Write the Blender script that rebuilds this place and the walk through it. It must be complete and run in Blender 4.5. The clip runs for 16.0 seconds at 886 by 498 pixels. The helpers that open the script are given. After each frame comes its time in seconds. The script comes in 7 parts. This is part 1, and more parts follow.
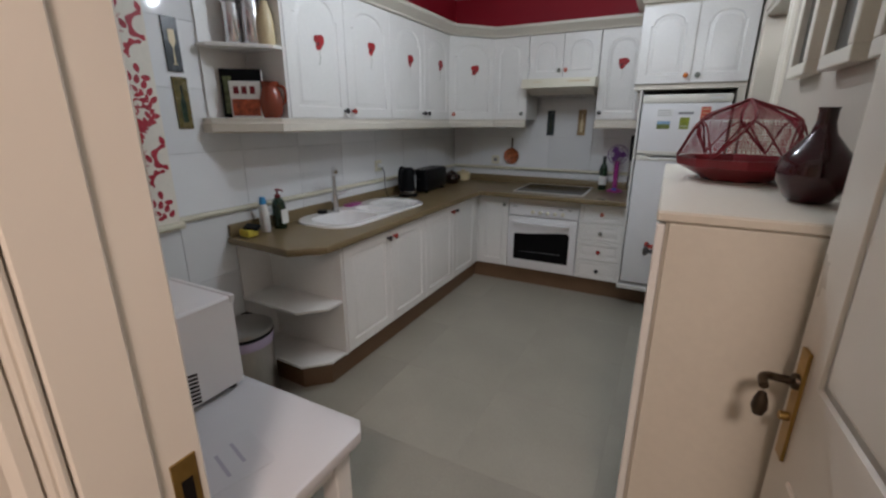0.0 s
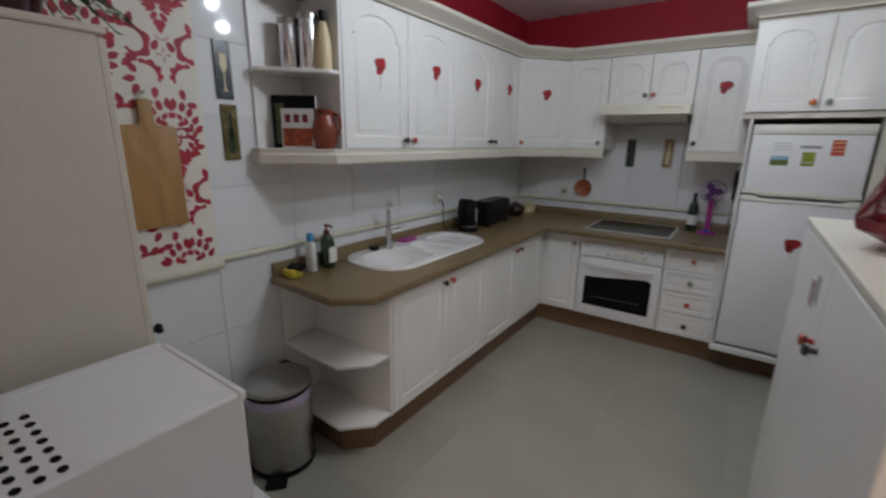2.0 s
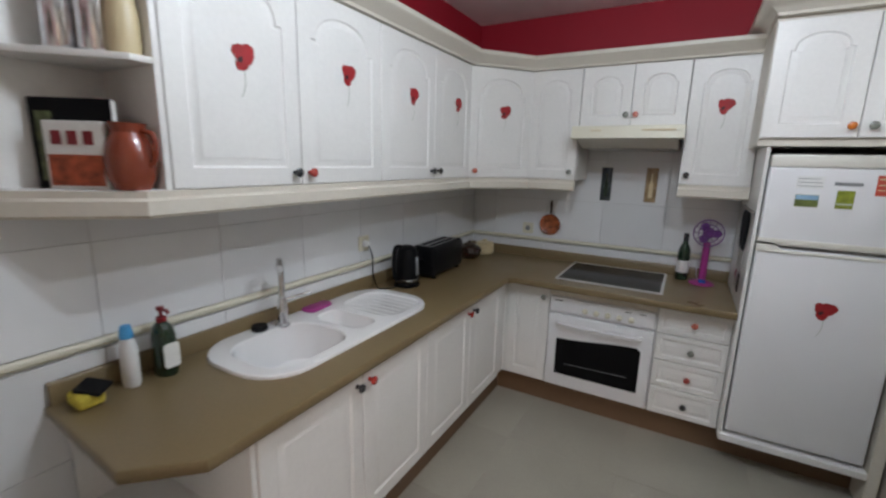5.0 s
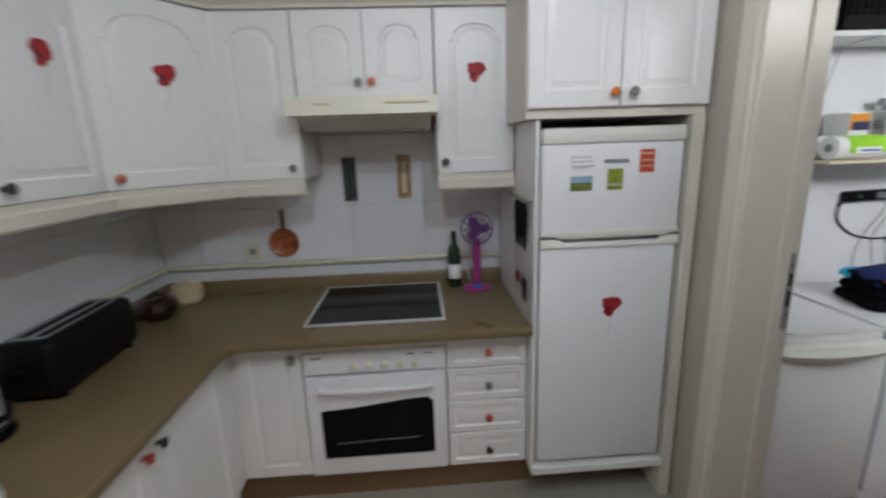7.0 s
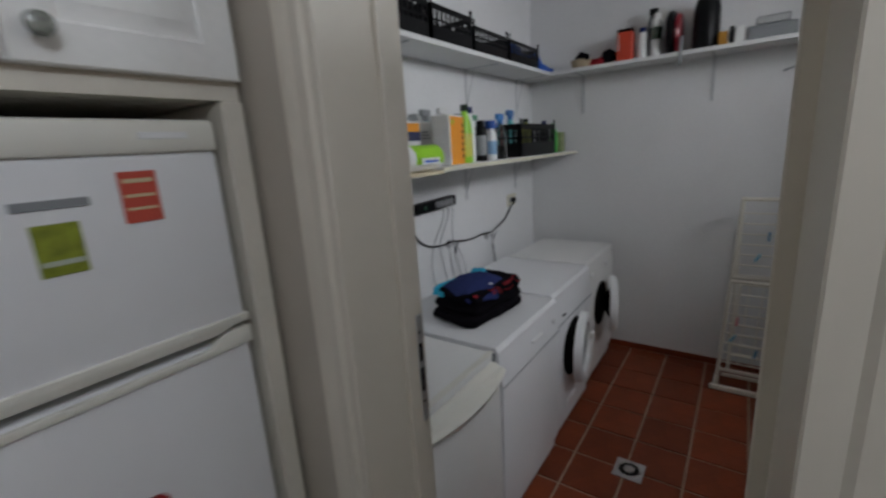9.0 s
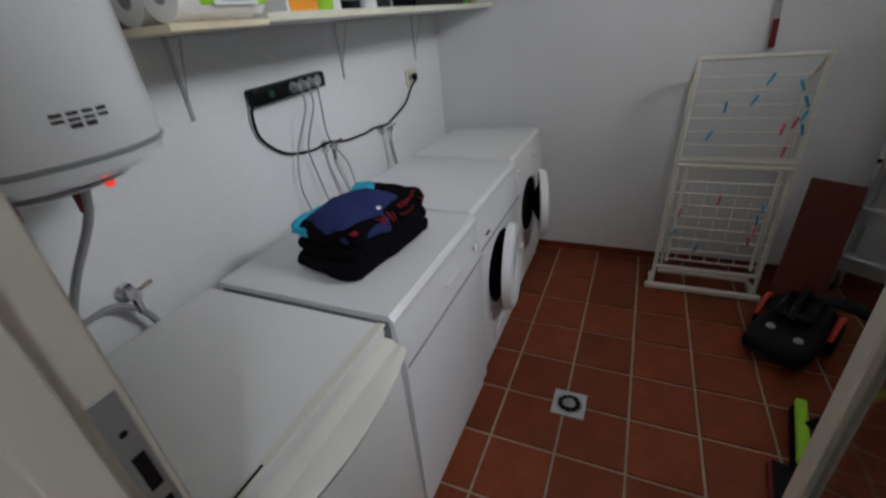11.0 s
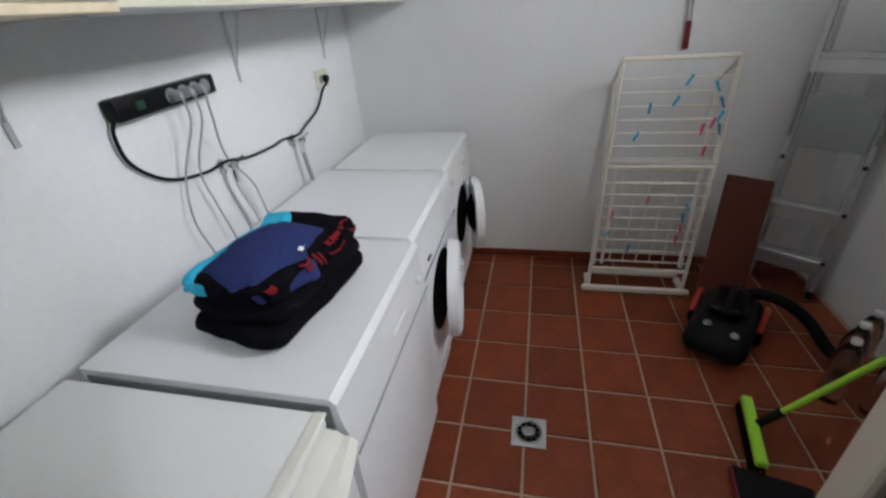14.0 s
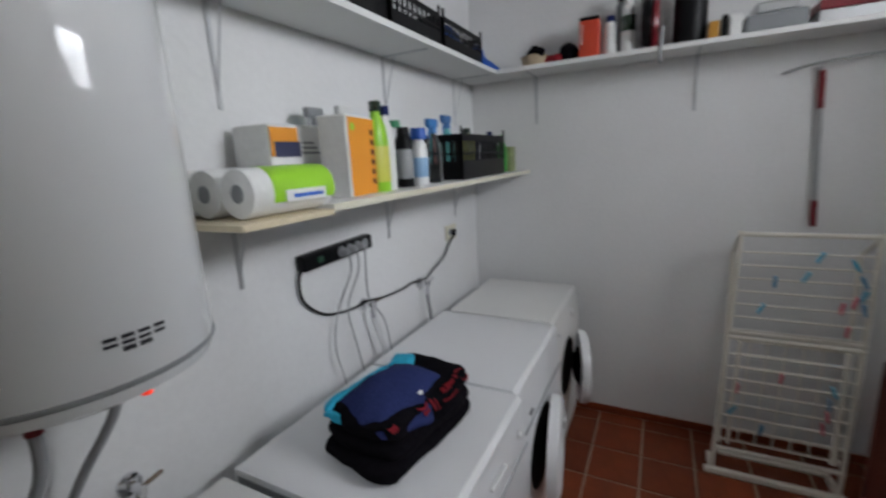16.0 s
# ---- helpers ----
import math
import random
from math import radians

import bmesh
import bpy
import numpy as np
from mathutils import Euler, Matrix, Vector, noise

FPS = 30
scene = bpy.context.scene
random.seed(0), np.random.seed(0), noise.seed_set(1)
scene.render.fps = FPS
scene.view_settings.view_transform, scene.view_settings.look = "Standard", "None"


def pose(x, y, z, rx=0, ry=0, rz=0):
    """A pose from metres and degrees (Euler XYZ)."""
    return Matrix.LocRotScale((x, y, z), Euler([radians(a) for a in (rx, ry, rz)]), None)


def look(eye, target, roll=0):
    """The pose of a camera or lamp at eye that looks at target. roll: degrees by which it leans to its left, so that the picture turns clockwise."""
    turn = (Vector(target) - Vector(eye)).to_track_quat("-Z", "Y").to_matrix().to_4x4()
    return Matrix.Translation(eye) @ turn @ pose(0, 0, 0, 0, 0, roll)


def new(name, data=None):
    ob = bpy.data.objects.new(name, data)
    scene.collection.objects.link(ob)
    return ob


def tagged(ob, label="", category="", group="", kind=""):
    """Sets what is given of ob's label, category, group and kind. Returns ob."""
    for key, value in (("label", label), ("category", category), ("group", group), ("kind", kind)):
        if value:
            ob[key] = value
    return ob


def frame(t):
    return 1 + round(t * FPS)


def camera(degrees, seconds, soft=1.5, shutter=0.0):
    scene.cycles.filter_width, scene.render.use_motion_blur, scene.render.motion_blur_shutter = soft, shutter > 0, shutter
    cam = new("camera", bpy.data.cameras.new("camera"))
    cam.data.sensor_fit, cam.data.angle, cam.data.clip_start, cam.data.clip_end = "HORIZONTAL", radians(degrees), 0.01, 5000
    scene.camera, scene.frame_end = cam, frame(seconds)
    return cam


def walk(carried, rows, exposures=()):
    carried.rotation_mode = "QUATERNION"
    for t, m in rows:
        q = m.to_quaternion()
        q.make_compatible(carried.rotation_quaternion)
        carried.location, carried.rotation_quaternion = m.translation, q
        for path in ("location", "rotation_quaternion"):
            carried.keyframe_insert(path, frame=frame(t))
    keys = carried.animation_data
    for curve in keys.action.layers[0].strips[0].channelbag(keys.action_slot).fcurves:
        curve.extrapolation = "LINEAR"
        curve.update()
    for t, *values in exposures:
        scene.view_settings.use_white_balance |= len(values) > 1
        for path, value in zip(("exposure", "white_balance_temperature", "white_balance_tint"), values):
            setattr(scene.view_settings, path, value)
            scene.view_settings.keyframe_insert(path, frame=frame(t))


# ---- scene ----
cam = camera(92.3, 16.0, soft=2.4, shutter=0.5)
PATH = [
    (0, (0.582, 0.693, 1.476), (-0.297, 2.394, 0.898), 0.1),
    (0.5, (0.557, 0.753, 1.494), (-0.364, 2.433, 0.922), 0.2),
    (1, (0.465, 0.84, 1.522), (-0.504, 2.513, 1.007), 0.1),
    (1.5, (0.407, 0.904, 1.534), (-0.563, 2.578, 1.028), 1.3),
    (2, (0.359, 0.977, 1.531), (-0.745, 2.571, 1.039), 0.9),
    (2.5, (0.298, 1.023, 1.552), (-1.027, 2.464, 1.142), -0.1),
    (3, (0.262, 1.086, 1.605), (-1.247, 2.359, 1.286), -0.2),
    (3.5, (0.259, 1.218, 1.61), (-1.189, 2.547, 1.237), 1.4),
    (4, (0.223, 1.39, 1.596), (-1.039, 2.887, 1.188), 0.7),
    (4.2, (0.178, 1.456, 1.584), (-0.994, 3.031, 1.202), 0.6),
    (6.3, (-0.114, 2.333, 1.586), (-0.671, 4.209, 1.173), 0.1),
    (6.5, (-0.137, 2.436, 1.594), (-0.517, 4.365, 1.231), -1.5),
    (6.8, (-0.133, 2.581, 1.596), (-0.19, 4.534, 1.169), -2.2),
    (7, (-0.106, 2.664, 1.595), (0.0, 4.608, 1.139), -2.0),
    (7.5, (0.006, 2.877, 1.594), (0.446, 4.789, 1.203), -1.7),
    (8, (0.154, 3.069, 1.569), (0.927, 4.861, 1.131), -1.0),
    (8.3, (0.247, 3.194, 1.564), (1.306, 4.83, 1.115), -0.8),
    (8.5, (0.318, 3.291, 1.564), (1.555, 4.812, 1.171), -1.7),
    (8.6, (0.347, 3.314, 1.563), (1.675, 4.758, 1.174), -3.5),
    (9, (0.472, 3.423, 1.574), (2.055, 4.558, 1.116), -3.7),
    (9.2, (0.533, 3.438, 1.564), (2.168, 4.487, 1.086), -4.0),
    (11.3, (1.128, 3.652, 1.422), (2.642, 4.401, 0.351), -6.1),
    (11.5, (1.144, 3.649, 1.4), (2.59, 4.396, 0.237), -7.0),
    (12, (1.17, 3.64, 1.37), (2.514, 4.352, 0.071), -7.8),
    (12.5, (1.184, 3.638, 1.384), (2.569, 4.362, 0.136), -9.0),
    (13, (1.226, 3.684, 1.405), (2.731, 4.335, 0.26), -7.5),
    (13.5, (1.268, 3.752, 1.424), (2.891, 4.208, 0.347), -5.7),
    (14, (1.285, 3.784, 1.446), (2.973, 4.196, 0.455), -4.4),
    (14.5, (1.265, 3.785, 1.513), (2.938, 4.592, 0.772), -6.9),
    (15, (1.21, 3.771, 1.572), (2.789, 4.897, 1.081), -6.2),
    (15.5, (1.183, 3.757, 1.59), (2.772, 4.926, 1.256), -4.1),
    (16, (1.167, 3.761, 1.589), (2.906, 4.659, 1.175), -3.1),
]
walk(cam, [(t, look(eye, target, roll)) for t, eye, target, roll in PATH],
     exposures=[(0.0, -0.4), (1.0, -0.6), (2.0, -0.45), (2.5, -0.35), (3.0, -0.2), (4.0, 0.05), (6.5, -0.05), (7.2, -0.1), (8.0, -0.55), (8.6, -0.9), (9.2, -0.95), (11.3, -0.4), (12.0, -0.05), (12.5, 0.12), (13.5, 0.25), (14.5, 0.08), (15.5, -0.33), (16.0, -0.42)])

# ---------------------------------------------------------------- world and light
world = bpy.data.worlds.new("world")
scene.world = world
world.use_nodes = True
wn = world.node_tree.nodes
sky = wn.new("ShaderNodeTexSky")
sky.sky_type, sky.sun_disc, sky.sun_elevation, sky.sun_rotation = "NISHITA", False, radians(40), radians(150)
world.node_tree.links.new(sky.outputs[0], wn["Background"].inputs[0])
wn["Background"].inputs[1].default_value = 0.12


def lamp(name, kind, m, energy, colour, size=0.2, size_y=0.0, angle=0.5, spread=180):
    data = bpy.data.lights.new(name, kind)
    data.energy, data.color = energy, colour
    if kind == "AREA":
        data.spread = radians(spread)
        data.shape, data.size, data.size_y = "RECTANGLE", size, size_y or size
    elif kind == "SUN":
        data.angle = radians(angle)
    else:
        data.shadow_soft_size = size
    ob = new(name, data)
    ob.matrix_world = m
    return ob


# Ceiling lamp of the kitchen, daylight at the laundry's window, lamp of the hall.
for lx, ly in ((-0.26, 2.68), (0.30, 3.06)):
    lamp("kitchen_lamp", "POINT", pose(lx, ly, 2.40), 19.5, (0.84, 0.93, 1.05), 0.018)
lamp("window_daylight", "AREA", look((2.36, 2.19, 2.33), (2.30, 4.8, 1.75)), 21.5, (0.89, 0.93, 0.99), 0.72, 0.44, spread=130)
lamp("hall_lamp", "AREA", look((0.95, -0.25, 2.5), (0.7, 0.2, 0)), 42, (1.0, 0.80, 0.71), 0.35, 0.35)

# ---------------------------------------------------------------- materials
MATS = {}


def mat(name, col, rough=0.5, metal=0.0, grain=0.0, grain_scale=60.0, stain=0.06, stain_scale=3.0, bump=0.0, bump_scale=90.0,
        per_piece=0.0, coat=0.0, spec=0.5, sheen=0.0, stretch=(1, 1, 1), gloss_var=1.0):
    """A surface with stains and grain at two scales, fine relief and an uneven gloss."""
    if name in MATS:
        return MATS[name]
    m = bpy.data.materials.new(name)
    m.use_nodes = True
    nt = m.node_tree
    n, lk = nt.nodes, nt.links
    b = n["Principled BSDF"]
    b.inputs["Metallic"].default_value = metal
    b.inputs["Coat Weight"].default_value = coat
    b.inputs["Specular IOR Level"].default_value = spec
    b.inputs["Sheen Weight"].default_value = sheen
    co = n.new("ShaderNodeTexCoord")
    mp = n.new("ShaderNodeMapping")
    mp.inputs["Scale"].default_value = stretch
    lk.new(co.outputs["Object"], mp.inputs[0])

    def noise_node(scale, detail):
        t = n.new("ShaderNodeTexNoise")
        t.inputs["Scale"].default_value, t.inputs["Detail"].default_value = scale, detail
        lk.new(mp.outputs[0], t.inputs["Vector"])
        return t.outputs["Fac"]

    def centred(fac, amount):
        t = n.new("ShaderNodeMapRange")
        t.inputs["From Min"].default_value, t.inputs["From Max"].default_value = 0.25, 0.75
        t.inputs["To Min"].default_value, t.inputs["To Max"].default_value = 1 - amount, 1 + amount * 0.6
        lk.new(fac, t.inputs["Value"])
        return t.outputs[0]

    def times(a, c):
        t = n.new("ShaderNodeMath")
        t.operation = "MULTIPLY"
        lk.new(a, t.inputs[0])
        lk.new(c, t.inputs[1])
        return t.outputs[0]

    big = noise_node(stain_scale, 4.0)
    fine = noise_node(grain_scale, 3.0)
    value = times(centred(big, stain), centred(fine, grain))
    if per_piece:
        info = n.new("ShaderNodeObjectInfo")
        value = times(value, centred(info.outputs["Random"], per_piece))
    mix = n.new("ShaderNodeVectorMath")
    mix.operation = "SCALE"
    mix.inputs[0].default_value = col
    lk.new(value, mix.inputs["Scale"])
    lk.new(mix.outputs[0], b.inputs["Base Color"])
    rr = n.new("ShaderNodeMapRange")
    rr.inputs["To Min"].default_value, rr.inputs["To Max"].default_value = max(0.02, rough - 0.08 * gloss_var), min(1, rough + 0.1 * gloss_var)
    lk.new(big, rr.inputs["Value"])
    lk.new(rr.outputs[0], b.inputs["Roughness"])
    if bump:
        bp = n.new("ShaderNodeBump")
        bp.inputs["Strength"].default_value, bp.inputs["Distance"].default_value = bump, 0.004
        lk.new(noise_node(bump_scale, 4.0), bp.inputs["Height"])
        lk.new(bp.outputs[0], b.inputs["Normal"])
    MATS[name] = m
    return m


def glass(name, col=(1, 1, 1), rough=0.02):
    m = bpy.data.materials.new(name)
    m.use_nodes = True
    b = m.node_tree.nodes["Principled BSDF"]
    b.inputs["Base Color"].default_value = (*col, 1)
    b.inputs["Transmission Weight"].default_value = 1
    b.inputs["Roughness"].default_value = rough
    b.inputs["IOR"].default_value = 1.45
    return m


def glow(name, col, strength):
    m = bpy.data.materials.new(name)
    m.use_nodes = True
    b = m.node_tree.nodes["Principled BSDF"]
    b.inputs["Base Color"].default_value = (*col, 1)
    b.inputs["Emission Color"].default_value = (*col, 1)
    b.inputs["Emission Strength"].default_value = strength
    return m


M_TILE = mat("white_glazed_tile", (0.78, 0.79, 0.80), 0.055, stain=0.03, bump=0.06, bump_scale=7, per_piece=0.05, gloss_var=0.2)
M_GROUT = mat("grey_grout", (0.64, 0.64, 0.63), 0.85, grain=0.15)
M_RED = mat("crimson_wall_paint", (0.36, 0.006, 0.022), 0.62, stain=0.10, bump=0.15, bump_scale=140)
M_CEIL = mat("white_ceiling_paint", (0.80, 0.79, 0.77), 0.85, stain=0.05, bump=0.1)
M_PLASTER = mat("white_rough_plaster", (0.80, 0.80, 0.80), 0.8, stain=0.05, stain_scale=1.6, grain=0.03, bump=0.22, bump_scale=38)
M_WALL = mat("cream_wall_paint", (0.45, 0.40, 0.335), 0.7, stain=0.05, bump=0.2, bump_scale=70)
M_PAPER = mat("ivory_wallpaper", (0.80, 0.76, 0.68), 0.75, stain=0.04, grain=0.04, bump=0.12, bump_scale=200)
M_PRINT = mat("red_damask_print", (0.42, 0.02, 0.04), 0.55, grain=0.28, grain_scale=35, stain=0.25, stain_scale=14)
M_PRINT_PALE = mat("pale_damask_print", (0.62, 0.42, 0.38), 0.6, grain=0.2)
M_FLOOR = mat("greige_floor_tile", (0.345, 0.325, 0.27), 0.36, stain=0.10, stain_scale=2.2, grain=0.06, grain_scale=130, bump=0.08, bump_scale=30, per_piece=0.05)
M_FLOORJ = mat("floor_joint", (0.325, 0.305, 0.255), 0.9, grain=0.1)
M_TERRA = mat("terracotta_tile", (0.205, 0.044, 0.016), 0.5, spec=0.22, stain=0.22, stain_scale=7, grain=0.12, grain_scale=40, bump=0.25, bump_scale=60, per_piece=0.16)
M_TERRAJ = mat("pale_cement_joint", (0.40, 0.30, 0.22), 0.9, grain=0.25, grain_scale=80, stain=0.2)
M_CAB = mat("white_lacquered_wood", (0.80, 0.79, 0.765), 0.36, stain=0.04, grain=0.03, bump=0.06, bump_scale=25)
M_CREAM = mat("cream_lacquered_wood", (0.67, 0.625, 0.54), 0.38, stain=0.05, grain=0.03, bump=0.06)
M_CTOP = mat("brown_stone_worktop", (0.195, 0.140, 0.068), 0.30, stain=0.05, stain_scale=4, grain=0.07, grain_scale=120)
M_KICK = mat("brown_plinth_laminate", (0.165, 0.095, 0.05), 0.45, stain=0.12, grain=0.12, grain_scale=120)
M_CERAMIC = mat("white_ceramic", (0.84, 0.84, 0.84), 0.12, stain=0.02, coat=0.4)
M_CHROME = mat("chrome", (0.78, 0.78, 0.80), 0.14, metal=1.0, stain=0.05)
M_STEEL = mat("brushed_steel", (0.44, 0.43, 0.415), 0.30, metal=1.0, stain=0.08, grain=0.10, grain_scale=40, stretch=(8, 8, 0.4))
M_APPL = mat("white_enamel", (0.80, 0.80, 0.81), 0.30, stain=0.01, bump=0.03, bump_scale=260, gloss_var=0.2)
M_APPL2 = mat("aged_white_enamel", (0.79, 0.785, 0.765), 0.34, stain=0.04, bump=0.04, bump_scale=120, gloss_var=0.3)
M_GRIP = mat("off_white_moulding", (0.75, 0.73, 0.66), 0.36, stain=0.04, gloss_var=0.3)
M_RACK = mat("cream_coated_wire", (0.74, 0.70, 0.62), 0.45, stain=0.05)
M_HOBRIM = mat("bright_hob_rim", (0.70, 0.70, 0.70), 0.35, metal=0.35, stain=0.04)
M_IVORY = mat("ivory_plastic", (0.72, 0.69, 0.56), 0.4, stain=0.06)
M_PLASTW = mat("white_plastic", (0.78, 0.78, 0.77), 0.4, stain=0.03)
M_BLACK = mat("black_plastic", (0.006, 0.006, 0.007), 0.38, stain=0.2, spec=0.13)
M_BLACKGLASS = mat("black_glass", (0.005, 0.005, 0.006), 0.14, spec=0.13)
M_DARK = mat("dark_shadow_gap", (0.010, 0.008, 0.007), 0.8, spec=0.1)
M_WOOD = mat("oiled_beech_wood", (0.42, 0.23, 0.085), 0.5, stain=0.16, stain_scale=4, grain=0.22, grain_scale=26, bump=0.15, bump_scale=40, stretch=(1, 1, 0.12))
M_GOLD = mat("tarnished_brass", (0.42, 0.27, 0.09), 0.34, metal=1.0, stain=0.3, stain_scale=30)
M_BRONZE = mat("dark_bronze", (0.10, 0.075, 0.055), 0.38, metal=1.0, stain=0.3)
M_REDGL = mat("deep_red_glazed", (0.035, 0.002, 0.005), 0.12, stain=0.3, stain_scale=6, coat=0.3)
M_REDPL = mat("red_lacquer", (0.20, 0.008, 0.016), 0.35, stain=0.15)
M_REDTX = mat("red_poppy_petal", (0.36, 0.012, 0.016), 0.6, stain=0.3, stain_scale=20)
M_POPPYDK = mat("poppy_heart", (0.045, 0.006, 0.008), 0.6)
M_STEM = mat("pale_green_stem", (0.45, 0.48, 0.40), 0.6)
M_PAINTW = mat("white_gloss_paint", (0.79, 0.74, 0.66), 0.30, stain=0.04, bump=0.08, bump_scale=18)
M_TRIMW = mat("white_satin_trim", (0.63, 0.575, 0.485), 0.35, stain=0.04, bump=0.05)
M_LEAF = mat("dark_green_leaf", (0.035, 0.075, 0.022), 0.5, stain=0.35, stain_scale=12)
M_GREEN = mat("lime_green_plastic", (0.30, 0.62, 0.03), 0.35)
M_ORANGE = mat("orange_print", (0.78, 0.30, 0.02), 0.5, stain=0.1)
M_BLUE = mat("blue_plastic", (0.015, 0.09, 0.42), 0.35)
M_CYAN = mat("cyan_cloth", (0.02, 0.42, 0.62), 0.85, grain=0.2, bump=0.3)
M_NAVY = mat("navy_cloth", (0.026, 0.036, 0.125), 0.92, spec=0.1, grain=0.3, grain_scale=200, bump=0.5, bump_scale=130)
M_BLKCL = mat("black_cloth", (0.006, 0.005, 0.007), 0.95, spec=0.05, grain=0.3, bump=0.6, bump_scale=160)
M_REDCL = mat("red_cloth_print", (0.33, 0.008, 0.018), 0.9, grain=0.2)
M_GREYH = mat("grey_flexible_hose", (0.33, 0.33, 0.34), 0.45, stain=0.1)
M_GREYCORD = mat("grey_cord", (0.34, 0.34, 0.35), 0.5)
M_WHITECORD = mat("white_cord", (0.62, 0.62, 0.62), 0.5)
M_PINK = mat("magenta_plastic", (0.36, 0.035, 0.23), 0.35)
M_PURPLE = mat("violet_plastic", (0.16, 0.05, 0.24), 0.3)
M_DKFAN = mat("dark_violet_wire", (0.10, 0.03, 0.09), 0.4)
M_CLEARPL = glass("clear_plastic", (0.92, 0.95, 0.96), 0.12)
M_GREENGL = mat("dark_green_glass", (0.012, 0.035, 0.016), 0.08, coat=0.5)
M_TERRAPOT = mat("glazed_red_earthenware", (0.24, 0.045, 0.02), 0.2, stain=0.3, coat=0.4)
M_CREAMPL = mat("cream_plastic", (0.66, 0.55, 0.34), 0.35, stain=0.05)
M_YELLOW = mat("yellow_sponge", (0.62, 0.50, 0.06), 0.9, grain=0.3, bump=0.6)
M_BOARDRED = mat("red_brown_board", (0.10, 0.022, 0.013), 0.55, spec=0.25, stain=0.15, grain=0.1)
M_ALU = mat("ladder_aluminium", (0.55, 0.56, 0.57), 0.42, metal=0.8, stain=0.12)
M_GREYPL = mat("grey_plastic", (0.25, 0.26, 0.27), 0.45)
M_PAPERW = mat("white_paper", (0.82, 0.82, 0.80), 0.85, grain=0.06, bump=0.2)
M_TEAL = mat("teal_plastic", (0.10, 0.42, 0.42), 0.45)
M_PALEWOOD = mat("pale_shelf_board", (0.70, 0.60, 0.42), 0.5, stain=0.1, grain=0.1)
M_INK = mat("dark_ink", (0.02, 0.02, 0.025), 0.6)
M_MESHRED = mat("red_mesh_net", (0.34, 0.02, 0.04), 0.6)

# ---------------------------------------------------------------- mesh helpers


def finish(bm, smooth=0.6):
    bmesh.ops.recalc_face_normals(bm, faces=bm.faces)
    for f in bm.faces:
        f.smooth = True
    for e in bm.edges:
        if len(e.link_faces) != 2 or e.calc_face_angle(3.0) > smooth:
            e.smooth = False


def mesh(bm, name, material, shift=(0, 0, 0), smooth=0.6):
    finish(bm, smooth)
    bmesh.ops.translate(bm, verts=bm.verts, vec=Vector(shift))
    me = bpy.data.meshes.new(name)
    bm.to_mesh(me)
    bm.free()
    me.materials.append(material)
    return me


BASE = {}


def thing(name, at, label, category, group="", kind=""):
    ob = new(name)
    ob.empty_display_size = 0.1
    ob.location = at
    BASE[ob] = Vector(at)
    return tagged(ob, label, category, group, kind)


def part(name, bm, material, parent, label="", smooth=0.6):
    """One mesh, given in the world's metres, under a thing or a part."""
    at = BASE[parent]
    ob = new(name, mesh(bm, name, material, -at, smooth))
    ob.parent = parent
    BASE[ob] = at
    return tagged(ob, label)


def solo(name, bm, material, at, label, category, group="", kind="", smooth=0.6):
    ob = new(name, mesh(bm, name, material, -Vector(at), smooth))
    ob.location = at
    BASE[ob] = Vector(at)
    return tagged(ob, label, category, group, kind)


def box(x0, y0, z0, x1, y1, z1, bevel=0.0, bm=None, seg=1):
    bm = bm or bmesh.new()
    got = bmesh.ops.create_cube(bm, size=1.0)["verts"]
    for v in got:
        v.co = Vector(((x0 + x1) / 2 + v.co.x * (x1 - x0), (y0 + y1) / 2 + v.co.y * (y1 - y0), (z0 + z1) / 2 + v.co.z * (z1 - z0)))
    if bevel:
        edges = list({e for v in got for e in v.link_edges})
        bmesh.ops.bevel(bm, geom=edges, offset=bevel, segments=seg, affect="EDGES", profile=0.5)
    return bm


def prism(poly, z0, z1, bevel=0.0, bm=None, m=None):
    """An upright prism over a plan polygon; m places it elsewhere."""
    bm = bm or bmesh.new()
    low = [bm.verts.new((x, y, z0)) for x, y in poly]
    f = bm.faces.new(low)
    got = bmesh.ops.extrude_face_region(bm, geom=[f])["geom"]
    top = [v for v in got if isinstance(v, bmesh.types.BMVert)]
    bmesh.ops.translate(bm, verts=top, vec=(0, 0, z1 - z0))
    verts = low + top
    if bevel:
        edges = [e for e in {e for v in top for e in v.link_edges} if all(v in top for v in e.verts)]
        edges += [e for e in {e for v in low for e in v.link_edges} if all(v in low for v in e.verts)]
        out = bmesh.ops.bevel(bm, geom=edges, offset=bevel, segments=2, affect="EDGES", profile=0.5)
        verts = list({*out["verts"], *[v for v in verts if v.is_valid]})
    if m is not None:
        bmesh.ops.transform(bm, matrix=m, verts=bm.verts)
    return bm


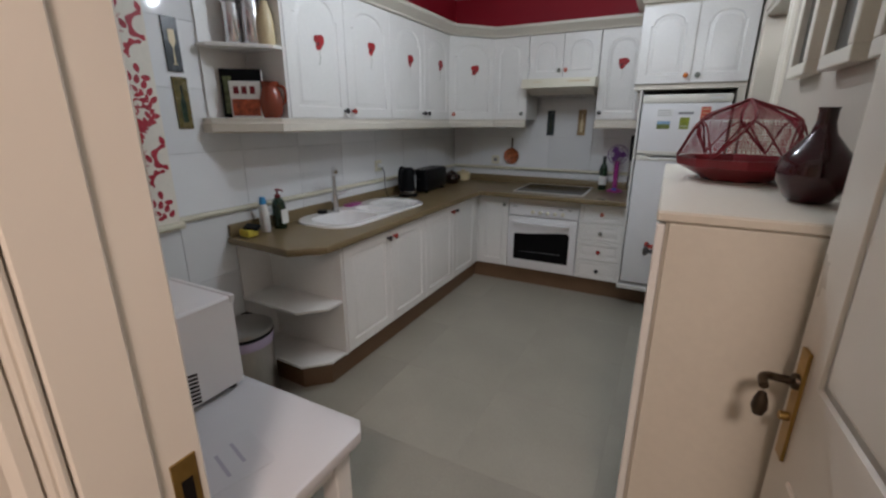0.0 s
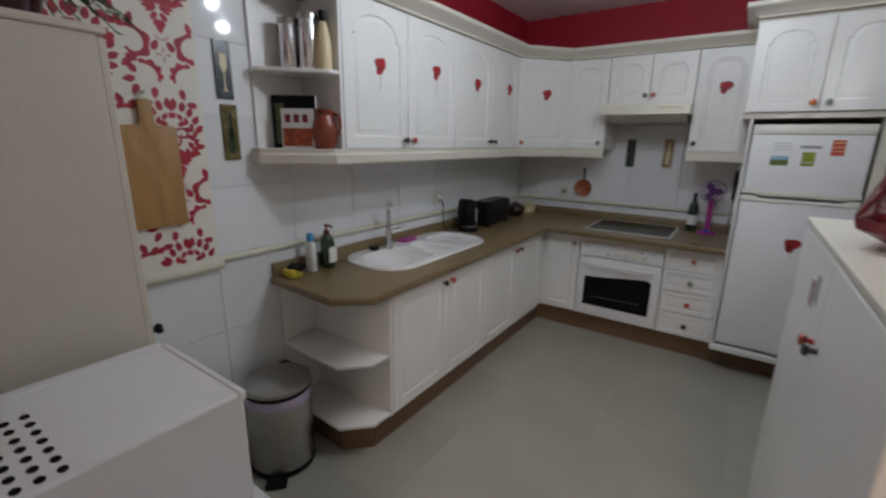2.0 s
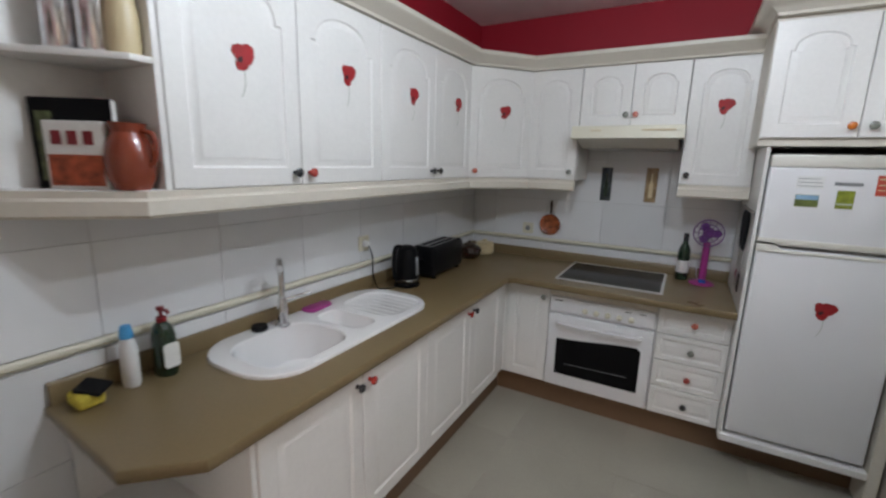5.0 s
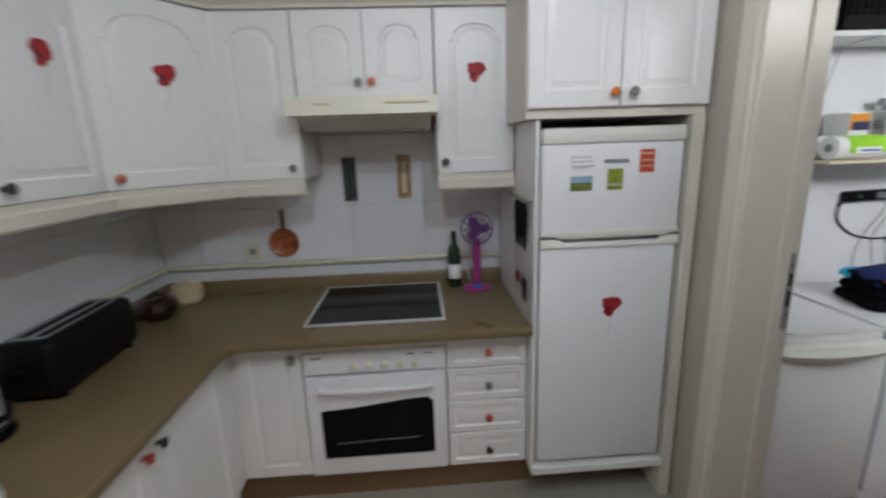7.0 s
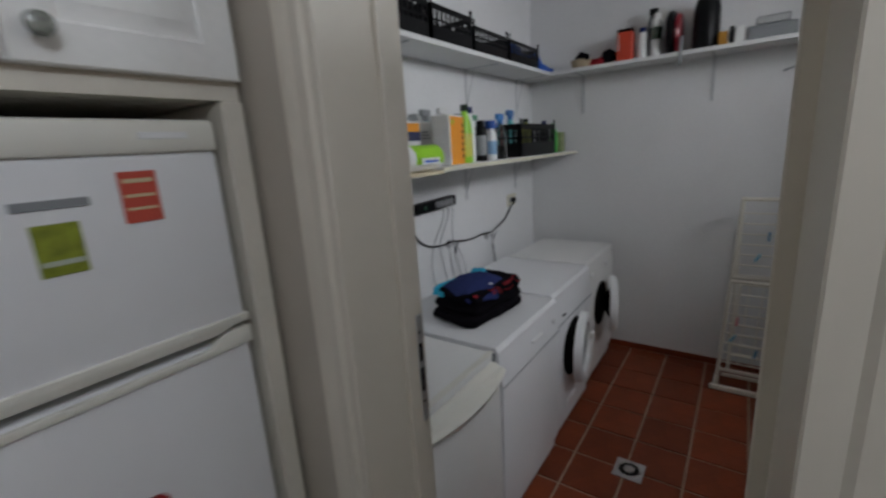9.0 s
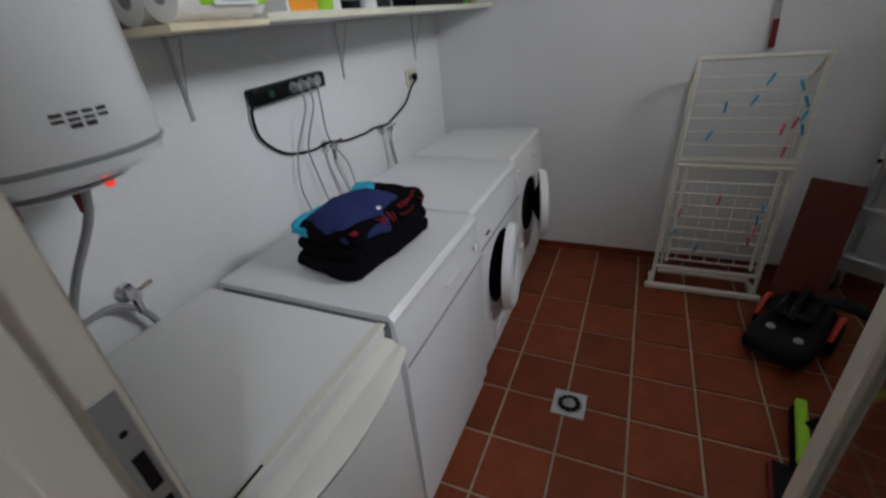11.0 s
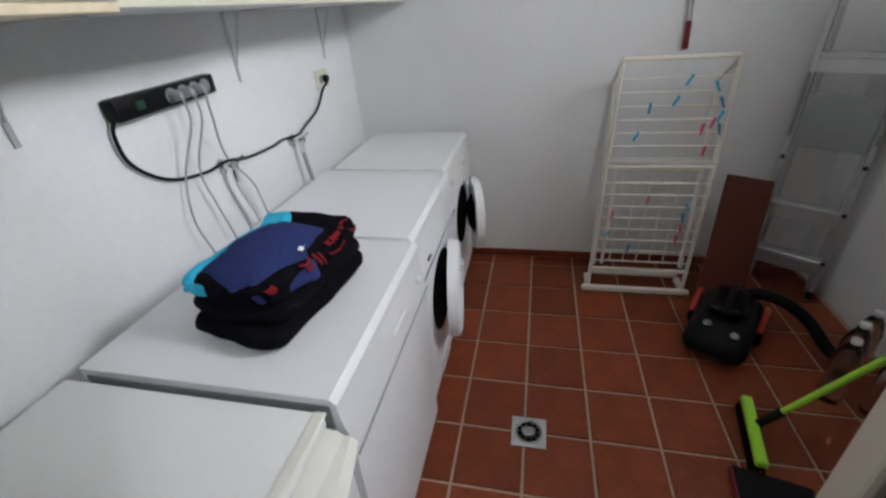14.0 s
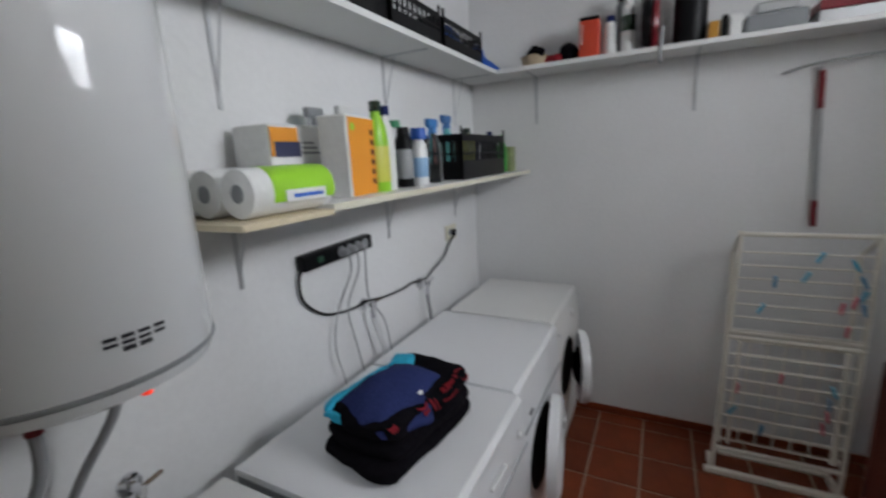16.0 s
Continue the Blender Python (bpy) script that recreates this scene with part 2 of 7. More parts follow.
def lathe(profile, at=(0, 0, 0), seg=24, bm=None, squash=1.0, m=None):
    """Turns (radius, height) pairs about an upright axis at a place."""
    bm = bm or bmesh.new()
    rings, made = [], []
    for r, z in profile:
        if r < 1e-5:
            ring = [bm.verts.new((0, 0, z))]
        else:
            ring = [bm.verts.new((r * math.cos(2 * math.pi * k / seg), squash * r * math.sin(2 * math.pi * k / seg), z)) for k in range(seg)]
        rings.append(ring)
        made += ring
    for a, b in zip(rings, rings[1:]):
        for k in range(seg):
            q = [a[k % len(a)], a[(k + 1) % len(a)], b[(k + 1) % len(b)], b[k % len(b)]]
            q = list(dict.fromkeys(q))
            if len(q) > 2:
                bm.faces.new(q)
    for end in (rings[0], rings[-1]):
        if len(end) > 2:
            bm.faces.new(end)
    m = Matrix.Translation(at) @ (m or Matrix())
    bmesh.ops.transform(bm, matrix=m, verts=made)
    return bm


def tube(points, r, seg=8, bm=None, closed=False):
    """A round bar along points."""
    bm = bm or bmesh.new()
    pts = [Vector(p) for p in points]
    n, rings, side = len(pts), [], None
    for k, p in enumerate(pts):
        a = pts[k - 1] if k or closed else p
        b = pts[(k + 1) % n] if k < n - 1 or closed else p
        way = (b - a).normalized()
        ref = side if side is not None else (Vector((0, 0, 1)) if abs(way.z) < 0.9 else Vector((1, 0, 0)))
        u = way.cross(ref).normalized() if side is None else (side - way * side.dot(way)).normalized()
        side = u
        v = way.cross(u)
        rings.append([bm.verts.new(p + r * (math.cos(2 * math.pi * j / seg) * u + math.sin(2 * math.pi * j / seg) * v)) for j in range(seg)])
    pairs = list(zip(rings, rings[1:])) + ([(rings[-1], rings[0])] if closed else [])
    for a, b in pairs:
        for j in range(seg):
            bm.faces.new((a[j], a[(j + 1) % seg], b[(j + 1) % seg], b[j]))
    if not closed:
        bm.faces.new(rings[0])
        bm.faces.new(rings[-1])
    return bm


def smoothed(points, n=8):
    """A smooth line through points (Catmull-Rom)."""
    p = [Vector(q) for q in points]
    p = [2 * p[0] - p[1], *p, 2 * p[-1] - p[-2]]
    out = []
    for a, b, c, d in zip(p, p[1:], p[2:], p[3:]):
        for k in range(n):
            t = k / n
            out.append(0.5 * (2 * b + (c - a) * t + (2 * a - 5 * b + 4 * c - d) * t * t + (3 * b - a - 3 * c + d) * t ** 3))
    return out + [p[-2]]


def sweep(path, profile, bm=None, closed=False):
    """A moulding: a profile of (outwards, up) pairs along a plan path of (x, y, z); outwards is to the right of the way."""
    bm = bm or bmesh.new()
    pts = [Vector(p) for p in path]
    rings = []
    for k, p in enumerate(pts):
        ways = []
        if k:
            ways.append((p - pts[k - 1]).normalized())
        if k < len(pts) - 1:
            ways.append((pts[k + 1] - p).normalized())
        outs = [Vector((w.y, -w.x, 0)) for w in ways]
        o = sum(outs, Vector()) / len(outs)
        o = o / max(o.length_squared, 0.2)
        rings.append([bm.verts.new(p + o * a + Vector((0, 0, b))) for a, b in profile])
    m = len(profile)
    for a, b in zip(rings, rings[1:]):
        for j in range(m):
            bm.faces.new((a[j], a[(j + 1) % m], b[(j + 1) % m], b[j]))
    bm.faces.new(rings[0])
    bm.faces.new(rings[-1])
    return bm


def facing(origin, yaw):
    """Local x along the front, y up, z out of the front. yaw 0: the front looks to -y; 90: to +x; -90: to -x."""
    return Matrix.Translation(origin) @ Matrix.Rotation(radians(yaw), 4, "Z") @ Matrix.Rotation(radians(90), 4, "X")


def moved(bm, m):
    bmesh.ops.transform(bm, matrix=m, verts=bm.verts)
    return bm


def panel_loop(w, h, inset, arch):
    """The outline of a door's field, with an arched head."""
    x0, x1, y0, y1 = inset, w - inset, inset, h - inset
    pts = [(x0, y0), (x1, y0)]
    if not arch:
        return pts + [(x1, y1), (x0, y1)]
    a = min(0.10, (x1 - x0) * 0.30)
    half, mid = (x1 - x0) / 2, (x0 + x1) / 2
    shoulder = half * 0.14
    pts.append((x1, y1 - a))
    pts.append((x1 - shoulder, y1 - a))
    for k in range(1, 12):
        t = math.pi * k / 12
        pts.append((mid + (half - shoulder) * math.cos(t), y1 - a + a * math.sin(t) ** 0.8))
    pts.append((x0 + shoulder, y1 - a))
    pts.append((x0, y1 - a))
    return pts


def door_mesh(w, h, m, arch=True, depth=0.02, stile=0.06):
    """A framed door leaf with a routed field, in one piece."""
    bm = bmesh.new()
    stile = min(stile, w * 0.2, h * 0.22)

    def ring(pts, z):
        return [bm.verts.new((x, y, z)) for x, y in pts]

    def loop_edges(r):
        out = []
        for a, b in zip(r, r[1:] + r[:1]):
            e = bm.edges.get((a, b))
            out.append(e or bm.edges.new((a, b)))
        return out

    e = 0.003
    back = ring([(0, 0), (w, 0), (w, h), (0, h)], 0)
    edge = ring([(0, 0), (w, 0), (w, h), (0, h)], depth - e)
    rim = ring([(e, e), (w - e, e), (w - e, h - e), (e, h - e)], depth)
    loops = [ring(panel_loop(w, h, stile + d, arch), depth + z) for d, z in ((0, 0), (0.006, -0.007), (0.016, -0.007), (0.030, 0.001), (0.034, 0.001))]
    bm.faces.new(back)
    for a, b in ((back, edge), (edge, rim)):
        for k in range(4):
            bm.faces.new((a[k], a[(k + 1) % 4], b[(k + 1) % 4], b[k]))
    bmesh.ops.triangle_fill(bm, use_beauty=True, edges=loop_edges(rim) + loop_edges(loops[0]))
    for a, b in zip(loops, loops[1:]):
        k = len(a)
        for j in range(k):
            bm.faces.new((a[j], a[(j + 1) % k], b[(j + 1) % k], b[j]))
    bm.faces.new(loops[-1])
    return moved(bm, m)


def knob(parent, m, u, v, out, material, name="knob", label=""):
    """A turned knob on a front."""
    prof = [(0.0, 0), (0.009, 0), (0.008, 0.006), (0.007, 0.012), (0.014, 0.018), (0.0175, 0.024), (0.0165, 0.029), (0.010, 0.0325), (0.0, 0.033)]
    return part(name, moved(lathe(prof, seg=16), m @ Matrix.Translation((u, v, out))), material, parent, label)


def poppy(parent, m, u, v, out, size=0.045, turn=0.0, stem=True):
    """A flat poppy sticker: a broad petal over two smaller ones, a dark heart, and a thin stem."""
    rng_ = random.Random(round(turn * 100))
    lean_ = rng_.uniform(-0.25, 0.25)

    def petal(cx, cy, rx, ry, tilt, lift, wave):
        bm_ = bmesh.new()
        ring = []
        for j in range(22):
            t = 2 * math.pi * j / 22
            r = 1 + wave * math.sin(3 * t + turn) + 0.5 * wave * math.sin(7 * t + 2 * turn)
            x, y = rx * r * math.cos(t), ry * r * math.sin(t)
            c_, s_ = math.cos(tilt + lean_), math.sin(tilt + lean_)
            ring.append(bm_.verts.new((u + size * (cx + x * c_ - y * s_), v + size * (cy + x * s_ + y * c_), out + lift)))
        bm_.faces.new(ring)
        return moved(bm_, m)

    st = part("poppy_sticker", petal(0.12, 0.18, 0.68, 0.56, 0.3, 0.0010, 0.07), M_REDTX, parent, "red paper poppy stuck on the door")
    part("petal", petal(-0.30, 0.22, 0.40, 0.48, 0.2, 0.0013, 0.10), M_REDTX, st)
    part("petal", petal(-0.12, -0.34, 0.44, 0.40, 0.9, 0.0016, 0.09), M_REDTX, st)
    part("heart", petal(-0.22, -0.16, 0.20, 0.15, 0.5, 0.0019, 0.12), M_POPPYDK, st)
    if stem:
        line = [(u + 0.02 * size, v - 0.75 * size, out + 0.001), (u + 0.02 * size, v - 1.5 * size, out + 0.001), (u - 0.22 * size, v - 2.2 * size, out + 0.001)]
        part("sticker_stem", moved(tube(smoothed(line, 5), 0.0012, 5), m), M_STEM, st)
    return st


def cabinet_door(parent, m, u, v, w, h, knob_at=None, knob_mat=None, poppy_at=None, arch=True, material=None):
    mm = m @ Matrix.Translation((u + 0.002, v + 0.002, 0))
    d = part("door", door_mesh(w - 0.004, h - 0.004, mm, arch), material or M_CAB, parent)
    if knob_at:
        knob(d, m, *knob_at, 0.02, knob_mat or M_BRONZE)
    if poppy_at:
        poppy(d, m, *poppy_at, 0.0215, 0.054, turn=u * 3.0)
    return d


def pieces(parent, name, me_size, places, material, bevel=0.0015):
    """Alike pieces of a wall or floor, on one mesh."""
    me = mesh(box(-me_size[0] / 2, -me_size[1] / 2, -me_size[2] / 2, me_size[0] / 2, me_size[1] / 2, me_size[2] / 2, bevel), name, material)
    at = BASE[parent]
    for p in places:
        ob = new(name, me)
        ob.parent = parent
        ob.location = Vector(p) - at

# ---------------------------------------------------------------- the large structure
# Kitchen x -1.50..1.00, y 0.97..5.00; laundry x 1.22..3.72, y 2.30..4.82; hall south of y 0.82.
CEIL = 2.62


def structure(name, bm, material, label, category):
    return solo(name, bm, material, (0, 0, 0), label, category, kind="structure", smooth=0.4)


floor_bed = structure("floor", box(-1.62, -1.3, -0.12, 1.11, 5.12, -0.0015), M_FLOORJ, "kitchen floor of large matt greige tiles", "floor")
laundry_bed = structure("floor_laundry", box(1.11, 2.18, -0.12, 3.84, 4.95, -0.007), M_TERRAJ, "laundry floor of square terracotta tiles with pale joints", "floor")
ceiling = structure("ceiling", box(-1.62, -1.3, CEIL, 3.84, 5.12, CEIL + 0.12), M_CEIL, "plain white painted ceiling", "ceiling")
wall_west = structure("wall_west", box(-1.62, 0.82, 0, -1.506, 5.12, CEIL), M_GROUT, "kitchen wall of white glazed tiles under red paint", "wall")
wall_north = structure("wall_north", box(-1.506, 5.006, 0, 1.20, 5.12, CEIL), M_GROUT, "kitchen wall of white glazed tiles under red paint", "wall")
bm = box(1.0, 0.82, 0, 1.20, 3.33, CEIL)
box(1.0, 4.05, 0, 1.20, 5.006, CEIL, bm=bm)
box(1.0, 3.33, 2.08, 1.20, 4.05, CEIL, bm=bm)
wall_east = structure("wall_east", bm, M_WALL, "cream painted wall with the laundry doorway", "wall")
bm = box(-1.506, 0.82, 0, -0.012, 0.97, CEIL)
box(0.96, 0.82, 0, 1.0, 0.97, CEIL, bm=bm)
box(-0.012, 0.82, 2.06, 0.96, 0.97, CEIL, bm=bm)
wall_south = structure("wall_south", bm, M_PAPER, "kitchen wall papered in ivory with red damask", "wall")
bm = box(-1.32, -1.3, 0, -1.2, 0.82, CEIL)
box(-1.2, -1.3, 0, 1.8, -1.2, CEIL, bm=bm)
box(1.68, -1.2, 0, 1.8, 0.82, CEIL, bm=bm)
box(1.20, 0.7, 0, 1.68, 0.82, CEIL, bm=bm)
wall_hall = structure("wall_hall", bm, M_WALL, "cream painted walls of the hall", "wall")
wall_laundry_n = structure("wall_laundry_north", box(1.20, 4.823, 0, 3.84, 4.95, CEIL), M_PLASTER, "laundry wall of rough white plaster", "wall")
wall_laundry_e = structure("wall_laundry_east", box(3.718, 2.18, 0, 3.84, 4.823, CEIL), M_PLASTER, "laundry wall of rough white plaster", "wall")
bm = box(1.20, 2.18, 0, 3.718, 2.30, 2.08)
box(1.20, 2.18, 2.57, 3.718, 2.30, CEIL, bm=bm)
box(1.20, 2.18, 2.08, 1.97, 2.30, 2.57, bm=bm)
box(2.75, 2.18, 2.08, 3.718, 2.30, 2.57, bm=bm)
wall_laundry_s = structure("wall_laundry_south", bm, M_PLASTER, "laundry wall of rough white plaster with a window", "wall")

# Red paint above the tiles, wallpaper panel on the west wall.
structure("red_band_west", box(-1.506, 1.90, 2.28, -1.496, 5.0, CEIL), M_RED, "crimson paint above the tiles", "wall paint")
structure("red_band_north", box(-1.496, 4.994, 2.10, 1.0, 5.006, CEIL), M_RED, "crimson paint above the tiles", "wall paint")
structure("red_band_east", box(0.994, 4.05, 2.28, 1.0, 4.994, CEIL), M_RED, "crimson paint above the doorway wall", "wall paint")
paper = structure("wallpaper", box(-1.506, 0.97, 1.0, -1.488, 1.905, CEIL), M_PAPER, "ivory wallpaper panel with red damask pattern", "wallpaper")


def leaf_shape(cx, cy, way, length, width):
    """A pointed printed leaf, its stalk at (cx, cy), as an outline."""
    out_ = []
    for k in range(8):
        f = k / 7
        out_.append((f * length, width * math.sin(math.pi * f ** 0.8) ** 0.75 if 0 < k < 7 else 0.0))
    ring = out_ + [(a, -b) for a, b in reversed(out_[1:-1])]
    c, s_ = math.cos(way), math.sin(way)
    return [(cx + a * c - b * s_, cy + a * s_ + b * c) for a, b in ring]


def curl(cx, cy, r0, r1, a0, a1, half):
    """A scroll that winds in, swelling in its middle and lobed on its outer edge, as quads."""
    n = 22
    rows = []
    for k in range(n + 1):
        f = k / n
        a, r = radians(a0 + (a1 - a0) * f), r0 + (r1 - r0) * f
        w = half * (0.35 + 0.85 * math.sin(math.pi * (0.1 + 0.85 * f)))
        o_ = w * (1 + 0.55 * math.sin(f * 26))
        rows.append(((cx + (r + o_) * math.cos(a), cy + (r + o_) * math.sin(a)), (cx + (r - w) * math.cos(a), cy + (r - w) * math.sin(a))))
    return [(a, b, d, c) for (a, b), (c, d) in zip(rows, rows[1:])]


def half_motif():
    """Outlines of half a damask repeat: a lacy medallion, and scrolls with leaves under it."""
    out_ = []
    for k in range(11):
        a = radians(84 - 17.2 * k)
        r = 0.36 + 0.05 * math.sin(a) - 0.20 * max(0, -math.sin(a)) ** 3
        out_.append(leaf_shape(r * 0.92 * math.cos(a), 0.02 + 1.12 * r * math.sin(a), a + 0.5 * math.cos(a), 0.165, 0.050))
    for k in range(9):
        a = radians(80 - 19 * k)
        out_.append(leaf_shape(0.29 * math.cos(a), 0.02 + 0.33 * math.sin(a), a + 1.1, 0.13, 0.036))
    for k in range(6):
        a = radians(70 - 26 * k)
        out_.append(leaf_shape(0.20 * math.cos(a), 0.02 + 0.23 * math.sin(a), a - 0.9, 0.17, 0.040))
    for k in range(4):
        out_.append(leaf_shape(0.02, -0.20 - 0.09 * k, radians(-18 - 14 * k), 0.21 - 0.035 * k, 0.042))
    out_.append(leaf_shape(0, 0.44, radians(90), 0.16, 0.05))
    out_.append(leaf_shape(0, -0.46, radians(-90), 0.20, 0.06))
    out_ += curl(0.13, 0.10, 0.10, 0.03, 150, -190, 0.020)
    out_ += curl(0.0, 0.0, 0.085, 0.085, 90, -90, 0.014)
    out_ += curl(0.40, -0.86, 0.25, 0.10, 70, 330, 0.040)
    out_ += curl(0.24, -1.30, 0.24, 0.13, 62, 200, 0.038)
    for x, y, way in ((0.56, -0.62, 20), (0.50, -0.66, 62), (0.66, -0.56, 5), (0.42, -0.60, 108), (0.15, -0.90, 120), (0.36, -1.07, 20), (0.44, -1.06, -40), (0.40, -1.24, 50), (0.42, -1.32, -10), (0.40, -1.40, -60), (0.60, -0.78, -30), (0.18, -1.42, -80)):
        out_.append(leaf_shape(x, y, radians(way), 0.17, 0.050))
    return out_


def damask(origin, u, v, nrm, wide, high, s, cells_u, cells_v, clip):
    """Printed damask: a mirrored motif repeated on a half-drop grid, and a pale cross between the scrolls."""
    red, pale = bmesh.new(), bmesh.new()
    o, u, v, nrm = Vector(origin), Vector(u), Vector(v), Vector(nrm)
    motif = half_motif()
    cross = [leaf_shape(0.02 * math.cos(radians(90 * k)), -0.95 + 0.02 * math.sin(radians(90 * k)), radians(90 * k), 0.10, 0.022) for k in range(4)]
    cross += curl(0.0, -0.66, 0.10, 0.07, -10, -170, 0.010)

    def lay(bm, cx, cy, shape, way, lift):
        pts = [(cx + way * a * s, cy + b * s) for a, b in shape]
        if all(clip(a, b) for a, b in pts):
            bm.faces.new([bm.verts.new(o + u * a + v * b + nrm * lift) for a, b in pts])

    for i in range(-1, cells_u + 1):
        for j in range(-1, cells_v + 1):
            cx, cy = (i + 0.5) * wide, (j + 0.5) * high + (high / 2 if i % 2 else 0)
            for way in (-1, 1):
                for n, shape in enumerate(motif):
                    lay(red, cx, cy, shape, way, 0.0006 + 0.000004 * (n % 90) + 0.000002 * (way + 1))
                for shape in cross:
                    lay(pale, cx, cy, shape, way, 0.0004 + 0.00005 * (way + 1))
    return red, pale


r, p = damask((-1.488, 0.8605, 0.418), (0, 1, 0), (0, 0, 1), (1, 0, 0), 0.265, 0.549, 0.25, 5, 5, lambda x, y: 0.118 < x < 1.042 and 0.592 < y < 2.197)
part("damask_print", r, M_PRINT, paper, "dark red damask print")
part("faded_print", p, M_PRINT_PALE, paper, "faded pink print between the scrolls")
r, p = damask((-1.50, 0.97, 0.0), (1, 0, 0), (0, 0, 1), (0, 1, 0), 0.265, 0.549, 0.25, 6, 5, lambda x, y: 0 < x < 1.40 and 0 < y < 2.6)
part("damask_print", r, M_PRINT, wall_south, "dark red damask print")
p.free()

# Rails of cream tile, brown upstand.
RAIL = [(0, -0.013), (0.010, -0.013), (0.016, -0.006), (0.017, 0.0), (0.016, 0.006), (0.010, 0.013), (0, 0.013)]
structure("trim_rail_west", sweep([(-1.50, 1.905, 1.006), (-1.50, 4.995, 1.006)], RAIL), M_IVORY, "thin cream tile rail", "trim")
structure("trim_rail_north", sweep([(-1.48, 5.0, 1.006), (0.345, 5.0, 1.006)], RAIL), M_IVORY, "thin cream tile rail", "trim")
structure("trim_rail_paper", sweep([(-1.496, 0.975, 0.985), (-1.496, 1.915, 0.985)], [(a * 1.9, b * 1.5) for a, b in RAIL]), M_IVORY, "wide cream tile rail under the wallpaper", "trim")

# Entrance door: lining, stop, casings, strike plate; the leaf stands open against the east wall.
bm = box(-0.014, 0.842, 0, 0.020, 0.995, 2.06, 0.004)
box(0.020, 0.846, 0, 0.030, 0.927, 2.045, 0.003, bm=bm)
box(0.928, 0.80, 0, 0.962, 0.995, 2.06, 0.004, bm=bm)
box(0.020, 0.80, 2.028, 0.928, 0.995, 2.06, 0.004, bm=bm)
frame_1 = structure("door_frame_1", bm, M_PAINTW, "cream gloss painted door lining with a stop", "door frame")
CASE = [(0, 0), (0.012, 0.0), (0.020, 0.010), (0.020, 0.030), (0.014, 0.038), (0.018, 0.050), (0.018, 0.075), (0.008, 0.086), (0, 0.088)]


def casing(y, sign, x, way):
    """An upright moulded casing beside a doorway, profile across the wall."""
    bm = bmesh.new()
    low = [bm.verts.new((x + way * b, y + sign * a, 0)) for a, b in CASE]
    f = bm.faces.new(low)
    top = [v for v in bmesh.ops.extrude_face_region(bm, geom=[f])["geom"] if isinstance(v, bmesh.types.BMVert)]
    bmesh.ops.translate(bm, verts=top, vec=(0, 0, 2.10))
    return bm


for y, sign in ((0.82, -1), (0.97, 1)):
    part("casing", casing(y, sign, 0.022 if sign < 0 else 0.006, -1), M_PAINTW, frame_1)
    if sign < 0:
        part("casing", casing(y, sign, 0.944, 1), M_PAINTW, frame_1)
for x0, y0 in ((0.024, 0.838), (0.018, 0.829), (0.010, 0.821)):
    part("bead", tube([(x0, y0, 0.0), (x0, y0, 2.03)], 0.006, 8), M_PAINTW, frame_1)
strike = part("strike_plate", box(0.018, 0.945, 0.87, 0.0225, 0.982, 1.01, 0.001), M_GOLD, frame_1, "brass strike plate")
part("latch_hole", box(0.0215, 0.955, 0.905, 0.0232, 0.972, 0.975), M_DARK, strike)

DL = Matrix.Translation((0.925, 1.0, 0)) @ Matrix.Rotation(radians(2.6), 4, "Z") @ Matrix.Translation((-0.925, -1.0, 0))
leaf = structure("door_1", moved(box(0.905, 0.998, 0.008, 0.942, 1.712, 2.02, 0.003), DL), M_PAINTW, "open cream gloss painted door with brass handle", "door")
for z0, z1 in ((0.18, 0.80), (1.00, 1.88)):
    part("door_panel", moved(door_mesh(0.48, z1 - z0, facing((0.905, 1.595, z0), -90), False, 0.006, 0.02), DL), M_PAINTW, leaf)
plate = part("back_plate", prism([(0.898, 0), (0.906, 0), (0.906, 0.036), (0.898, 0.036)], 0.808, 1.055, 0.002, m=DL @ Matrix.Translation((0, 1.642, 0))), M_GOLD, leaf, "long brass back plate")
part("rose", moved(lathe([(0, 0), (0.017, 0), (0.016, 0.008), (0.011, 0.012), (0, 0.012)], (0.899, 1.66, 0.985), 16, m=Matrix.Rotation(radians(-90), 4, "Y")), DL), M_BRONZE, plate)
part("lever", moved(tube(smoothed([(0.899, 1.66, 0.985), (0.870, 1.66, 0.986), (0.848, 1.657, 0.988), (0.838, 1.645, 0.988), (0.836, 1.620, 0.984)], 6), 0.0085, 10), DL), M_BRONZE, plate, "dark bronze lever handle")
part("drop", moved(lathe([(0, -0.030), (0.009, -0.026), (0.0145, -0.010), (0.012, 0.008), (0.007, 0.022), (0, 0.026)], (0.836, 1.618, 0.948), 14), DL), M_BRONZE, plate)
part("key_plug", moved(lathe([(0, 0), (0.009, 0), (0.009, 0.016), (0, 0.016)], (0.899, 1.66, 0.905), 12, m=Matrix.Rotation(radians(-90), 4, "Y")), DL), M_GOLD, plate)

# Laundry doorway: lining, casings, latch plate, and the glazed leaf open into the laundry.
bm = box(0.985, 4.025, 0, 1.212, 4.055, 2.09, 0.003)
box(0.985, 3.305, 0, 1.212, 3.355, 2.09, 0.003, bm=bm)
box(0.985, 3.355, 2.062, 1.212, 4.025, 2.09, 0.003, bm=bm)
box(1.13, 4.012, 0, 1.17, 4.025, 2.06, 0.002, bm=bm)
frame_2 = structure("door_frame_2", bm, M_TRIMW, "cream painted lining of the laundry doorway", "door frame")
CASE_E = [(0, 0), (0.012, 0.0), (0.022, 0.012), (0.022, 0.035), (0.015, 0.042), (0.019, 0.055), (0.019, 0.085), (0.008, 0.098), (0, 0.100)]
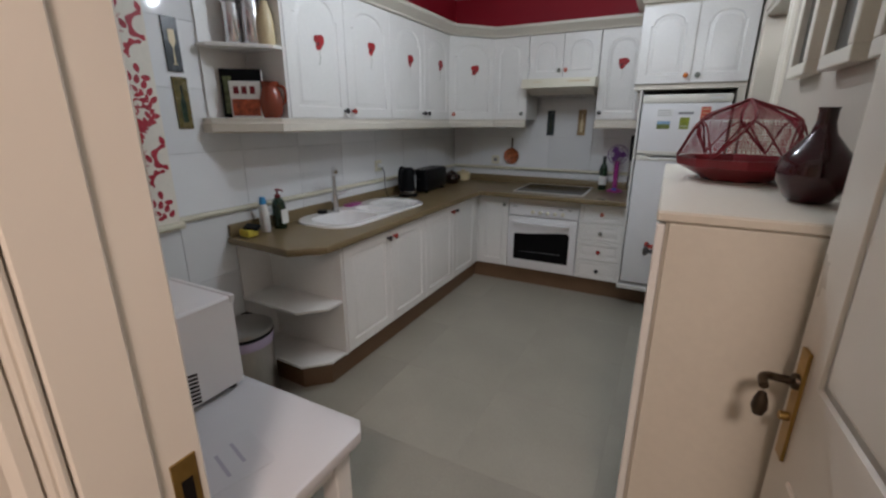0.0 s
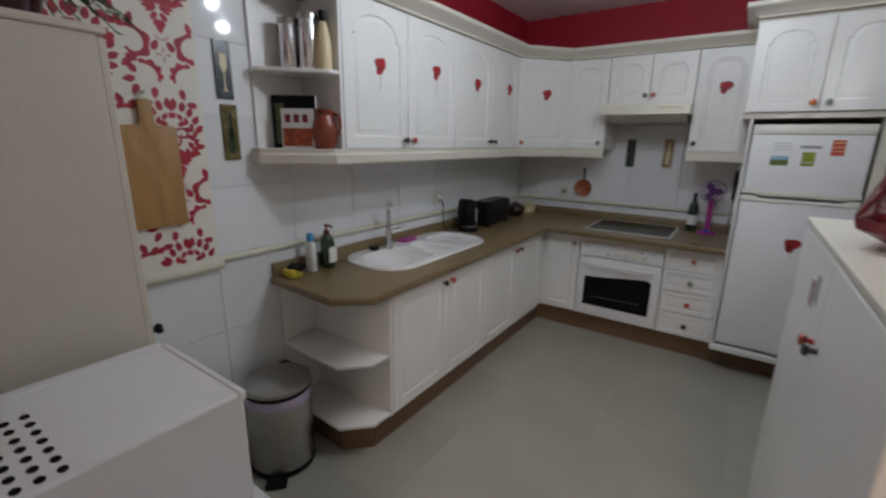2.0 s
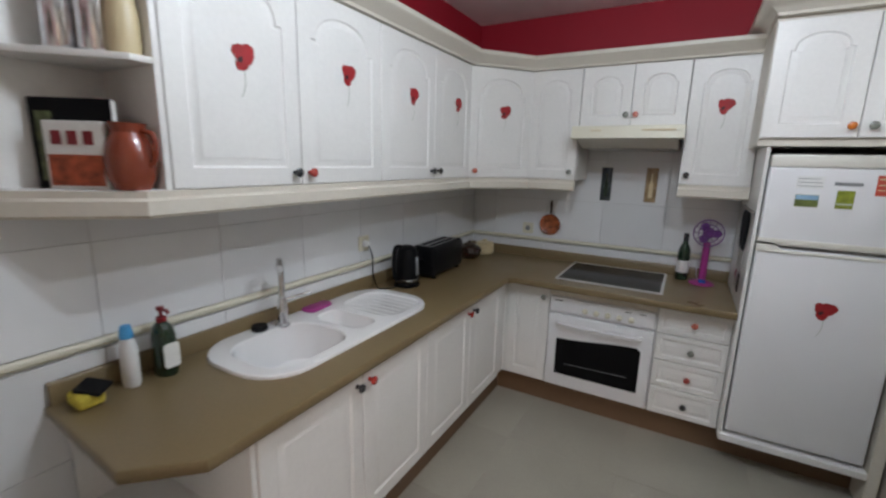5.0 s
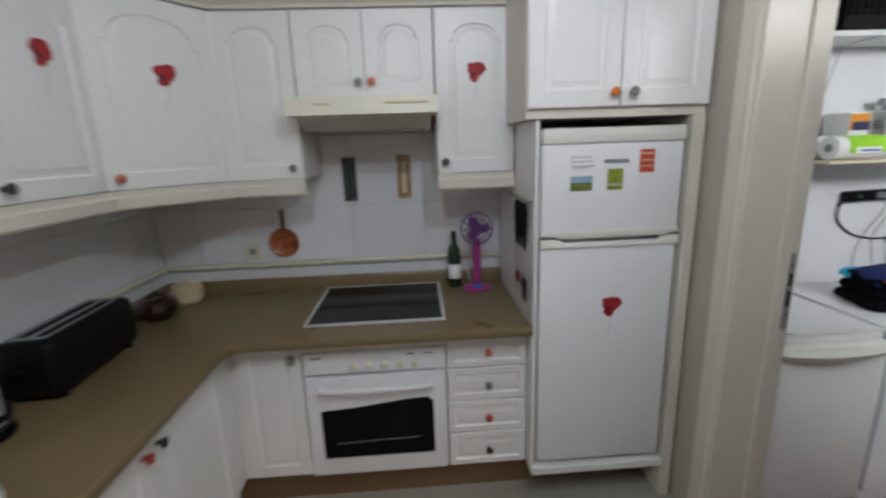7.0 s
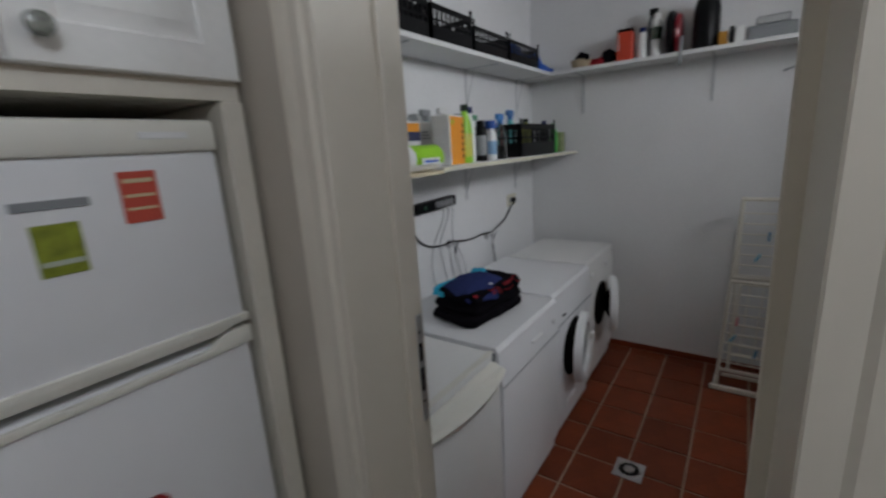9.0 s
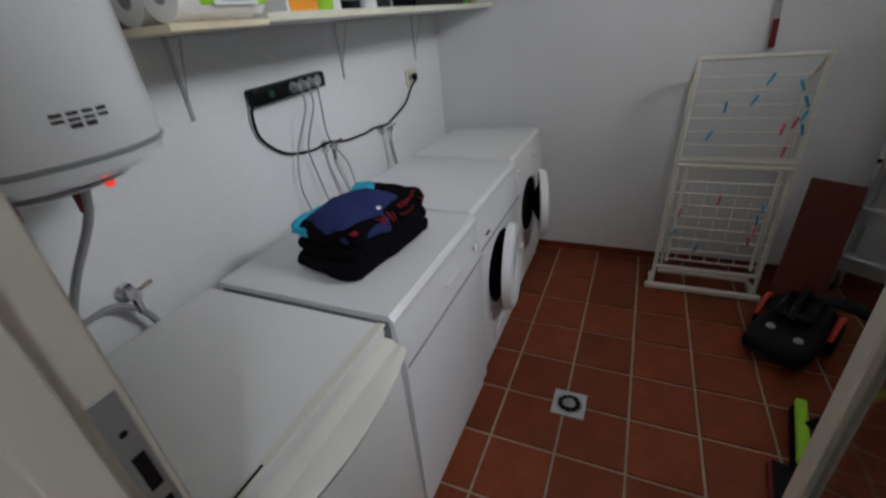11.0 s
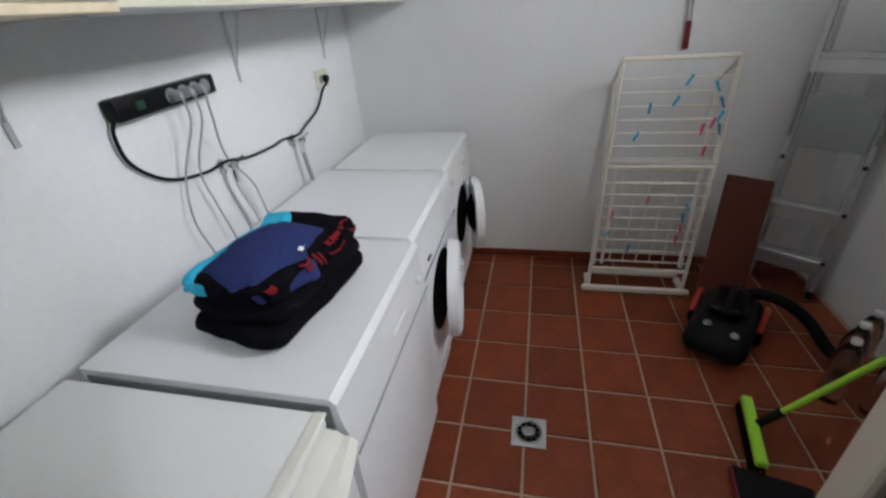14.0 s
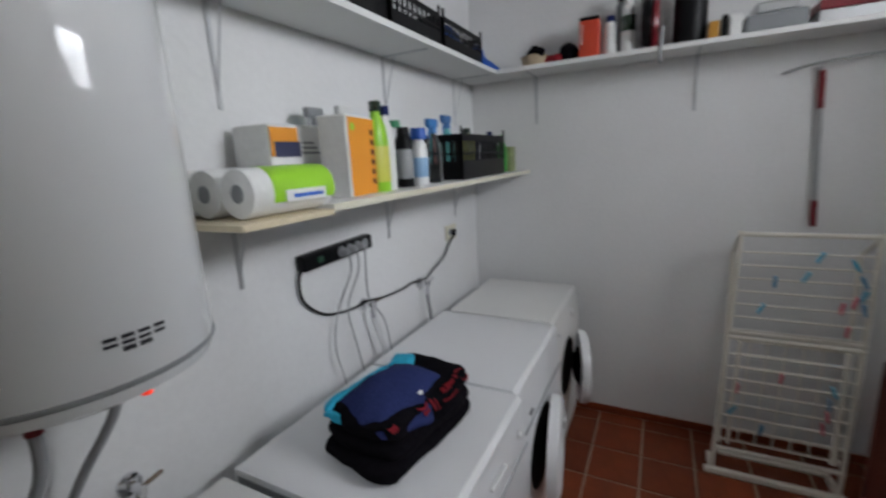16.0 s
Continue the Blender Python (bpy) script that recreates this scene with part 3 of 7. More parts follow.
for y, way in ((4.042, 1), (3.322, -1)):
    bm = bmesh.new()
    f = bm.faces.new([bm.verts.new((1.0 - a, y + way * b, 0)) for a, b in CASE_E])
    top = [v for v in bmesh.ops.extrude_face_region(bm, geom=[f])["geom"] if isinstance(v, bmesh.types.BMVert)]
    bmesh.ops.translate(bm, verts=top, vec=(0, 0, 2.14))
    part("casing", bm, M_TRIMW, frame_2)
part("casing", box(0.978, 3.33, 2.092, 1.0, 4.04, 2.17, 0.004), M_TRIMW, frame_2)
lp = part("strike_plate", box(1.180, 4.0232, 0.92, 1.204, 4.0262, 1.20, 0.0008), M_ALU, frame_2, "steel strike plate")
for z0, z1 in ((1.082, 1.128), (1.003, 1.064)):
    part("latch_hole", box(1.186, 4.0222, z0, 1.198, 4.0240, z1), M_DARK, lp)
for z in (1.156, 0.975):
    part("screw", lathe([(0, 0), (0.004, 0), (0.003, 0.001), (0, 0.001)], (1.192, 4.0233, z), 10, m=Matrix.Rotation(radians(90), 4, "X")), M_DARK, lp)

M_PANE = glass("door_glass", (0.55, 0.56, 0.57), 0.03)
GL = Matrix.Translation((1.24, 3.365, 0)) @ Matrix.Rotation(radians(-11), 4, "Z") @ Matrix.Translation((-1.24, -3.365, 0))
glazed = thing("door_2", (1.24, 3.365, 0), "white framed laundry door with dark glass, standing open", "door", kind="structure")
bm = box(1.24, 3.345, 0.01, 1.315, 3.38, 2.04, 0.004)
box(1.785, 3.345, 0.01, 1.86, 3.38, 2.04, 0.004, bm=bm)
for z0, z1 in ((0.01, 0.12), (0.52, 0.59), (1.95, 2.04)):
    box(1.315, 3.347, z0, 1.785, 3.378, z1, 0.003, bm=bm)
part("door_frame", moved(bm, GL), M_TRIMW, glazed)
for z0, z1 in ((0.12, 0.52), (0.59, 1.95)):
    pane = part("pane", moved(box(1.315, 3.358, z0, 1.785, 3.366, z1), GL), M_PANE, glazed)

# Laundry window in the south wall.
win = thing("window_1", (2.36, 2.24, 2.08), "high white framed laundry window in daylight", "window", kind="structure")
bm = bmesh.new()
for x0, x1, z0, z1 in ((1.97, 2.01, 2.08, 2.57), (2.71, 2.75, 2.08, 2.57), (2.01, 2.71, 2.08, 2.12), (2.01, 2.71, 2.53, 2.57), (2.34, 2.38, 2.12, 2.53)):
    box(x0, 2.20, z0, x1, 2.25, z1, 0.004, bm=bm)
part("window_frame", bm, M_PLASTW, win)
for x0, x1 in ((2.01, 2.34), (2.38, 2.71)):
    pane = part("pane", box(x0, 2.222, 2.12, x1, 2.228, 2.53), glass("window_glass"), win)
    pane.visible_shadow = False

# Dark plinth tiles along the laundry's far wall.
structure("baseboard_laundry", box(3.708, 2.30, 0, 3.718, 4.823, 0.045, 0.002), M_TERRA, "low terracotta skirting tiles", "baseboard")

# Ceiling lamp.
cl = thing("ceiling_light", (0.02, 2.87, CEIL), "white ceiling light bar with two bright heads", "ceiling light")
part("bar", tube([(-0.30, 2.65, CEIL - 0.02), (0.34, 3.09, CEIL - 0.02)], 0.018, 10), M_PLASTW, cl)
part("canopy", lathe([(0, -0.03), (0.06, -0.03), (0.07, 0), (0, 0)], (0.02, 2.87, CEIL), 24), M_PLASTW, cl)
for lx, ly in ((-0.26, 2.68), (0.30, 3.06)):
    hd = part("head", lathe([(0, 0.0), (0.022, 0.0), (0.026, 0.01), (0.026, 0.06), (0.018, 0.085), (0, 0.085)], (lx, ly, 2.53), 20), M_PLASTW, cl)
    part("bulb", lathe([(0, 0.0), (0.012, 0.004), (0.018, 0.016), (0.019, 0.03), (0.015, 0.07), (0.014, 0.11), (0, 0.11)], (lx, ly, 2.42), 18), glow("lamp_bulb", (0.9, 0.96, 1.0), 12.0), hd, "glowing bulb")

# ---------------------------------------------------------------- kitchen: fitted units
RED_K = mat("red_ceramic_knob", (0.42, 0.04, 0.03), 0.15, stain=0.75, stain_scale=75, coat=0.5)
DARK_K = mat("black_ceramic_knob", (0.03, 0.03, 0.032), 0.15, coat=0.5)
ORANGE_K = mat("orange_ceramic_knob", (0.60, 0.17, 0.03), 0.15, stain=0.7, stain_scale=75, coat=0.5)
PALE_K = mat("mottled_grey_knob", (0.22, 0.23, 0.20), 0.15, stain=0.6, stain_scale=60, coat=0.5)
PINK_K = mat("coral_ceramic_knob", (0.58, 0.17, 0.12), 0.15, stain=0.7, stain_scale=75, coat=0.5)

WF = facing((-1.23, 2.418, 1.486), 90)      # west upper fronts, u = y - 2.418
UP_H = 2.175 - 1.486


def wall_cabinet(name, poly, z0, z1, label):
    t = thing(name, (sum(p[0] for p in poly) / len(poly), sum(p[1] for p in poly) / len(poly), z0), label, "wall cabinet", "wall cabinets")
    part("body", prism(poly, z0, z1), M_CAB, t)
    return t


splits = (2.418, 2.885, 3.363, 3.840, 4.283)
for k in (0, 2):
    y0, ym, y1 = splits[k], splits[k + 1], splits[k + 2]
    c = wall_cabinet("wall_cabinet", [(-1.497, y0 + 0.001), (-1.23, y0 + 0.001), (-1.23, y1 - 0.001), (-1.497, y1 - 0.001)], 1.486, 2.2,
                     "white wall cabinet, two arched doors with poppy stickers")
    cabinet_door(c, WF, y0 - 2.418, 0, ym - y0, UP_H, (ym - 2.418 - 0.035, 0.045), DARK_K, ((2.665, 3.625)[k // 2] - 2.418, 0.400 + 0.007 * k))
    cabinet_door(c, WF, ym - 2.418, 0, y1 - ym, UP_H, (ym - 2.418 + 0.035, 0.045), (RED_K, DARK_K)[k // 2], ((3.145, 4.105)[k // 2] - 2.418, 0.43))

# Corner unit across the corner.
A, B = Vector((-1.23, 4.283, 0)), Vector((-0.935, 4.642, 0))
c = wall_cabinet("corner_wall_cabinet", [(-1.497, 4.285), (A.x, A.y + 0.002), (B.x - 0.002, B.y), (-0.937, 4.992), (-1.497, 4.992)], 1.486, 2.2, "white corner wall cabinet with poppy sticker on its arched door")
w_c = (B - A).length
mc = facing((A.x, A.y, 1.486), math.degrees(math.atan2(B.y - A.y, B.x - A.x)))
cabinet_door(c, mc, 0, 0, w_c, UP_H, (0.04, 0.045), PINK_K, (w_c * 0.55, 0.42))

NF = facing((-0.935, 4.642, 1.486), 0)
c = wall_cabinet("wall_cabinet", [(-0.934, 4.642), (-0.607, 4.642), (-0.607, 4.992), (-0.934, 4.992)], 1.486, 2.2, "narrow white wall cabinet with a plain arched door")
cabinet_door(c, NF, 0, 0, 0.328, UP_H, (0.29, 0.05), PALE_K)
c = wall_cabinet("hood_cabinet", [(-0.604, 4.642), (-0.013, 4.642), (-0.013, 4.992), (-0.604, 4.992)], 1.81, 2.2, "low white wall cabinet over the cooker hood, two arched doors")
cabinet_door(c, NF, 0.331, 0.335, 0.296, UP_H - 0.335, (0.60, 0.40), PALE_K)
cabinet_door(c, NF, 0.627, 0.335, 0.296, UP_H - 0.335, (0.655, 0.40), PINK_K)
c = wall_cabinet("wall_cabinet", [(-0.009, 4.642), (0.340, 4.642), (0.340, 4.992), (-0.009, 4.992)], 1.486, 2.2, "white wall cabinet with a poppy sticker beside the fridge")
cabinet_door(c, NF, 0.926, 0, 0.350, UP_H, (0.96, 0.055), DARK_K, (1.105, 0.43))

# Open end shelf of the upper run.
END = [(-1.497, 2.13), (-1.43, 2.13), (-1.215, 2.345), (-1.215, 2.414), (-1.497, 2.414)]
t = thing("open_wall_shelf", (-1.4, 2.3, 1.44), "white open corner shelf at the end of the wall cabinets", "shelf")
part("side_panel", box(-1.497, 2.400, 1.486, -1.212, 2.4165, 2.2), M_CAB, t)
part("back_panel", box(-1.497, 2.14, 1.486, -1.487, 2.400, 2.2), M_CAB, t)
for z in (1.470, 1.815, 2.150):
    part("shelf", prism([(x * 1.0, y) for x, y in END], z, z + 0.018, 0.004), M_CAB, t)

# Pelmet under and cornice over the whole upper run.
run_low = [(-1.497, 2.115, 0), (-1.435, 2.115, 0), (-1.205, 2.345, 0), (-1.205, 4.278, 0), (-0.922, 4.620, 0), (-0.607, 4.620, 0)]
PEL = [(-0.02, -0.020), (0.004, -0.020), (0.010, -0.012), (0.010, 0.026), (0.002, 0.034), (0.002, 0.052), (-0.02, 0.052)]
tagged(solo("pelmet", sweep([(x, y, 1.434) for x, y, z in run_low], PEL), M_CREAM, (-1.2, 3.3, 1.434), "cream moulded light pelmet under the wall cabinets", "pelmet"))
solo("pelmet", sweep([(-0.009, 4.620, 1.434), (0.340, 4.620, 1.434)], PEL), M_CREAM, (0.15, 4.6, 1.434), "short cream pelmet under the cabinet by the fridge", "pelmet")
CROWN = [(-0.03, 0), (0.004, 0.0), (0.008, 0.012), (0.020, 0.020), (0.042, 0.040), (0.062, 0.048), (0.068, 0.056), (0.068, 0.076), (-0.03, 0.076)]
run_top = run_low[:-1] + [(0.318, 4.620, 0)]
solo("cornice", sweep([(x, y, 2.180) for x, y, z in run_top], CROWN), M_CREAM, (-1.0, 3.5, 2.18), "cream moulded cornice on top of the wall cabinets", "cornice")
solo("cornice", sweep([(0.300, 4.98, 2.245), (0.300, 4.235, 2.245), (0.985, 4.235, 2.245)], CROWN), M_CREAM, (0.6, 4.3, 2.25), "cream moulded cornice over the fridge cabinet", "cornice")

# Cooker hood.
t = thing("cooker_hood", (-0.31, 4.7, 1.74), "slim cream cooker hood with a pull-out visor", "cooker hood")
part("visor", prism([(4.445, 1.742), (4.462, 1.812), (4.64, 1.812), (4.64, 1.742)], -0.612, -0.006, 0.003, m=Matrix(((0, 0, 1, 0), (1, 0, 0, 0), (0, 1, 0, 0), (0, 0, 0, 1)))), M_IVORY, t)
part("body", prism([(4.50, 1.742), (4.64, 1.690), (4.98, 1.690), (4.98, 1.795), (4.645, 1.795), (4.60, 1.742)], -0.585, -0.035, m=Matrix(((0, 0, 1, 0), (1, 0, 0, 0), (0, 1, 0, 0), (0, 0, 0, 1)))), M_CREAM, t)
part("control_strip", box(-0.50, 4.4465, 1.782, -0.44, 4.4535, 1.787), M_CREAMPL, t)
part("control_strip", box(-0.22, 4.4465, 1.782, -0.05, 4.4535, 1.790), M_CREAMPL, t)
part("filter", box(-0.56, 4.655, 1.684, -0.06, 4.96, 1.692, 0.002), M_STEEL, t, "grey grease filter")

# Worktop, upstand, plinth.
top_poly = [(-1.496, 2.156), (-1.03, 2.130), (-0.895, 2.262), (-0.895, 4.255), (-0.860, 4.290), (0.342, 4.290), (0.342, 4.993), (-1.496, 4.993)]
SINK = (-1.255, 3.06)


def rounded(cx, cy, w, h, r, n=6):
    out = []
    for sx, sy, a0 in ((1, 1, 0), (-1, 1, 90), (-1, -1, 180), (1, -1, 270)):
        for k in range(n + 1):
            a = radians(a0 + 90 * k / n)
            out.append((cx + sx * (w / 2 - r) + r * math.cos(a), cy + sy * (h / 2 - r) + r * math.sin(a)))
    return out


def slab_with_hole(outer, hole, z0, z1):
    bm = bmesh.new()
    lo, li = [[bm.verts.new((x, y, z0)) for x, y in ring] for ring in (outer, hole)]
    edges = []
    for ring in (lo, li):
        edges += [bm.edges.new((a, b)) for a, b in zip(ring, ring[1:] + ring[:1])]
    bmesh.ops.triangle_fill(bm, use_beauty=True, edges=edges)
    faces = list(bm.faces)
    got = bmesh.ops.extrude_face_region(bm, geom=faces)["geom"]
    bmesh.ops.translate(bm, verts=[v for v in got if isinstance(v, bmesh.types.BMVert)], vec=(0, 0, z1 - z0))
    return bm


worktop = thing("worktop", (-1.2, 3.5, 0.82), "brown stone L-shaped worktop with chamfered end", "worktop")
part("slab", slab_with_hole(top_poly, rounded(SINK[0], SINK[1], 0.40, 0.96, 0.14), 0.822, 0.860), M_CTOP, worktop, smooth=0.3)
edge_path = [(x, y, 0.841) for x, y in top_poly[:6]]
part("edge", sweep(edge_path, [(-0.004, -0.019), (0.004, -0.017), (0.008, -0.008), (0.008, 0.010), (0.004, 0.0175), (-0.004, 0.0192)]), M_CTOP, worktop)
up = [(0, 0), (0.016, 0), (0.016, 0.058), (0.010, 0.068), (0, 0.070)]
part("upstand", sweep([(-1.496, 2.16, 0.860), (-1.496, 4.993, 0.860)], up), M_CTOP, worktop)
part("upstand", sweep([(-1.48, 4.993, 0.860), (0.342, 4.993, 0.860)], up), M_CTOP, worktop)
kick = [(-1.49, 2.235), (-1.10, 2.215), (-0.985, 2.325), (-0.985, 4.42), (0.985, 4.42)]
solo("plinth", sweep([(x, y, 0.0) for x, y in kick], [(-0.016, 0), (0, 0), (0, 0.152), (-0.016, 0.152)]), M_KICK, (-1, 4.0, 0), "brown laminate plinth under the base cabinets", "plinth")

# Base units, west run.
BW = facing((-0.948, 2.42, 0.162), 90)
for k in (0, 2):
    y0, ym, y1 = 2.42 + 0.46 * k, 2.42 + 0.46 * (k + 1), 2.42 + 0.46 * (k + 2)
    c = thing("base_cabinet", (-1.2, ym, 0.153), "white base cabinet with two framed doors", "base cabinet", "base cabinets")
    part("body", slab_with_hole([(-1.495, y0 + 0.001), (-0.948, y0 + 0.001), (-0.948, y1 - 0.001), (-1.495, y1 - 0.001)], rounded(-1.25, ym, 0.46, 0.86, 0.1), 0.153, 0.821), M_CAB, c)
    for j in (0, 1):
        cabinet_door(c, BW, 0.46 * (k + j), 0, 0.46, 0.648, (0.46 * (k + 1) + (0.035 if j else -0.035), 0.60), (RED_K if j else DARK_K) if k == 0 else (DARK_K if j else RED_K), None, False)

END_B = [(-1.494, 2.185), (-1.06, 2.165), (-0.94, 2.285), (-0.94, 2.412), (-1.494, 2.412)]
t = thing("open_base_shelf", (-1.2, 2.3, 0.153), "white open end shelf under the chamfered worktop", "shelf")
part("side_panel", box(-1.494, 2.402, 0.153, -0.935, 2.4195, 0.821), M_CAB, t)
part("back_panel", box(-1.494, 2.19, 0.171, -1.484, 2.402, 0.821), M_CAB, t)
for z in (0.155, 0.482, 0.803):
    part("shelf", prism(END_B, z, z + 0.0185, 0.004), M_CAB, t)

# Base units, north run.
BN = facing((-0.93, 4.385, 0.162), 0)
c = thing("corner_base_cabinet", (-1.2, 4.7, 0.153), "white corner base cabinet with one framed door", "base cabinet", "base cabinets")
part("body", prism([(-1.495, 4.262), (-0.948, 4.262), (-0.948, 4.385), (-0.642, 4.385), (-0.642, 4.99), (-1.495, 4.99)], 0.153, 0.821), M_CAB, c)
cabinet_door(c, BN, 0.01, 0, 0.28, 0.648, (0.255, 0.585), PALE_K, None, False)

oven = thing("oven", (-0.33, 4.7, 0.153), "white built-in oven with a dark glass door", "oven")
part("body", box(-0.638, 4.385, 0.153, -0.018, 4.985, 0.765), M_APPL, oven)
part("filler_strip", box(-0.638, 4.366, 0.768, -0.018, 4.50, 0.821, 0.003), M_CREAM, oven)
part("control_panel", box(-0.634, 4.362, 0.660, -0.022, 4.386, 0.765, 0.006), M_APPL, oven)
for k in range(5):
    part("dial", lathe([(0, 0), (0.017, 0), (0.016, 0.012), (0.008, 0.018), (0, 0.018)], (-0.415 + 0.066 * k, 4.362, 0.697), 14, m=Matrix.Rotation(radians(90), 4, "X")), M_IVORY, oven)
for x0, x1 in ((-0.60, -0.555), (-0.19, -0.155), (-0.11, -0.075)):
    part("marking", box(x0, 4.3605, 0.737, x1, 4.3625, 0.742), M_INK, oven)
od = part("door", box(-0.634, 4.352, 0.165, -0.022, 4.386, 0.650, 0.006, seg=2), M_APPL, oven)
win_poly = [(0.0, 0.0), (0.495, 0.0), (0.495, 0.262)]
for k in range(9):
    t_ = k / 8
    win_poly.append((0.47 - 0.44 * t_, 0.262 + 0.020 * math.sin(math.pi * (0.5 - t_) * 0.9)))
win_poly.append((0.0, 0.238))
part("window", moved(prism(win_poly, 0, 0.003), facing((-0.575, 4.3535, 0.252), 0)), M_BLACKGLASS, od, "dark glass oven window")
part("rack", moved(tube([(0.06, 0.075, 0.0035), (0.43, 0.085, 0.0035)], 0.0015, 6), facing((-0.575, 4.353, 0.252), 0)), M_GREYPL, od)
part("handle", tube(smoothed([(-0.57, 4.352, 0.600), (-0.56, 4.322, 0.604), (-0.45, 4.312, 0.604), (-0.33, 4.310, 0.604), (-0.21, 4.312, 0.604), (-0.10, 4.322, 0.604), (-0.09, 4.352, 0.600)], 5), 0.011, 10), M_APPL, od)

c = thing("drawer_unit", (0.165, 4.7, 0.153), "white four-drawer base unit beside the fridge", "drawer unit")
part("body", box(-0.016, 4.385, 0.153, 0.343, 4.99, 0.821), M_CAB, c)
for (z0, z1), km in zip(((0.655, 0.812), (0.494, 0.649), (0.331, 0.488), (0.158, 0.325)), (PINK_K, PALE_K, RED_K, DARK_K)):
    d = part("drawer_front", door_mesh(0.352, z1 - z0, facing((-0.012, 4.385, z0), 0), False, 0.02, 0.028), M_CAB, c)
    knob(d, facing((-0.012, 4.385, z0), 0), 0.18, (z1 - z0) / 2, 0.02, km)

hob = thing("hob", (-0.32, 4.72, 0.86), "black ceramic hob with a thin steel rim set in the worktop", "hob")
part("rim", slab_with_hole([(-0.632, 4.425), (-0.008, 4.425), (-0.008, 4.968), (-0.632, 4.968)], [(-0.617, 4.440), (-0.023, 4.440), (-0.023, 4.953), (-0.617, 4.953)], 0.8595, 0.8665), M_HOBRIM, hob)
part("glass", box(-0.617, 4.440, 0.8595, -0.023, 4.953, 0.8652), M_BLACKGLASS, hob)

# Fridge in its surround.
sur = thing("fridge_surround", (0.65, 4.6, 0.0), "cream side panels and ledge round the fridge", "panel")
part("side_panel", box(0.3445, 4.285, 0.153, 0.360, 4.99, 1.690, 0.002), M_CAB, sur)
part("side_panel", box(0.940, 4.262, 0.0, 0.985, 4.99, 1.690, 0.003), M_CREAM, sur)
part("ledge", box(0.346, 4.262, 0.158, 0.9395, 4.99, 0.196, 0.004), M_CAB, sur)
c = thing("fridge_cabinet", (0.65, 4.6, 1.69), "cream cabinet over the fridge with two arched doors", "wall cabinet")
part("body", box(0.302, 4.272, 1.692, 0.985, 4.99, 2.25), M_CREAM, c)
FF = facing((0.302, 4.272, 1.725), 0)
cabinet_door(c, FF, 0.0, 0, 0.345, 0.505, (0.315, 0.05), ORANGE_K)
cabinet_door(c, FF, 0.345, 0, 0.338, 0.505, (0.385, 0.05), PALE_K)

fridge = thing("fridge", (0.645, 4.6, 0.197), "white two-door fridge freezer with magnets and a poppy", "fridge")
part("body", box(0.370, 4.335, 0.200, 0.922, 4.95, 1.645, 0.006), M_APPL, fridge)
low = part("lower_door", box(0.368, 4.278, 0.215, 0.924, 4.332, 1.215, 0.012, seg=3), M_APPL, fridge)
upd = part("upper_door", box(0.368, 4.278, 1.250, 0.924, 4.332, 1.600, 0.012, seg=3), M_APPL, fridge)
part("top_trim", box(0.368, 4.270, 1.598, 0.924, 4.335, 1.656, 0.010, seg=2), M_GRIP, fridge)
part("badge", box(0.79, 4.2685, 1.622, 0.87, 4.2705, 1.634, 0.001), M_PLASTW, fridge)
for z0, z1, up_ in ((1.196, 1.232, False), (1.234, 1.262, True)):
    pr = [(0.366, z0), (0.926, z0), (0.926, z1), (0.87, z1), (0.84, z1 - 0.022), (0.47, z1 - 0.022), (0.44, z1), (0.366, z1)] if not up_ else \
         [(0.366, z0 + 0.010), (0.42, z0 + 0.010), (0.45, z0), (0.86, z0), (0.89, z0 + 0.010), (0.926, z0 + 0.010), (0.926, z1), (0.366, z1)]
    part("handle_trim", moved(prism(pr, 0, 0.060, 0.003), Matrix(((1, 0, 0, 0), (0, 0, 1, 4.270), (0, 1, 0, 0), (0, 0, 0, 1)))), M_GRIP, fridge, "off-white grip moulding")
poppy(low, facing((0.368, 4.278, 0.215), 0), 0.30, 0.725, 0.0, 0.056, 2.2)


def magnet(x0, z0, x1, z1, material, label, bars=(), ink=None):
    t = thing("fridge_magnet", ((x0 + x1) / 2, 4.276, z0), label, "magnet", "magnets on the fridge")
    part("plate", box(x0, 4.2755, z0, x1, 4.2778, z1, 0.0006), material, t)
    for a, b, c_, d in bars:
        part("print", box(x0 + a * (x1 - x0), 4.2747, z0 + b * (z1 - z0), x0 + c_ * (x1 - x0), 4.2756, z0 + d * (z1 - z0)), ink or M_INK, t)


magnet(0.475, 1.505, 0.575, 1.560, M_PAPERW, "white paper note with grey lines on the fridge door", [(0.05, 0.15, 0.95, 0.2), (0.05, 0.45, 0.9, 0.5), (0.05, 0.75, 0.85, 0.8)], M_GREYPL)
magnet(0.480, 1.420, 0.565, 1.475, mat("landscape_print", (0.16, 0.20, 0.05), 0.4, stain=0.5, stain_scale=30), "small landscape picture magnet", [(0.02, 0.6, 0.98, 0.97)], mat("sky_print", (0.25, 0.42, 0.6), 0.4))
magnet(0.610, 1.522, 0.705, 1.536, M_GREYPL, "narrow grey lettered strip magnet")
magnet(0.625, 1.420, 0.685, 1.500, mat("olive_print", (0.26, 0.30, 0.03), 0.4, stain=0.5, stain_scale=40), "olive green picture magnet", [(0.05, 0.2, 0.95, 0.3)], M_STEM)
magnet(0.748, 1.483, 0.806, 1.570, mat("coral_print", (0.55, 0.08, 0.05), 0.5), "red printed card magnet", [(0.1, 0.78, 0.9, 0.86), (0.1, 0.5, 0.9, 0.56), (0.1, 0.25, 0.9, 0.3)], M_CREAMPL)

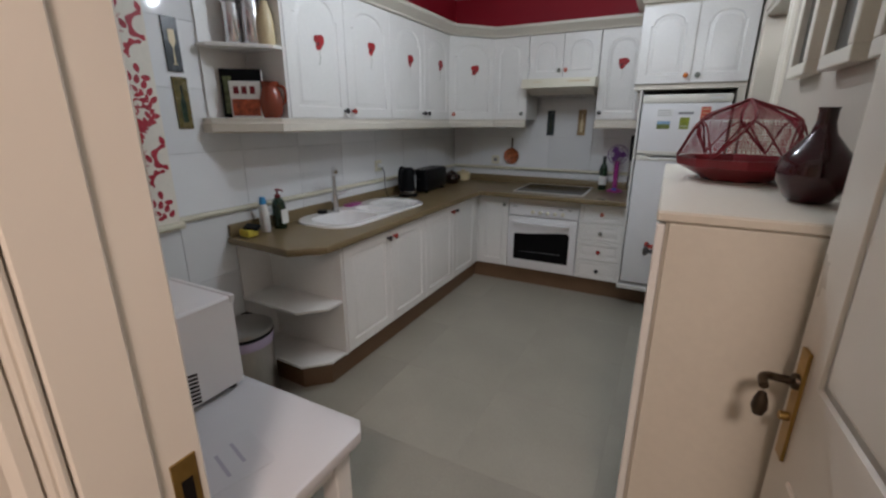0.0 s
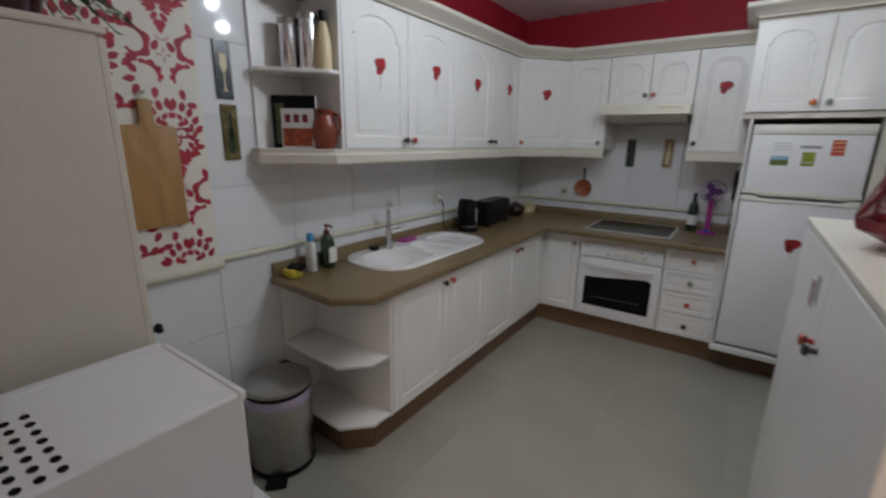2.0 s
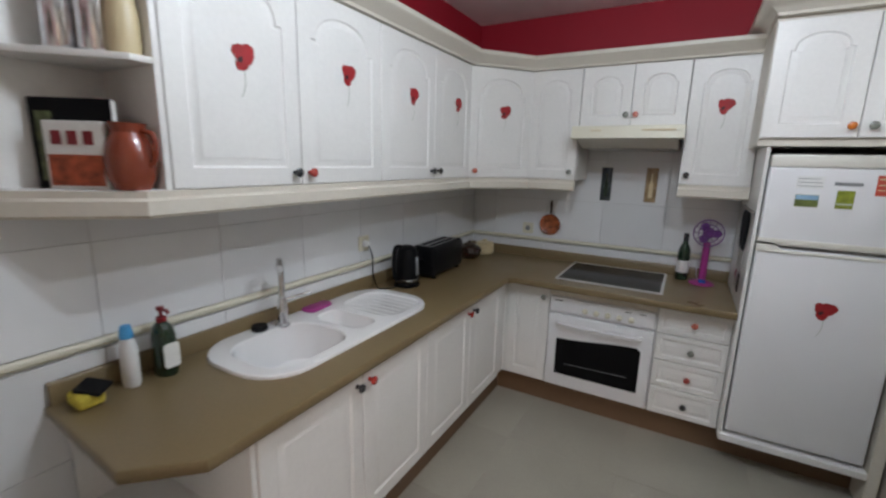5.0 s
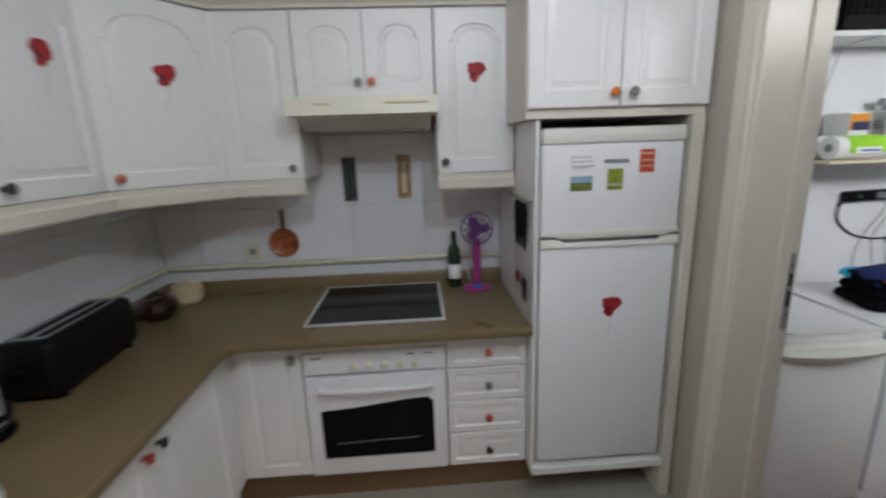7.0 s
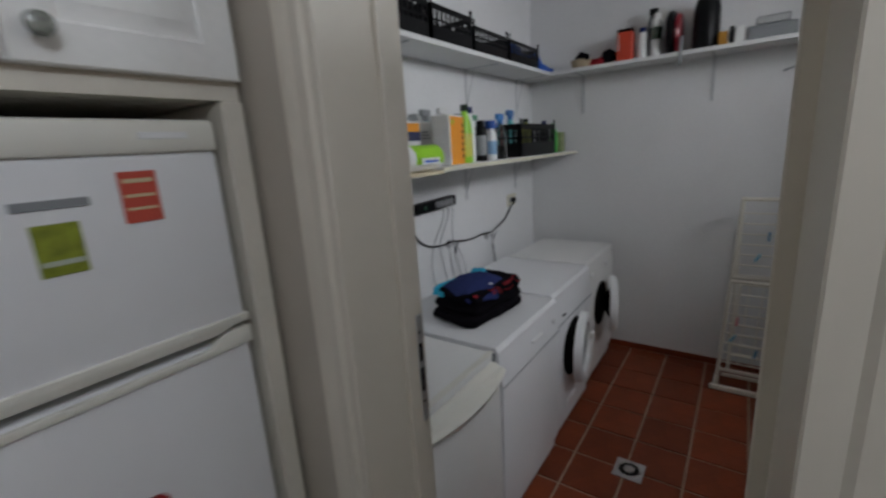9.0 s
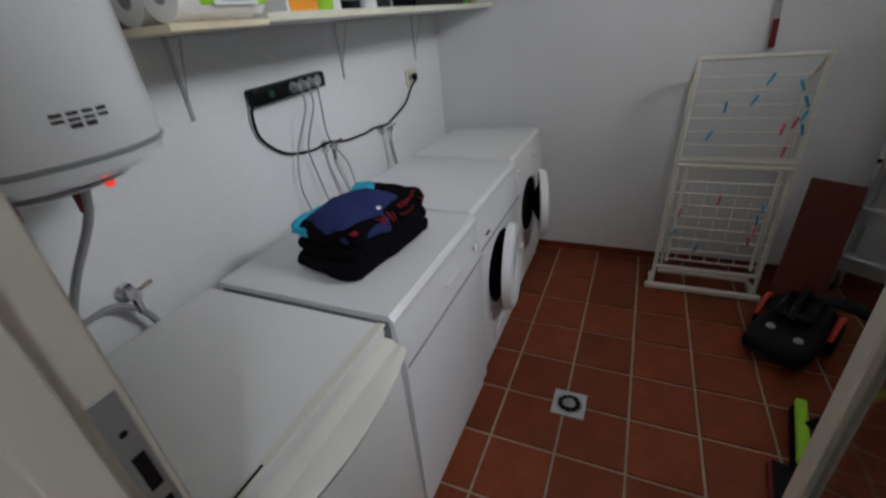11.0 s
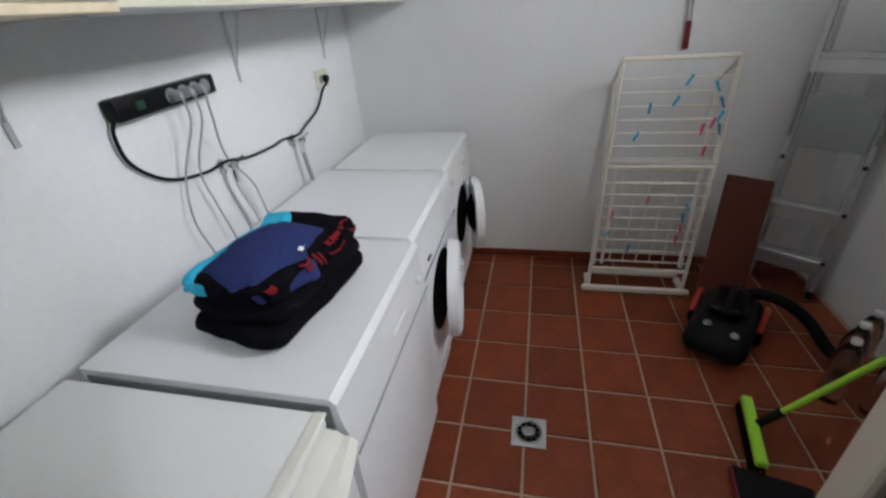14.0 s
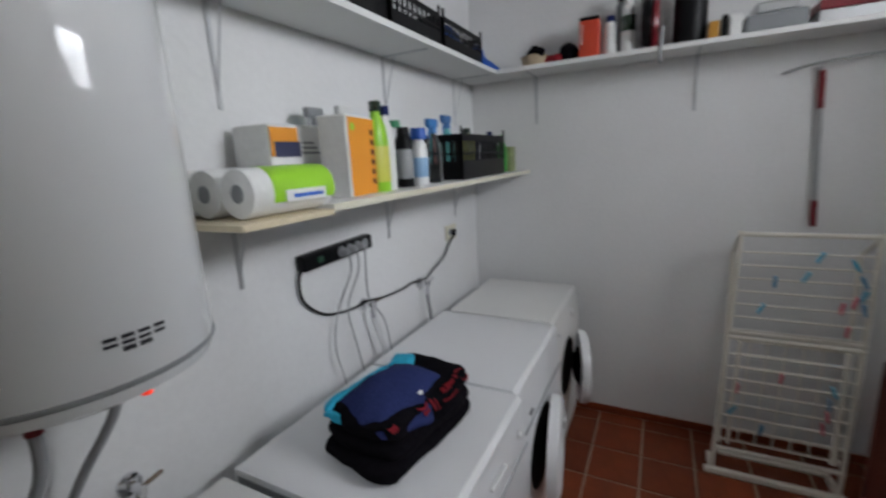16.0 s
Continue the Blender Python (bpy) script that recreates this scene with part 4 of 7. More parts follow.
# ---------------------------------------------------------------- kitchen: loose things
def multi_hole(outer, holes, z):
    bm = bmesh.new()
    edges, rings = [], []
    for ring in (outer, *holes):
        vs = [bm.verts.new((x, y, z)) for x, y in ring]
        rings.append(vs)
        edges += [bm.edges.new((a, b)) for a, b in zip(vs, vs[1:] + vs[:1])]
    bmesh.ops.triangle_fill(bm, use_beauty=True, edges=edges)
    return bm, rings


def skirt(bm, ring, steps):
    """Carries a ring on through (scale, z) steps about its own middle; returns the last ring."""
    cx = sum(v.co.x for v in ring) / len(ring)
    cy = sum(v.co.y for v in ring) / len(ring)
    first = [(v.co.x - cx, v.co.y - cy) for v in ring]
    for sx, sy, z in steps:
        nxt = [bm.verts.new((cx + x * sx, cy + y * sy, z)) for x, y in first]
        for k in range(len(ring)):
            j = (k + 1) % len(ring)
            bm.faces.new((ring[k], ring[j], nxt[j], nxt[k]))
        ring = nxt
    return ring


sink = thing("sink", (SINK[0], SINK[1], 0.86), "white ceramic sink with two bowls and a drainer", "sink")
bowl_a = rounded(-1.235, 2.815, 0.33, 0.40, 0.11)
bowl_b = rounded(-1.235, 3.125, 0.28, 0.15, 0.06)
drn = rounded(-1.235, 3.39, 0.34, 0.30, 0.09)
bm, rings = multi_hole(rounded(SINK[0], SINK[1] + 0.01, 0.452, 1.03, 0.17), [bowl_a, bowl_b, drn], 0.874)
skirt(bm, rings[0], [(1.015, 1.007, 0.871), (1.02, 1.01, 0.8605), (0.96, 0.98, 0.8605)])
bm.faces.new(skirt(bm, rings[1], [(0.97, 0.97, 0.868), (0.93, 0.93, 0.80), (0.86, 0.86, 0.715), (0.6, 0.6, 0.705)]))
bm.faces.new(skirt(bm, rings[2], [(0.96, 0.95, 0.868), (0.90, 0.86, 0.80), (0.8, 0.75, 0.775)]))
bm.faces.new(skirt(bm, rings[3], [(0.985, 0.985, 0.869), (0.96, 0.96, 0.866)]))
part("basin", bm, M_CERAMIC, sink)
for k in range(6):
    part("drainer_rib", tube([(-1.37, 3.28 + 0.042 * k, 0.8665), (-1.10, 3.28 + 0.042 * k, 0.8660)], 0.0022, 6), M_CERAMIC, sink)
part("waste", lathe([(0, 0), (0.035, 0), (0.038, 0.002), (0.03, 0.005), (0, 0.004)], (-1.235, 2.86, 0.7045), 18), M_STEEL, sink)
part("waste", lathe([(0, 0), (0.022, 0), (0.024, 0.002), (0, 0.004)], (-1.235, 3.125, 0.775), 14), M_STEEL, sink)

tap = thing("mixer_tap", (-1.405, 2.92, 0.874), "chrome kitchen mixer tap with a tall spout", "tap")
part("base", lathe([(0, 0), (0.030, 0), (0.030, 0.008), (0.024, 0.014), (0.022, 0.10), (0.018, 0.12), (0, 0.12)], (-1.405, 2.92, 0.873), 18), M_CHROME, tap)
part("spout", tube(smoothed([(-1.405, 2.92, 0.98), (-1.402, 2.918, 1.10), (-1.390, 2.905, 1.15), (-1.36, 2.88, 1.172), (-1.31, 2.84, 1.155)], 7), 0.0135, 12), M_CHROME, tap)
part("lever", tube(smoothed([(-1.405, 2.935, 0.985), (-1.37, 2.985, 1.0), (-1.35, 3.03, 1.005)], 5), 0.008, 8), M_CHROME, tap)


def bottle(name, at, profile, material, cap, cap_profile, label, category, squash=1.0, extra=None, seg=18):
    """A bottle with a body and a cap; profile and cap_profile in (radius, height)."""
    t = thing(name, at, label, category)
    part("body", lathe(profile, at, seg, squash=squash), material, t)
    c_ = part("cap", lathe(cap_profile, at, 14), cap, t)
    if extra:
        r, z0, z1, mt = extra
        part("label", lathe([(r * 0.98, z0), (r, z0 + 0.002), (r, z1 - 0.002), (r * 0.98, z1)], at, seg, squash=squash), mt, t)
    return t


bottle("washing_up_bottle", (-1.425, 2.345, 0.86), [(0, 0), (0.030, 0), (0.034, 0.01), (0.034, 0.12), (0.024, 0.15), (0.013, 0.165), (0, 0.165)], M_PLASTW, mat("blue_cap", (0.06, 0.32, 0.62), 0.4),
       [(0, 0.16), (0.020, 0.16), (0.019, 0.175), (0.014, 0.20), (0, 0.202)], "white squeeze bottle with a blue cap by the sink", "bottle", 0.7)
sp = bottle("soap_dispenser", (-1.415, 2.445, 0.86), [(0, 0), (0.040, 0), (0.044, 0.012), (0.044, 0.135), (0.036, 0.165), (0.016, 0.185), (0, 0.186)], M_GREENGL, M_REDPL,
            [(0, 0.183), (0.016, 0.183), (0.016, 0.20), (0.006, 0.202), (0.006, 0.222), (0.012, 0.224), (0.012, 0.234), (0, 0.235)], "dark green pump bottle with a white label and red pump", "bottle", 0.8)
part("nozzle", tube([(-1.415, 2.445, 1.088), (-1.375, 2.445, 1.088), (-1.368, 2.445, 1.08)], 0.005, 7), M_REDPL, sp)
part("label", prism(rounded(0, 0, 0.05, 0.085, 0.012), 0, 0.002, m=facing((-1.371, 2.445, 0.935), 90)), M_PAPERW, sp)
bm = box(-1.45, 2.185, 0.862, -1.37, 2.255, 0.905, 0.012, seg=3)
spg = thing("sponge", (-1.41, 2.22, 0.86), "yellow and black kitchen sponges piled by the sink", "sponge")
part("pad", bm, M_YELLOW, spg)
part("scourer", moved(box(-0.04, -0.03, 0, 0.04, 0.03, 0.014, 0.004), pose(-1.40, 2.235, 0.906, 14, 8, 30)), M_BLACK, spg)
solo("dish_cloth", moved(prism(rounded(0, 0, 0.08, 0.16, 0.03), 0, 0.012, 0.004), pose(-1.45, 3.16, 0.874, 0, 0, 6)), M_PINK, (-1.45, 3.16, 0.874), "pink folded dish cloth behind the sink", "cloth")
solo("sink_plug", lathe([(0, 0), (0.03, 0), (0.034, 0.012), (0.03, 0.022), (0, 0.024)], (-1.44, 2.83, 0.874), 16), M_BLACK, (-1.44, 2.83, 0.874), "black rubber sink strainer beside the tap", "sink plug")

# Kettle, toaster, teapot, cream box, sockets.
kx, ky = -1.335, 3.76
ket = thing("kettle", (kx, ky, 0.86), "black electric kettle with a steel base ring", "kettle")
part("base", lathe([(0, 0), (0.074, 0), (0.077, 0.008), (0.074, 0.02), (0, 0.022)], (kx, ky, 0.86), 24), M_BLACK, ket)
part("ring", lathe([(0.052, 0.022), (0.063, 0.024), (0.073, 0.044), (0.068, 0.05)], (kx, ky, 0.86), 24), M_STEEL, ket, "steel band")
part("body", lathe([(0.0, 0.03), (0.070, 0.045), (0.073, 0.07), (0.070, 0.14), (0.063, 0.20), (0.054, 0.225), (0.03, 0.24), (0, 0.242)], (kx, ky, 0.86), 24), M_BLACK, ket)
part("handle", tube(smoothed([(kx - 0.01, ky - 0.05, 1.10), (kx - 0.01, ky - 0.10, 1.10), (kx - 0.01, ky - 0.118, 1.03), (kx - 0.01, ky - 0.11, 0.94), (kx - 0.01, ky - 0.078, 0.91)], 6), 0.012, 9), M_BLACK, ket)
part("gauge", box(kx + 0.060, ky - 0.012, 0.93, kx + 0.075, ky + 0.012, 1.04, 0.004), M_GREYPL, ket)
tm = pose(-1.352, 4.15, 0.86, 0, 0, 94) @ Matrix.Diagonal((1.05, 1.18, 1.10, 1))
toa = thing("toaster", (-1.352, 4.15, 0.86), "long black two-slot toaster", "toaster")
bm = box(-0.215, -0.075, 0.012, 0.215, 0.075, 0.185, 0.028, seg=4)
part("body", moved(bm, tm), M_BLACK, toa)
for y in (-0.022, 0.022):
    part("slot", moved(box(-0.16, y - 0.012, 0.1845, 0.16, y + 0.012, 0.1862, 0.0), tm), M_DARK, toa)
part("trim", moved(box(-0.18, -0.045, 0.1835, 0.18, 0.045, 0.1853, 0.0), tm), M_GREYPL, toa)
part("lever", moved(box(-0.235, -0.018, 0.10, -0.212, 0.018, 0.115, 0.003), tm), M_BLACK, toa)
for x in (-0.17, 0.17):
    for y in (-0.05, 0.05):
        part("foot", moved(lathe([(0, 0), (0.014, 0), (0.012, 0.014), (0, 0.014)], (x, y, 0), 10), tm), M_BLACK, toa)
px_, py_ = -1.36, 4.64
tea = thing("teapot", (px_, py_, 0.86), "round dark brown glazed teapot", "teapot")
part("body", lathe([(0, 0), (0.055, 0), (0.080, 0.022), (0.094, 0.055), (0.084, 0.088), (0.048, 0.108), (0, 0.11)], (px_, py_, 0.86), 22), mat("dark_brown_glaze", (0.03, 0.012, 0.008), 0.12, coat=0.5), tea)
part("lid", lathe([(0, 0.106), (0.046, 0.106), (0.040, 0.116), (0.01, 0.122), (0.014, 0.132), (0, 0.138)], (px_, py_, 0.86), 18), M_BRONZE, tea)
part("spout", tube(smoothed([(px_ + 0.075, py_ - 0.038, 0.90), (px_ + 0.105, py_ - 0.052, 0.925), (px_ + 0.120, py_ - 0.062, 0.955)], 5), 0.010, 8), MATS["dark_brown_glaze"], tea)
part("handle", tube(smoothed([(px_ - 0.055, py_ + 0.03, 0.94), (px_ - 0.09, py_ + 0.05, 0.93), (px_ - 0.085, py_ + 0.05, 0.89), (px_ - 0.06, py_ + 0.03, 0.88)], 5), 0.007, 8), MATS["dark_brown_glaze"], tea)
jar = thing("storage_jar", (-1.33, 4.86, 0.86), "low cream ceramic storage jar with a lid", "jar")
part("body", lathe([(0, 0), (0.06, 0), (0.075, 0.02), (0.075, 0.075), (0.065, 0.085), (0, 0.085)], (-1.33, 4.86, 0.86), 20), M_CREAMPL, jar)
part("lid", lathe([(0, 0.085), (0.07, 0.085), (0.07, 0.095), (0.02, 0.105), (0.018, 0.118), (0, 0.12)], (-1.33, 4.86, 0.86), 20), M_CREAMPL, jar)


def wall_socket(m, label, plug=True):
    t = thing("wall_socket", m.translation, label, "socket")
    part("plate", moved(box(-0.042, -0.042, 0, 0.042, 0.042, 0.010, 0.003), m), M_IVORY, t)
    part("well", moved(lathe([(0.020, 0.0105), (0.020, 0.0112), (0, 0.0112)], seg=16), m), M_GREYPL, t)
    if plug:
        part("plug", moved(lathe([(0, 0.011), (0.019, 0.011), (0.019, 0.03), (0.012, 0.045), (0, 0.046)], seg=14), m), M_PLASTW, t, "white plug")
    return t


wall_socket(facing((-1.497, 3.56, 1.125), 90), "cream wall socket with a white plug on the tiles")
wall_socket(facing((-1.02, 4.997, 1.085), 0), "cream wall socket on the tiles by the corner", False)
solo("kettle_cable", tube(smoothed([(-1.455, 3.555, 1.12), (-1.44, 3.57, 1.06), (-1.46, 3.60, 0.95), (-1.45, 3.62, 0.870), (-1.40, 3.60, 0.8655), (-1.36, 3.66, 0.8655), (-1.345, 3.70, 0.868)], 7), 0.0035, 6), M_BLACK, (-1.45, 3.6, 0.87), "black kettle cord from the wall socket", "cable")

# Things on the open wall shelf.
for x, y, h in ((-1.41, 2.285, 0.215), (-1.33, 2.33, 0.235)):
    t = thing("steel_canister", (x, y, 1.833), "tall shiny steel kitchen canister on the shelf", "canister", "canisters")
    part("body", lathe([(0, 0), (0.040, 0), (0.042, 0.004), (0.042, h - 0.03), (0.041, h - 0.028), (0.041, h - 0.022), (0, h - 0.02)], (x, y, 1.833), 22), M_CHROME, t)
    part("lid", lathe([(0.043, h - 0.026), (0.044, h - 0.004), (0.036, h), (0, h + 0.001)], (x, y, 1.833), 22), M_STEEL, t)
bottle("cream_bottle", (-1.27, 2.365, 1.833), [(0, 0), (0.034, 0), (0.038, 0.02), (0.038, 0.09), (0.03, 0.15), (0.018, 0.19), (0.016, 0.205), (0, 0.206)], M_CREAMPL, M_BLACK,
       [(0, 0.20), (0.018, 0.20), (0.017, 0.245), (0, 0.247)], "cream flask with a black stopper on the shelf", "bottle")
bk = thing("cook_book", (-1.40, 2.25, 1.488), "dark cook book with a food picture cover", "book")
bmx = pose(-1.392, 2.278, 1.488, 0, 0, 36)
part("cover", moved(box(-0.10, -0.012, 0, 0.10, 0.012, 0.235, 0.002), bmx), M_BLACK, bk)
part("pages", moved(box(-0.097, -0.009, 0.003, 0.1015, 0.009, 0.232), bmx), M_PAPERW, bk)
part("picture", moved(box(-0.085, -0.0135, 0.02, -0.045, -0.0118, 0.20), bmx), mat("herb_photo", (0.10, 0.12, 0.05), 0.4, stain=0.8, stain_scale=40), bk)
bk2 = thing("recipe_book", (-1.30, 2.285, 1.488), "white and red recipe book standing on the shelf", "book")
bmx = pose(-1.350, 2.262, 1.488, 0, 0, 32)
part("cover", moved(box(-0.075, -0.010, 0, 0.075, 0.010, 0.175, 0.002), bmx), M_PAPERW, bk2)
part("picture", moved(box(-0.068, -0.0115, 0.01, 0.068, -0.0098, 0.09), bmx), mat("tomato_photo", (0.42, 0.08, 0.03), 0.4, stain=0.7, stain_scale=35), bk2)
for k in range(3):
    part("print", moved(box(-0.055 + 0.04 * k, -0.0115, 0.115, -0.03 + 0.04 * k, -0.0098, 0.15), bmx), M_REDPL, bk2)
jug = thing("red_jug", (-1.265, 2.345, 1.488), "glazed red earthenware jug with a handle", "jug")
part("body", lathe([(0, 0), (0.042, 0), (0.056, 0.03), (0.062, 0.08), (0.052, 0.125), (0.040, 0.15), (0.046, 0.175), (0.042, 0.175), (0.036, 0.15), (0, 0.10)], (-1.268, 2.345, 1.488), 22), M_TERRAPOT, jug)
part("handle", tube(smoothed([(-1.226, 2.362, 1.645), (-1.200, 2.375, 1.63), (-1.200, 2.375, 1.57), (-1.224, 2.362, 1.545)], 6), 0.007, 8), M_TERRAPOT, jug)


# Picture tiles, cutting boards.
def plaque(m, label, a, b):
    t = thing("picture_tile", m.translation, label, "picture tile", "picture tiles")
    part("tile", moved(box(0, 0, 0, 0.072, 0.232, 0.007, 0.002), m), a, t)
    if b == "glass":
        part("bottle_print", moved(prism([(0.028, 0.03), (0.05, 0.03), (0.042, 0.04), (0.040, 0.10), (0.054, 0.13), (0.052, 0.18), (0.024, 0.18), (0.022, 0.13), (0.036, 0.10), (0.034, 0.04)], 0.0068, 0.0078), m), M_CREAMPL, t)
    else:
        part("bottle_print", moved(prism([(0.024, 0.03), (0.050, 0.03), (0.050, 0.12), (0.042, 0.145), (0.042, 0.195), (0.032, 0.195), (0.032, 0.145), (0.024, 0.12)], 0.0068, 0.0078), m), b, t)


D_BLUE = mat("dark_blue_grey_print", (0.045, 0.055, 0.06), 0.25, stain=0.4, stain_scale=25)
D_OLIVE = mat("olive_brown_print", (0.13, 0.10, 0.03), 0.25, stain=0.5, stain_scale=25)
D_TAN = mat("tan_print", (0.36, 0.25, 0.14), 0.25, stain=0.35, stain_scale=25)
D_MAROON = mat("maroon_print", (0.10, 0.025, 0.02), 0.25)
plaque(facing((-1.499, 1.978, 1.690), 90), "dark picture tile of a wine glass", D_BLUE, "glass")
plaque(facing((-1.499, 1.985, 1.436), 90), "olive picture tile of a wine bottle", D_OLIVE, M_GREENGL)
plaque(facing((-0.502, 4.999, 1.338), 0), "dark picture tile of a wine bottle", D_BLUE, M_GREENGL)
plaque(facing((-0.212, 4.999, 1.343), 0), "tan picture tile of a rose wine bottle", D_TAN, M_CREAMPL)

bd = thing("cutting_board", (-1.48, 1.69, 1.19), "rectangular beech cutting board hung on the wallpaper", "cutting board")
out = [(0.0, 0.0), (0.195, 0.0), (0.195, 0.372), (0.185, 0.382), (0.126, 0.386), (0.122, 0.40), (0.122, 0.465), (0.112, 0.476), (0.082, 0.476), (0.072, 0.465), (0.072, 0.40), (0.068, 0.386), (0.010, 0.382), (0.0, 0.372)]
part("board", prism(out, 0, 0.02, 0.004, m=facing((-1.486, 1.595, 1.188), 90)), M_WOOD, bd)
part("loop", tube(smoothed([(-1.470, 1.685, 1.655), (-1.468, 1.692, 1.690), (-1.470, 1.699, 1.655)], 5), 0.002, 5), M_IVORY, bd)
part("nail", lathe([(0, 0), (0.004, 0), (0.004, 0.03), (0, 0.03)], (-1.488, 1.692, 1.688), 8, m=Matrix.Rotation(radians(90), 4, "Y")), M_STEEL, bd)
rb = thing("round_board", (-0.62, 0.985, 1.2), "large round wooden board hung on the papered wall", "cutting board")
part("board", lathe([(0, 0), (0.21, 0), (0.216, 0.006), (0.216, 0.016), (0.21, 0.022), (0, 0.022)], (-0.62, 0.973, 1.22), 36, m=Matrix.Rotation(radians(-90), 4, "X")), M_WOOD, rb)

# Tall unit in the corner with a plant on top.
tall = thing("tall_cabinet", (-1.2, 1.19, 0), "tall cream cabinet with its door to the sink side", "cabinet")
part("body", box(-1.485, 1.045, 0, -0.903, 1.392, 1.757, 0.002), M_CREAM, tall)
part("top", box(-1.486, 1.030, 1.757, -0.895, 1.412, 1.776, 0.004), M_CREAM, tall)
# Near-black strip: the shade of the gap behind the cabinet, put in as colour.
part("back_edge", box(-0.9035, 1.026, 0.0, -0.897, 1.0455, 1.757), M_DARK, tall, "dark strip put in for the shadow gap at the back")
d = part("door", box(-1.483, 1.392, 0.05, -0.905, 1.411, 1.750, 0.003), M_CREAM, tall)
part("knob", lathe([(0, 0), (0.008, 0), (0.007, 0.014), (0.016, 0.022), (0.014, 0.032), (0, 0.034)], (-0.94, 1.411, 1.0), 14, m=Matrix.Rotation(radians(-90), 4, "X")), M_BLACK, d)

pl = thing("potted_plant", (-1.09, 1.29, 1.776), "leafy green houseplant with red flowers in a red pot", "plant")
part("pot", lathe([(0, 0), (0.050, 0), (0.056, 0.015), (0.074, 0.095), (0.079, 0.100), (0.079, 0.115), (0.070, 0.115), (0.066, 0.095), (0, 0.09)], (-1.09, 1.29, 1.776), 24), M_REDGL, pl)
rng = random.Random(4)
leaves, flowers, stems = bmesh.new(), bmesh.new(), bmesh.new()
for k in range(135):
    a, up_, far = rng.uniform(0, 6.283), rng.uniform(-0.08, 0.36), rng.uniform(0.06, 0.27)
    if up_ < 0.02:
        far = rng.uniform(0.15, 0.27)
    p0 = Vector((-1.09, 1.29, 1.868))
    tip = p0 + Vector((far * math.cos(a), far * math.sin(a), up_))
    tip.x = max(tip.x, -1.43)
    tip.y = max(tip.y, 1.02)
    mid = p0.lerp(tip, 0.5) + Vector((0, 0, 0.06))
    line = smoothed([p0, mid, tip], 4)
    tube(line, 0.0018, 4, bm=stems)
    for q in range(9):
        c_ = line[min(len(line) - 1, 2 + q * (len(line) - 3) // 8)] + Vector((rng.uniform(-0.02, 0.02), rng.uniform(-0.02, 0.02), rng.uniform(-0.015, 0.015)))
        u_ = Vector((rng.uniform(-1, 1), rng.uniform(-1, 1), rng.uniform(-0.6, 0.6))).normalized()
        w_ = u_.cross(Vector((rng.uniform(-1, 1), rng.uniform(-1, 1), 1))).normalized()
        n_ = u_.cross(w_)
        s_ = rng.uniform(0.010, 0.020)
        target = flowers if rng.random() < 0.07 else leaves
        pts = [c_, c_ + u_ * s_ + w_ * s_ * 0.55 + n_ * 0.003, c_ + u_ * s_ * 2.2, c_ + u_ * s_ - w_ * s_ * 0.55 + n_ * 0.003]
        vs = [target.verts.new(p_) for p_ in pts]
        target.faces.new((vs[0], vs[1], vs[2]))
        target.faces.new((vs[0], vs[2], vs[3]))
tagged(part("foliage", leaves, M_LEAF, pl, "small dark green leaves"), kind="stuff")
tagged(part("blossom", flowers, M_REDTX, pl, "small red flowers"), kind="stuff")
tagged(part("stem", stems, M_LEAF, pl), kind="stuff")

# Table with the microwave.
M_TABLE = mat("worn_white_table_paint", (0.60, 0.60, 0.62), 0.4, stain=0.06, bump=0.05)
tab = thing("side_table", (-0.45, 1.2, 0), "white painted side table by the door", "table")
tp = [(-0.885, 0.985), (-0.02, 0.985), (-0.005, 1.0), (-0.005, 1.385), (-0.035, 1.42), (-0.885, 1.42)]
part("tabletop", prism(tp, 0.700, 0.734, 0.006), M_TABLE, tab)
part("apron", box(-0.85, 1.02, 0.62, -0.06, 1.38, 0.700), M_PLASTW, tab)
for x in (-0.84, -0.105):
    for y in (1.005, 1.335):
        part("leg", box(x, y, 0, x + 0.055, y + 0.055, 0.70, 0.004), M_PLASTW, tab)
lf = thing("leaflet", (-0.25, 1.2, 0.734), "white leaflet with grey print lying on the table", "paper")
part("sheet", moved(box(-0.105, -0.075, 0, 0.105, 0.075, 0.0012), pose(-0.22, 1.14, 0.7345, 0, 0, 74)), M_TABLE, lf)
for k in range(4):
    part("print", moved(box(-0.07 + 0.04 * k, -0.05 + 0.02 * (k % 2), 0.0012, -0.062 + 0.04 * k, 0.005 + 0.015 * k, 0.0015), pose(-0.22, 1.14, 0.7345, 0, 0, 74)), mat("faint_print", (0.40, 0.38, 0.46), 0.8), lf)

mw = thing("microwave", (-0.6, 1.15, 0.734), "white microwave oven seen from its vented back", "microwave")
part("casing", box(-0.785, 0.985, 0.748, -0.432, 1.392, 1.015, 0.006), M_APPL, mw)
part("front", box(-0.822, 0.985, 0.748, -0.785, 1.392, 1.015, 0.006), M_APPL, mw)
part("lip", box(-0.787, 1.380, 0.995, -0.430, 1.396, 1.018, 0.003), M_APPL, mw)
for y_v, k in [(y_v, k) for y_v in (1.244, 1.187, 1.130) for k in range(8)]:
    part("vent", moved(box(-0.0006, -0.015, -0.0034, 0.0008, 0.015, 0.0034), Matrix.Translation((-0.432, y_v, 0.763 + 0.0115 * k)) @ Matrix.Rotation(radians(-12), 4, "X")), M_DARK, mw)
bm = bmesh.new()
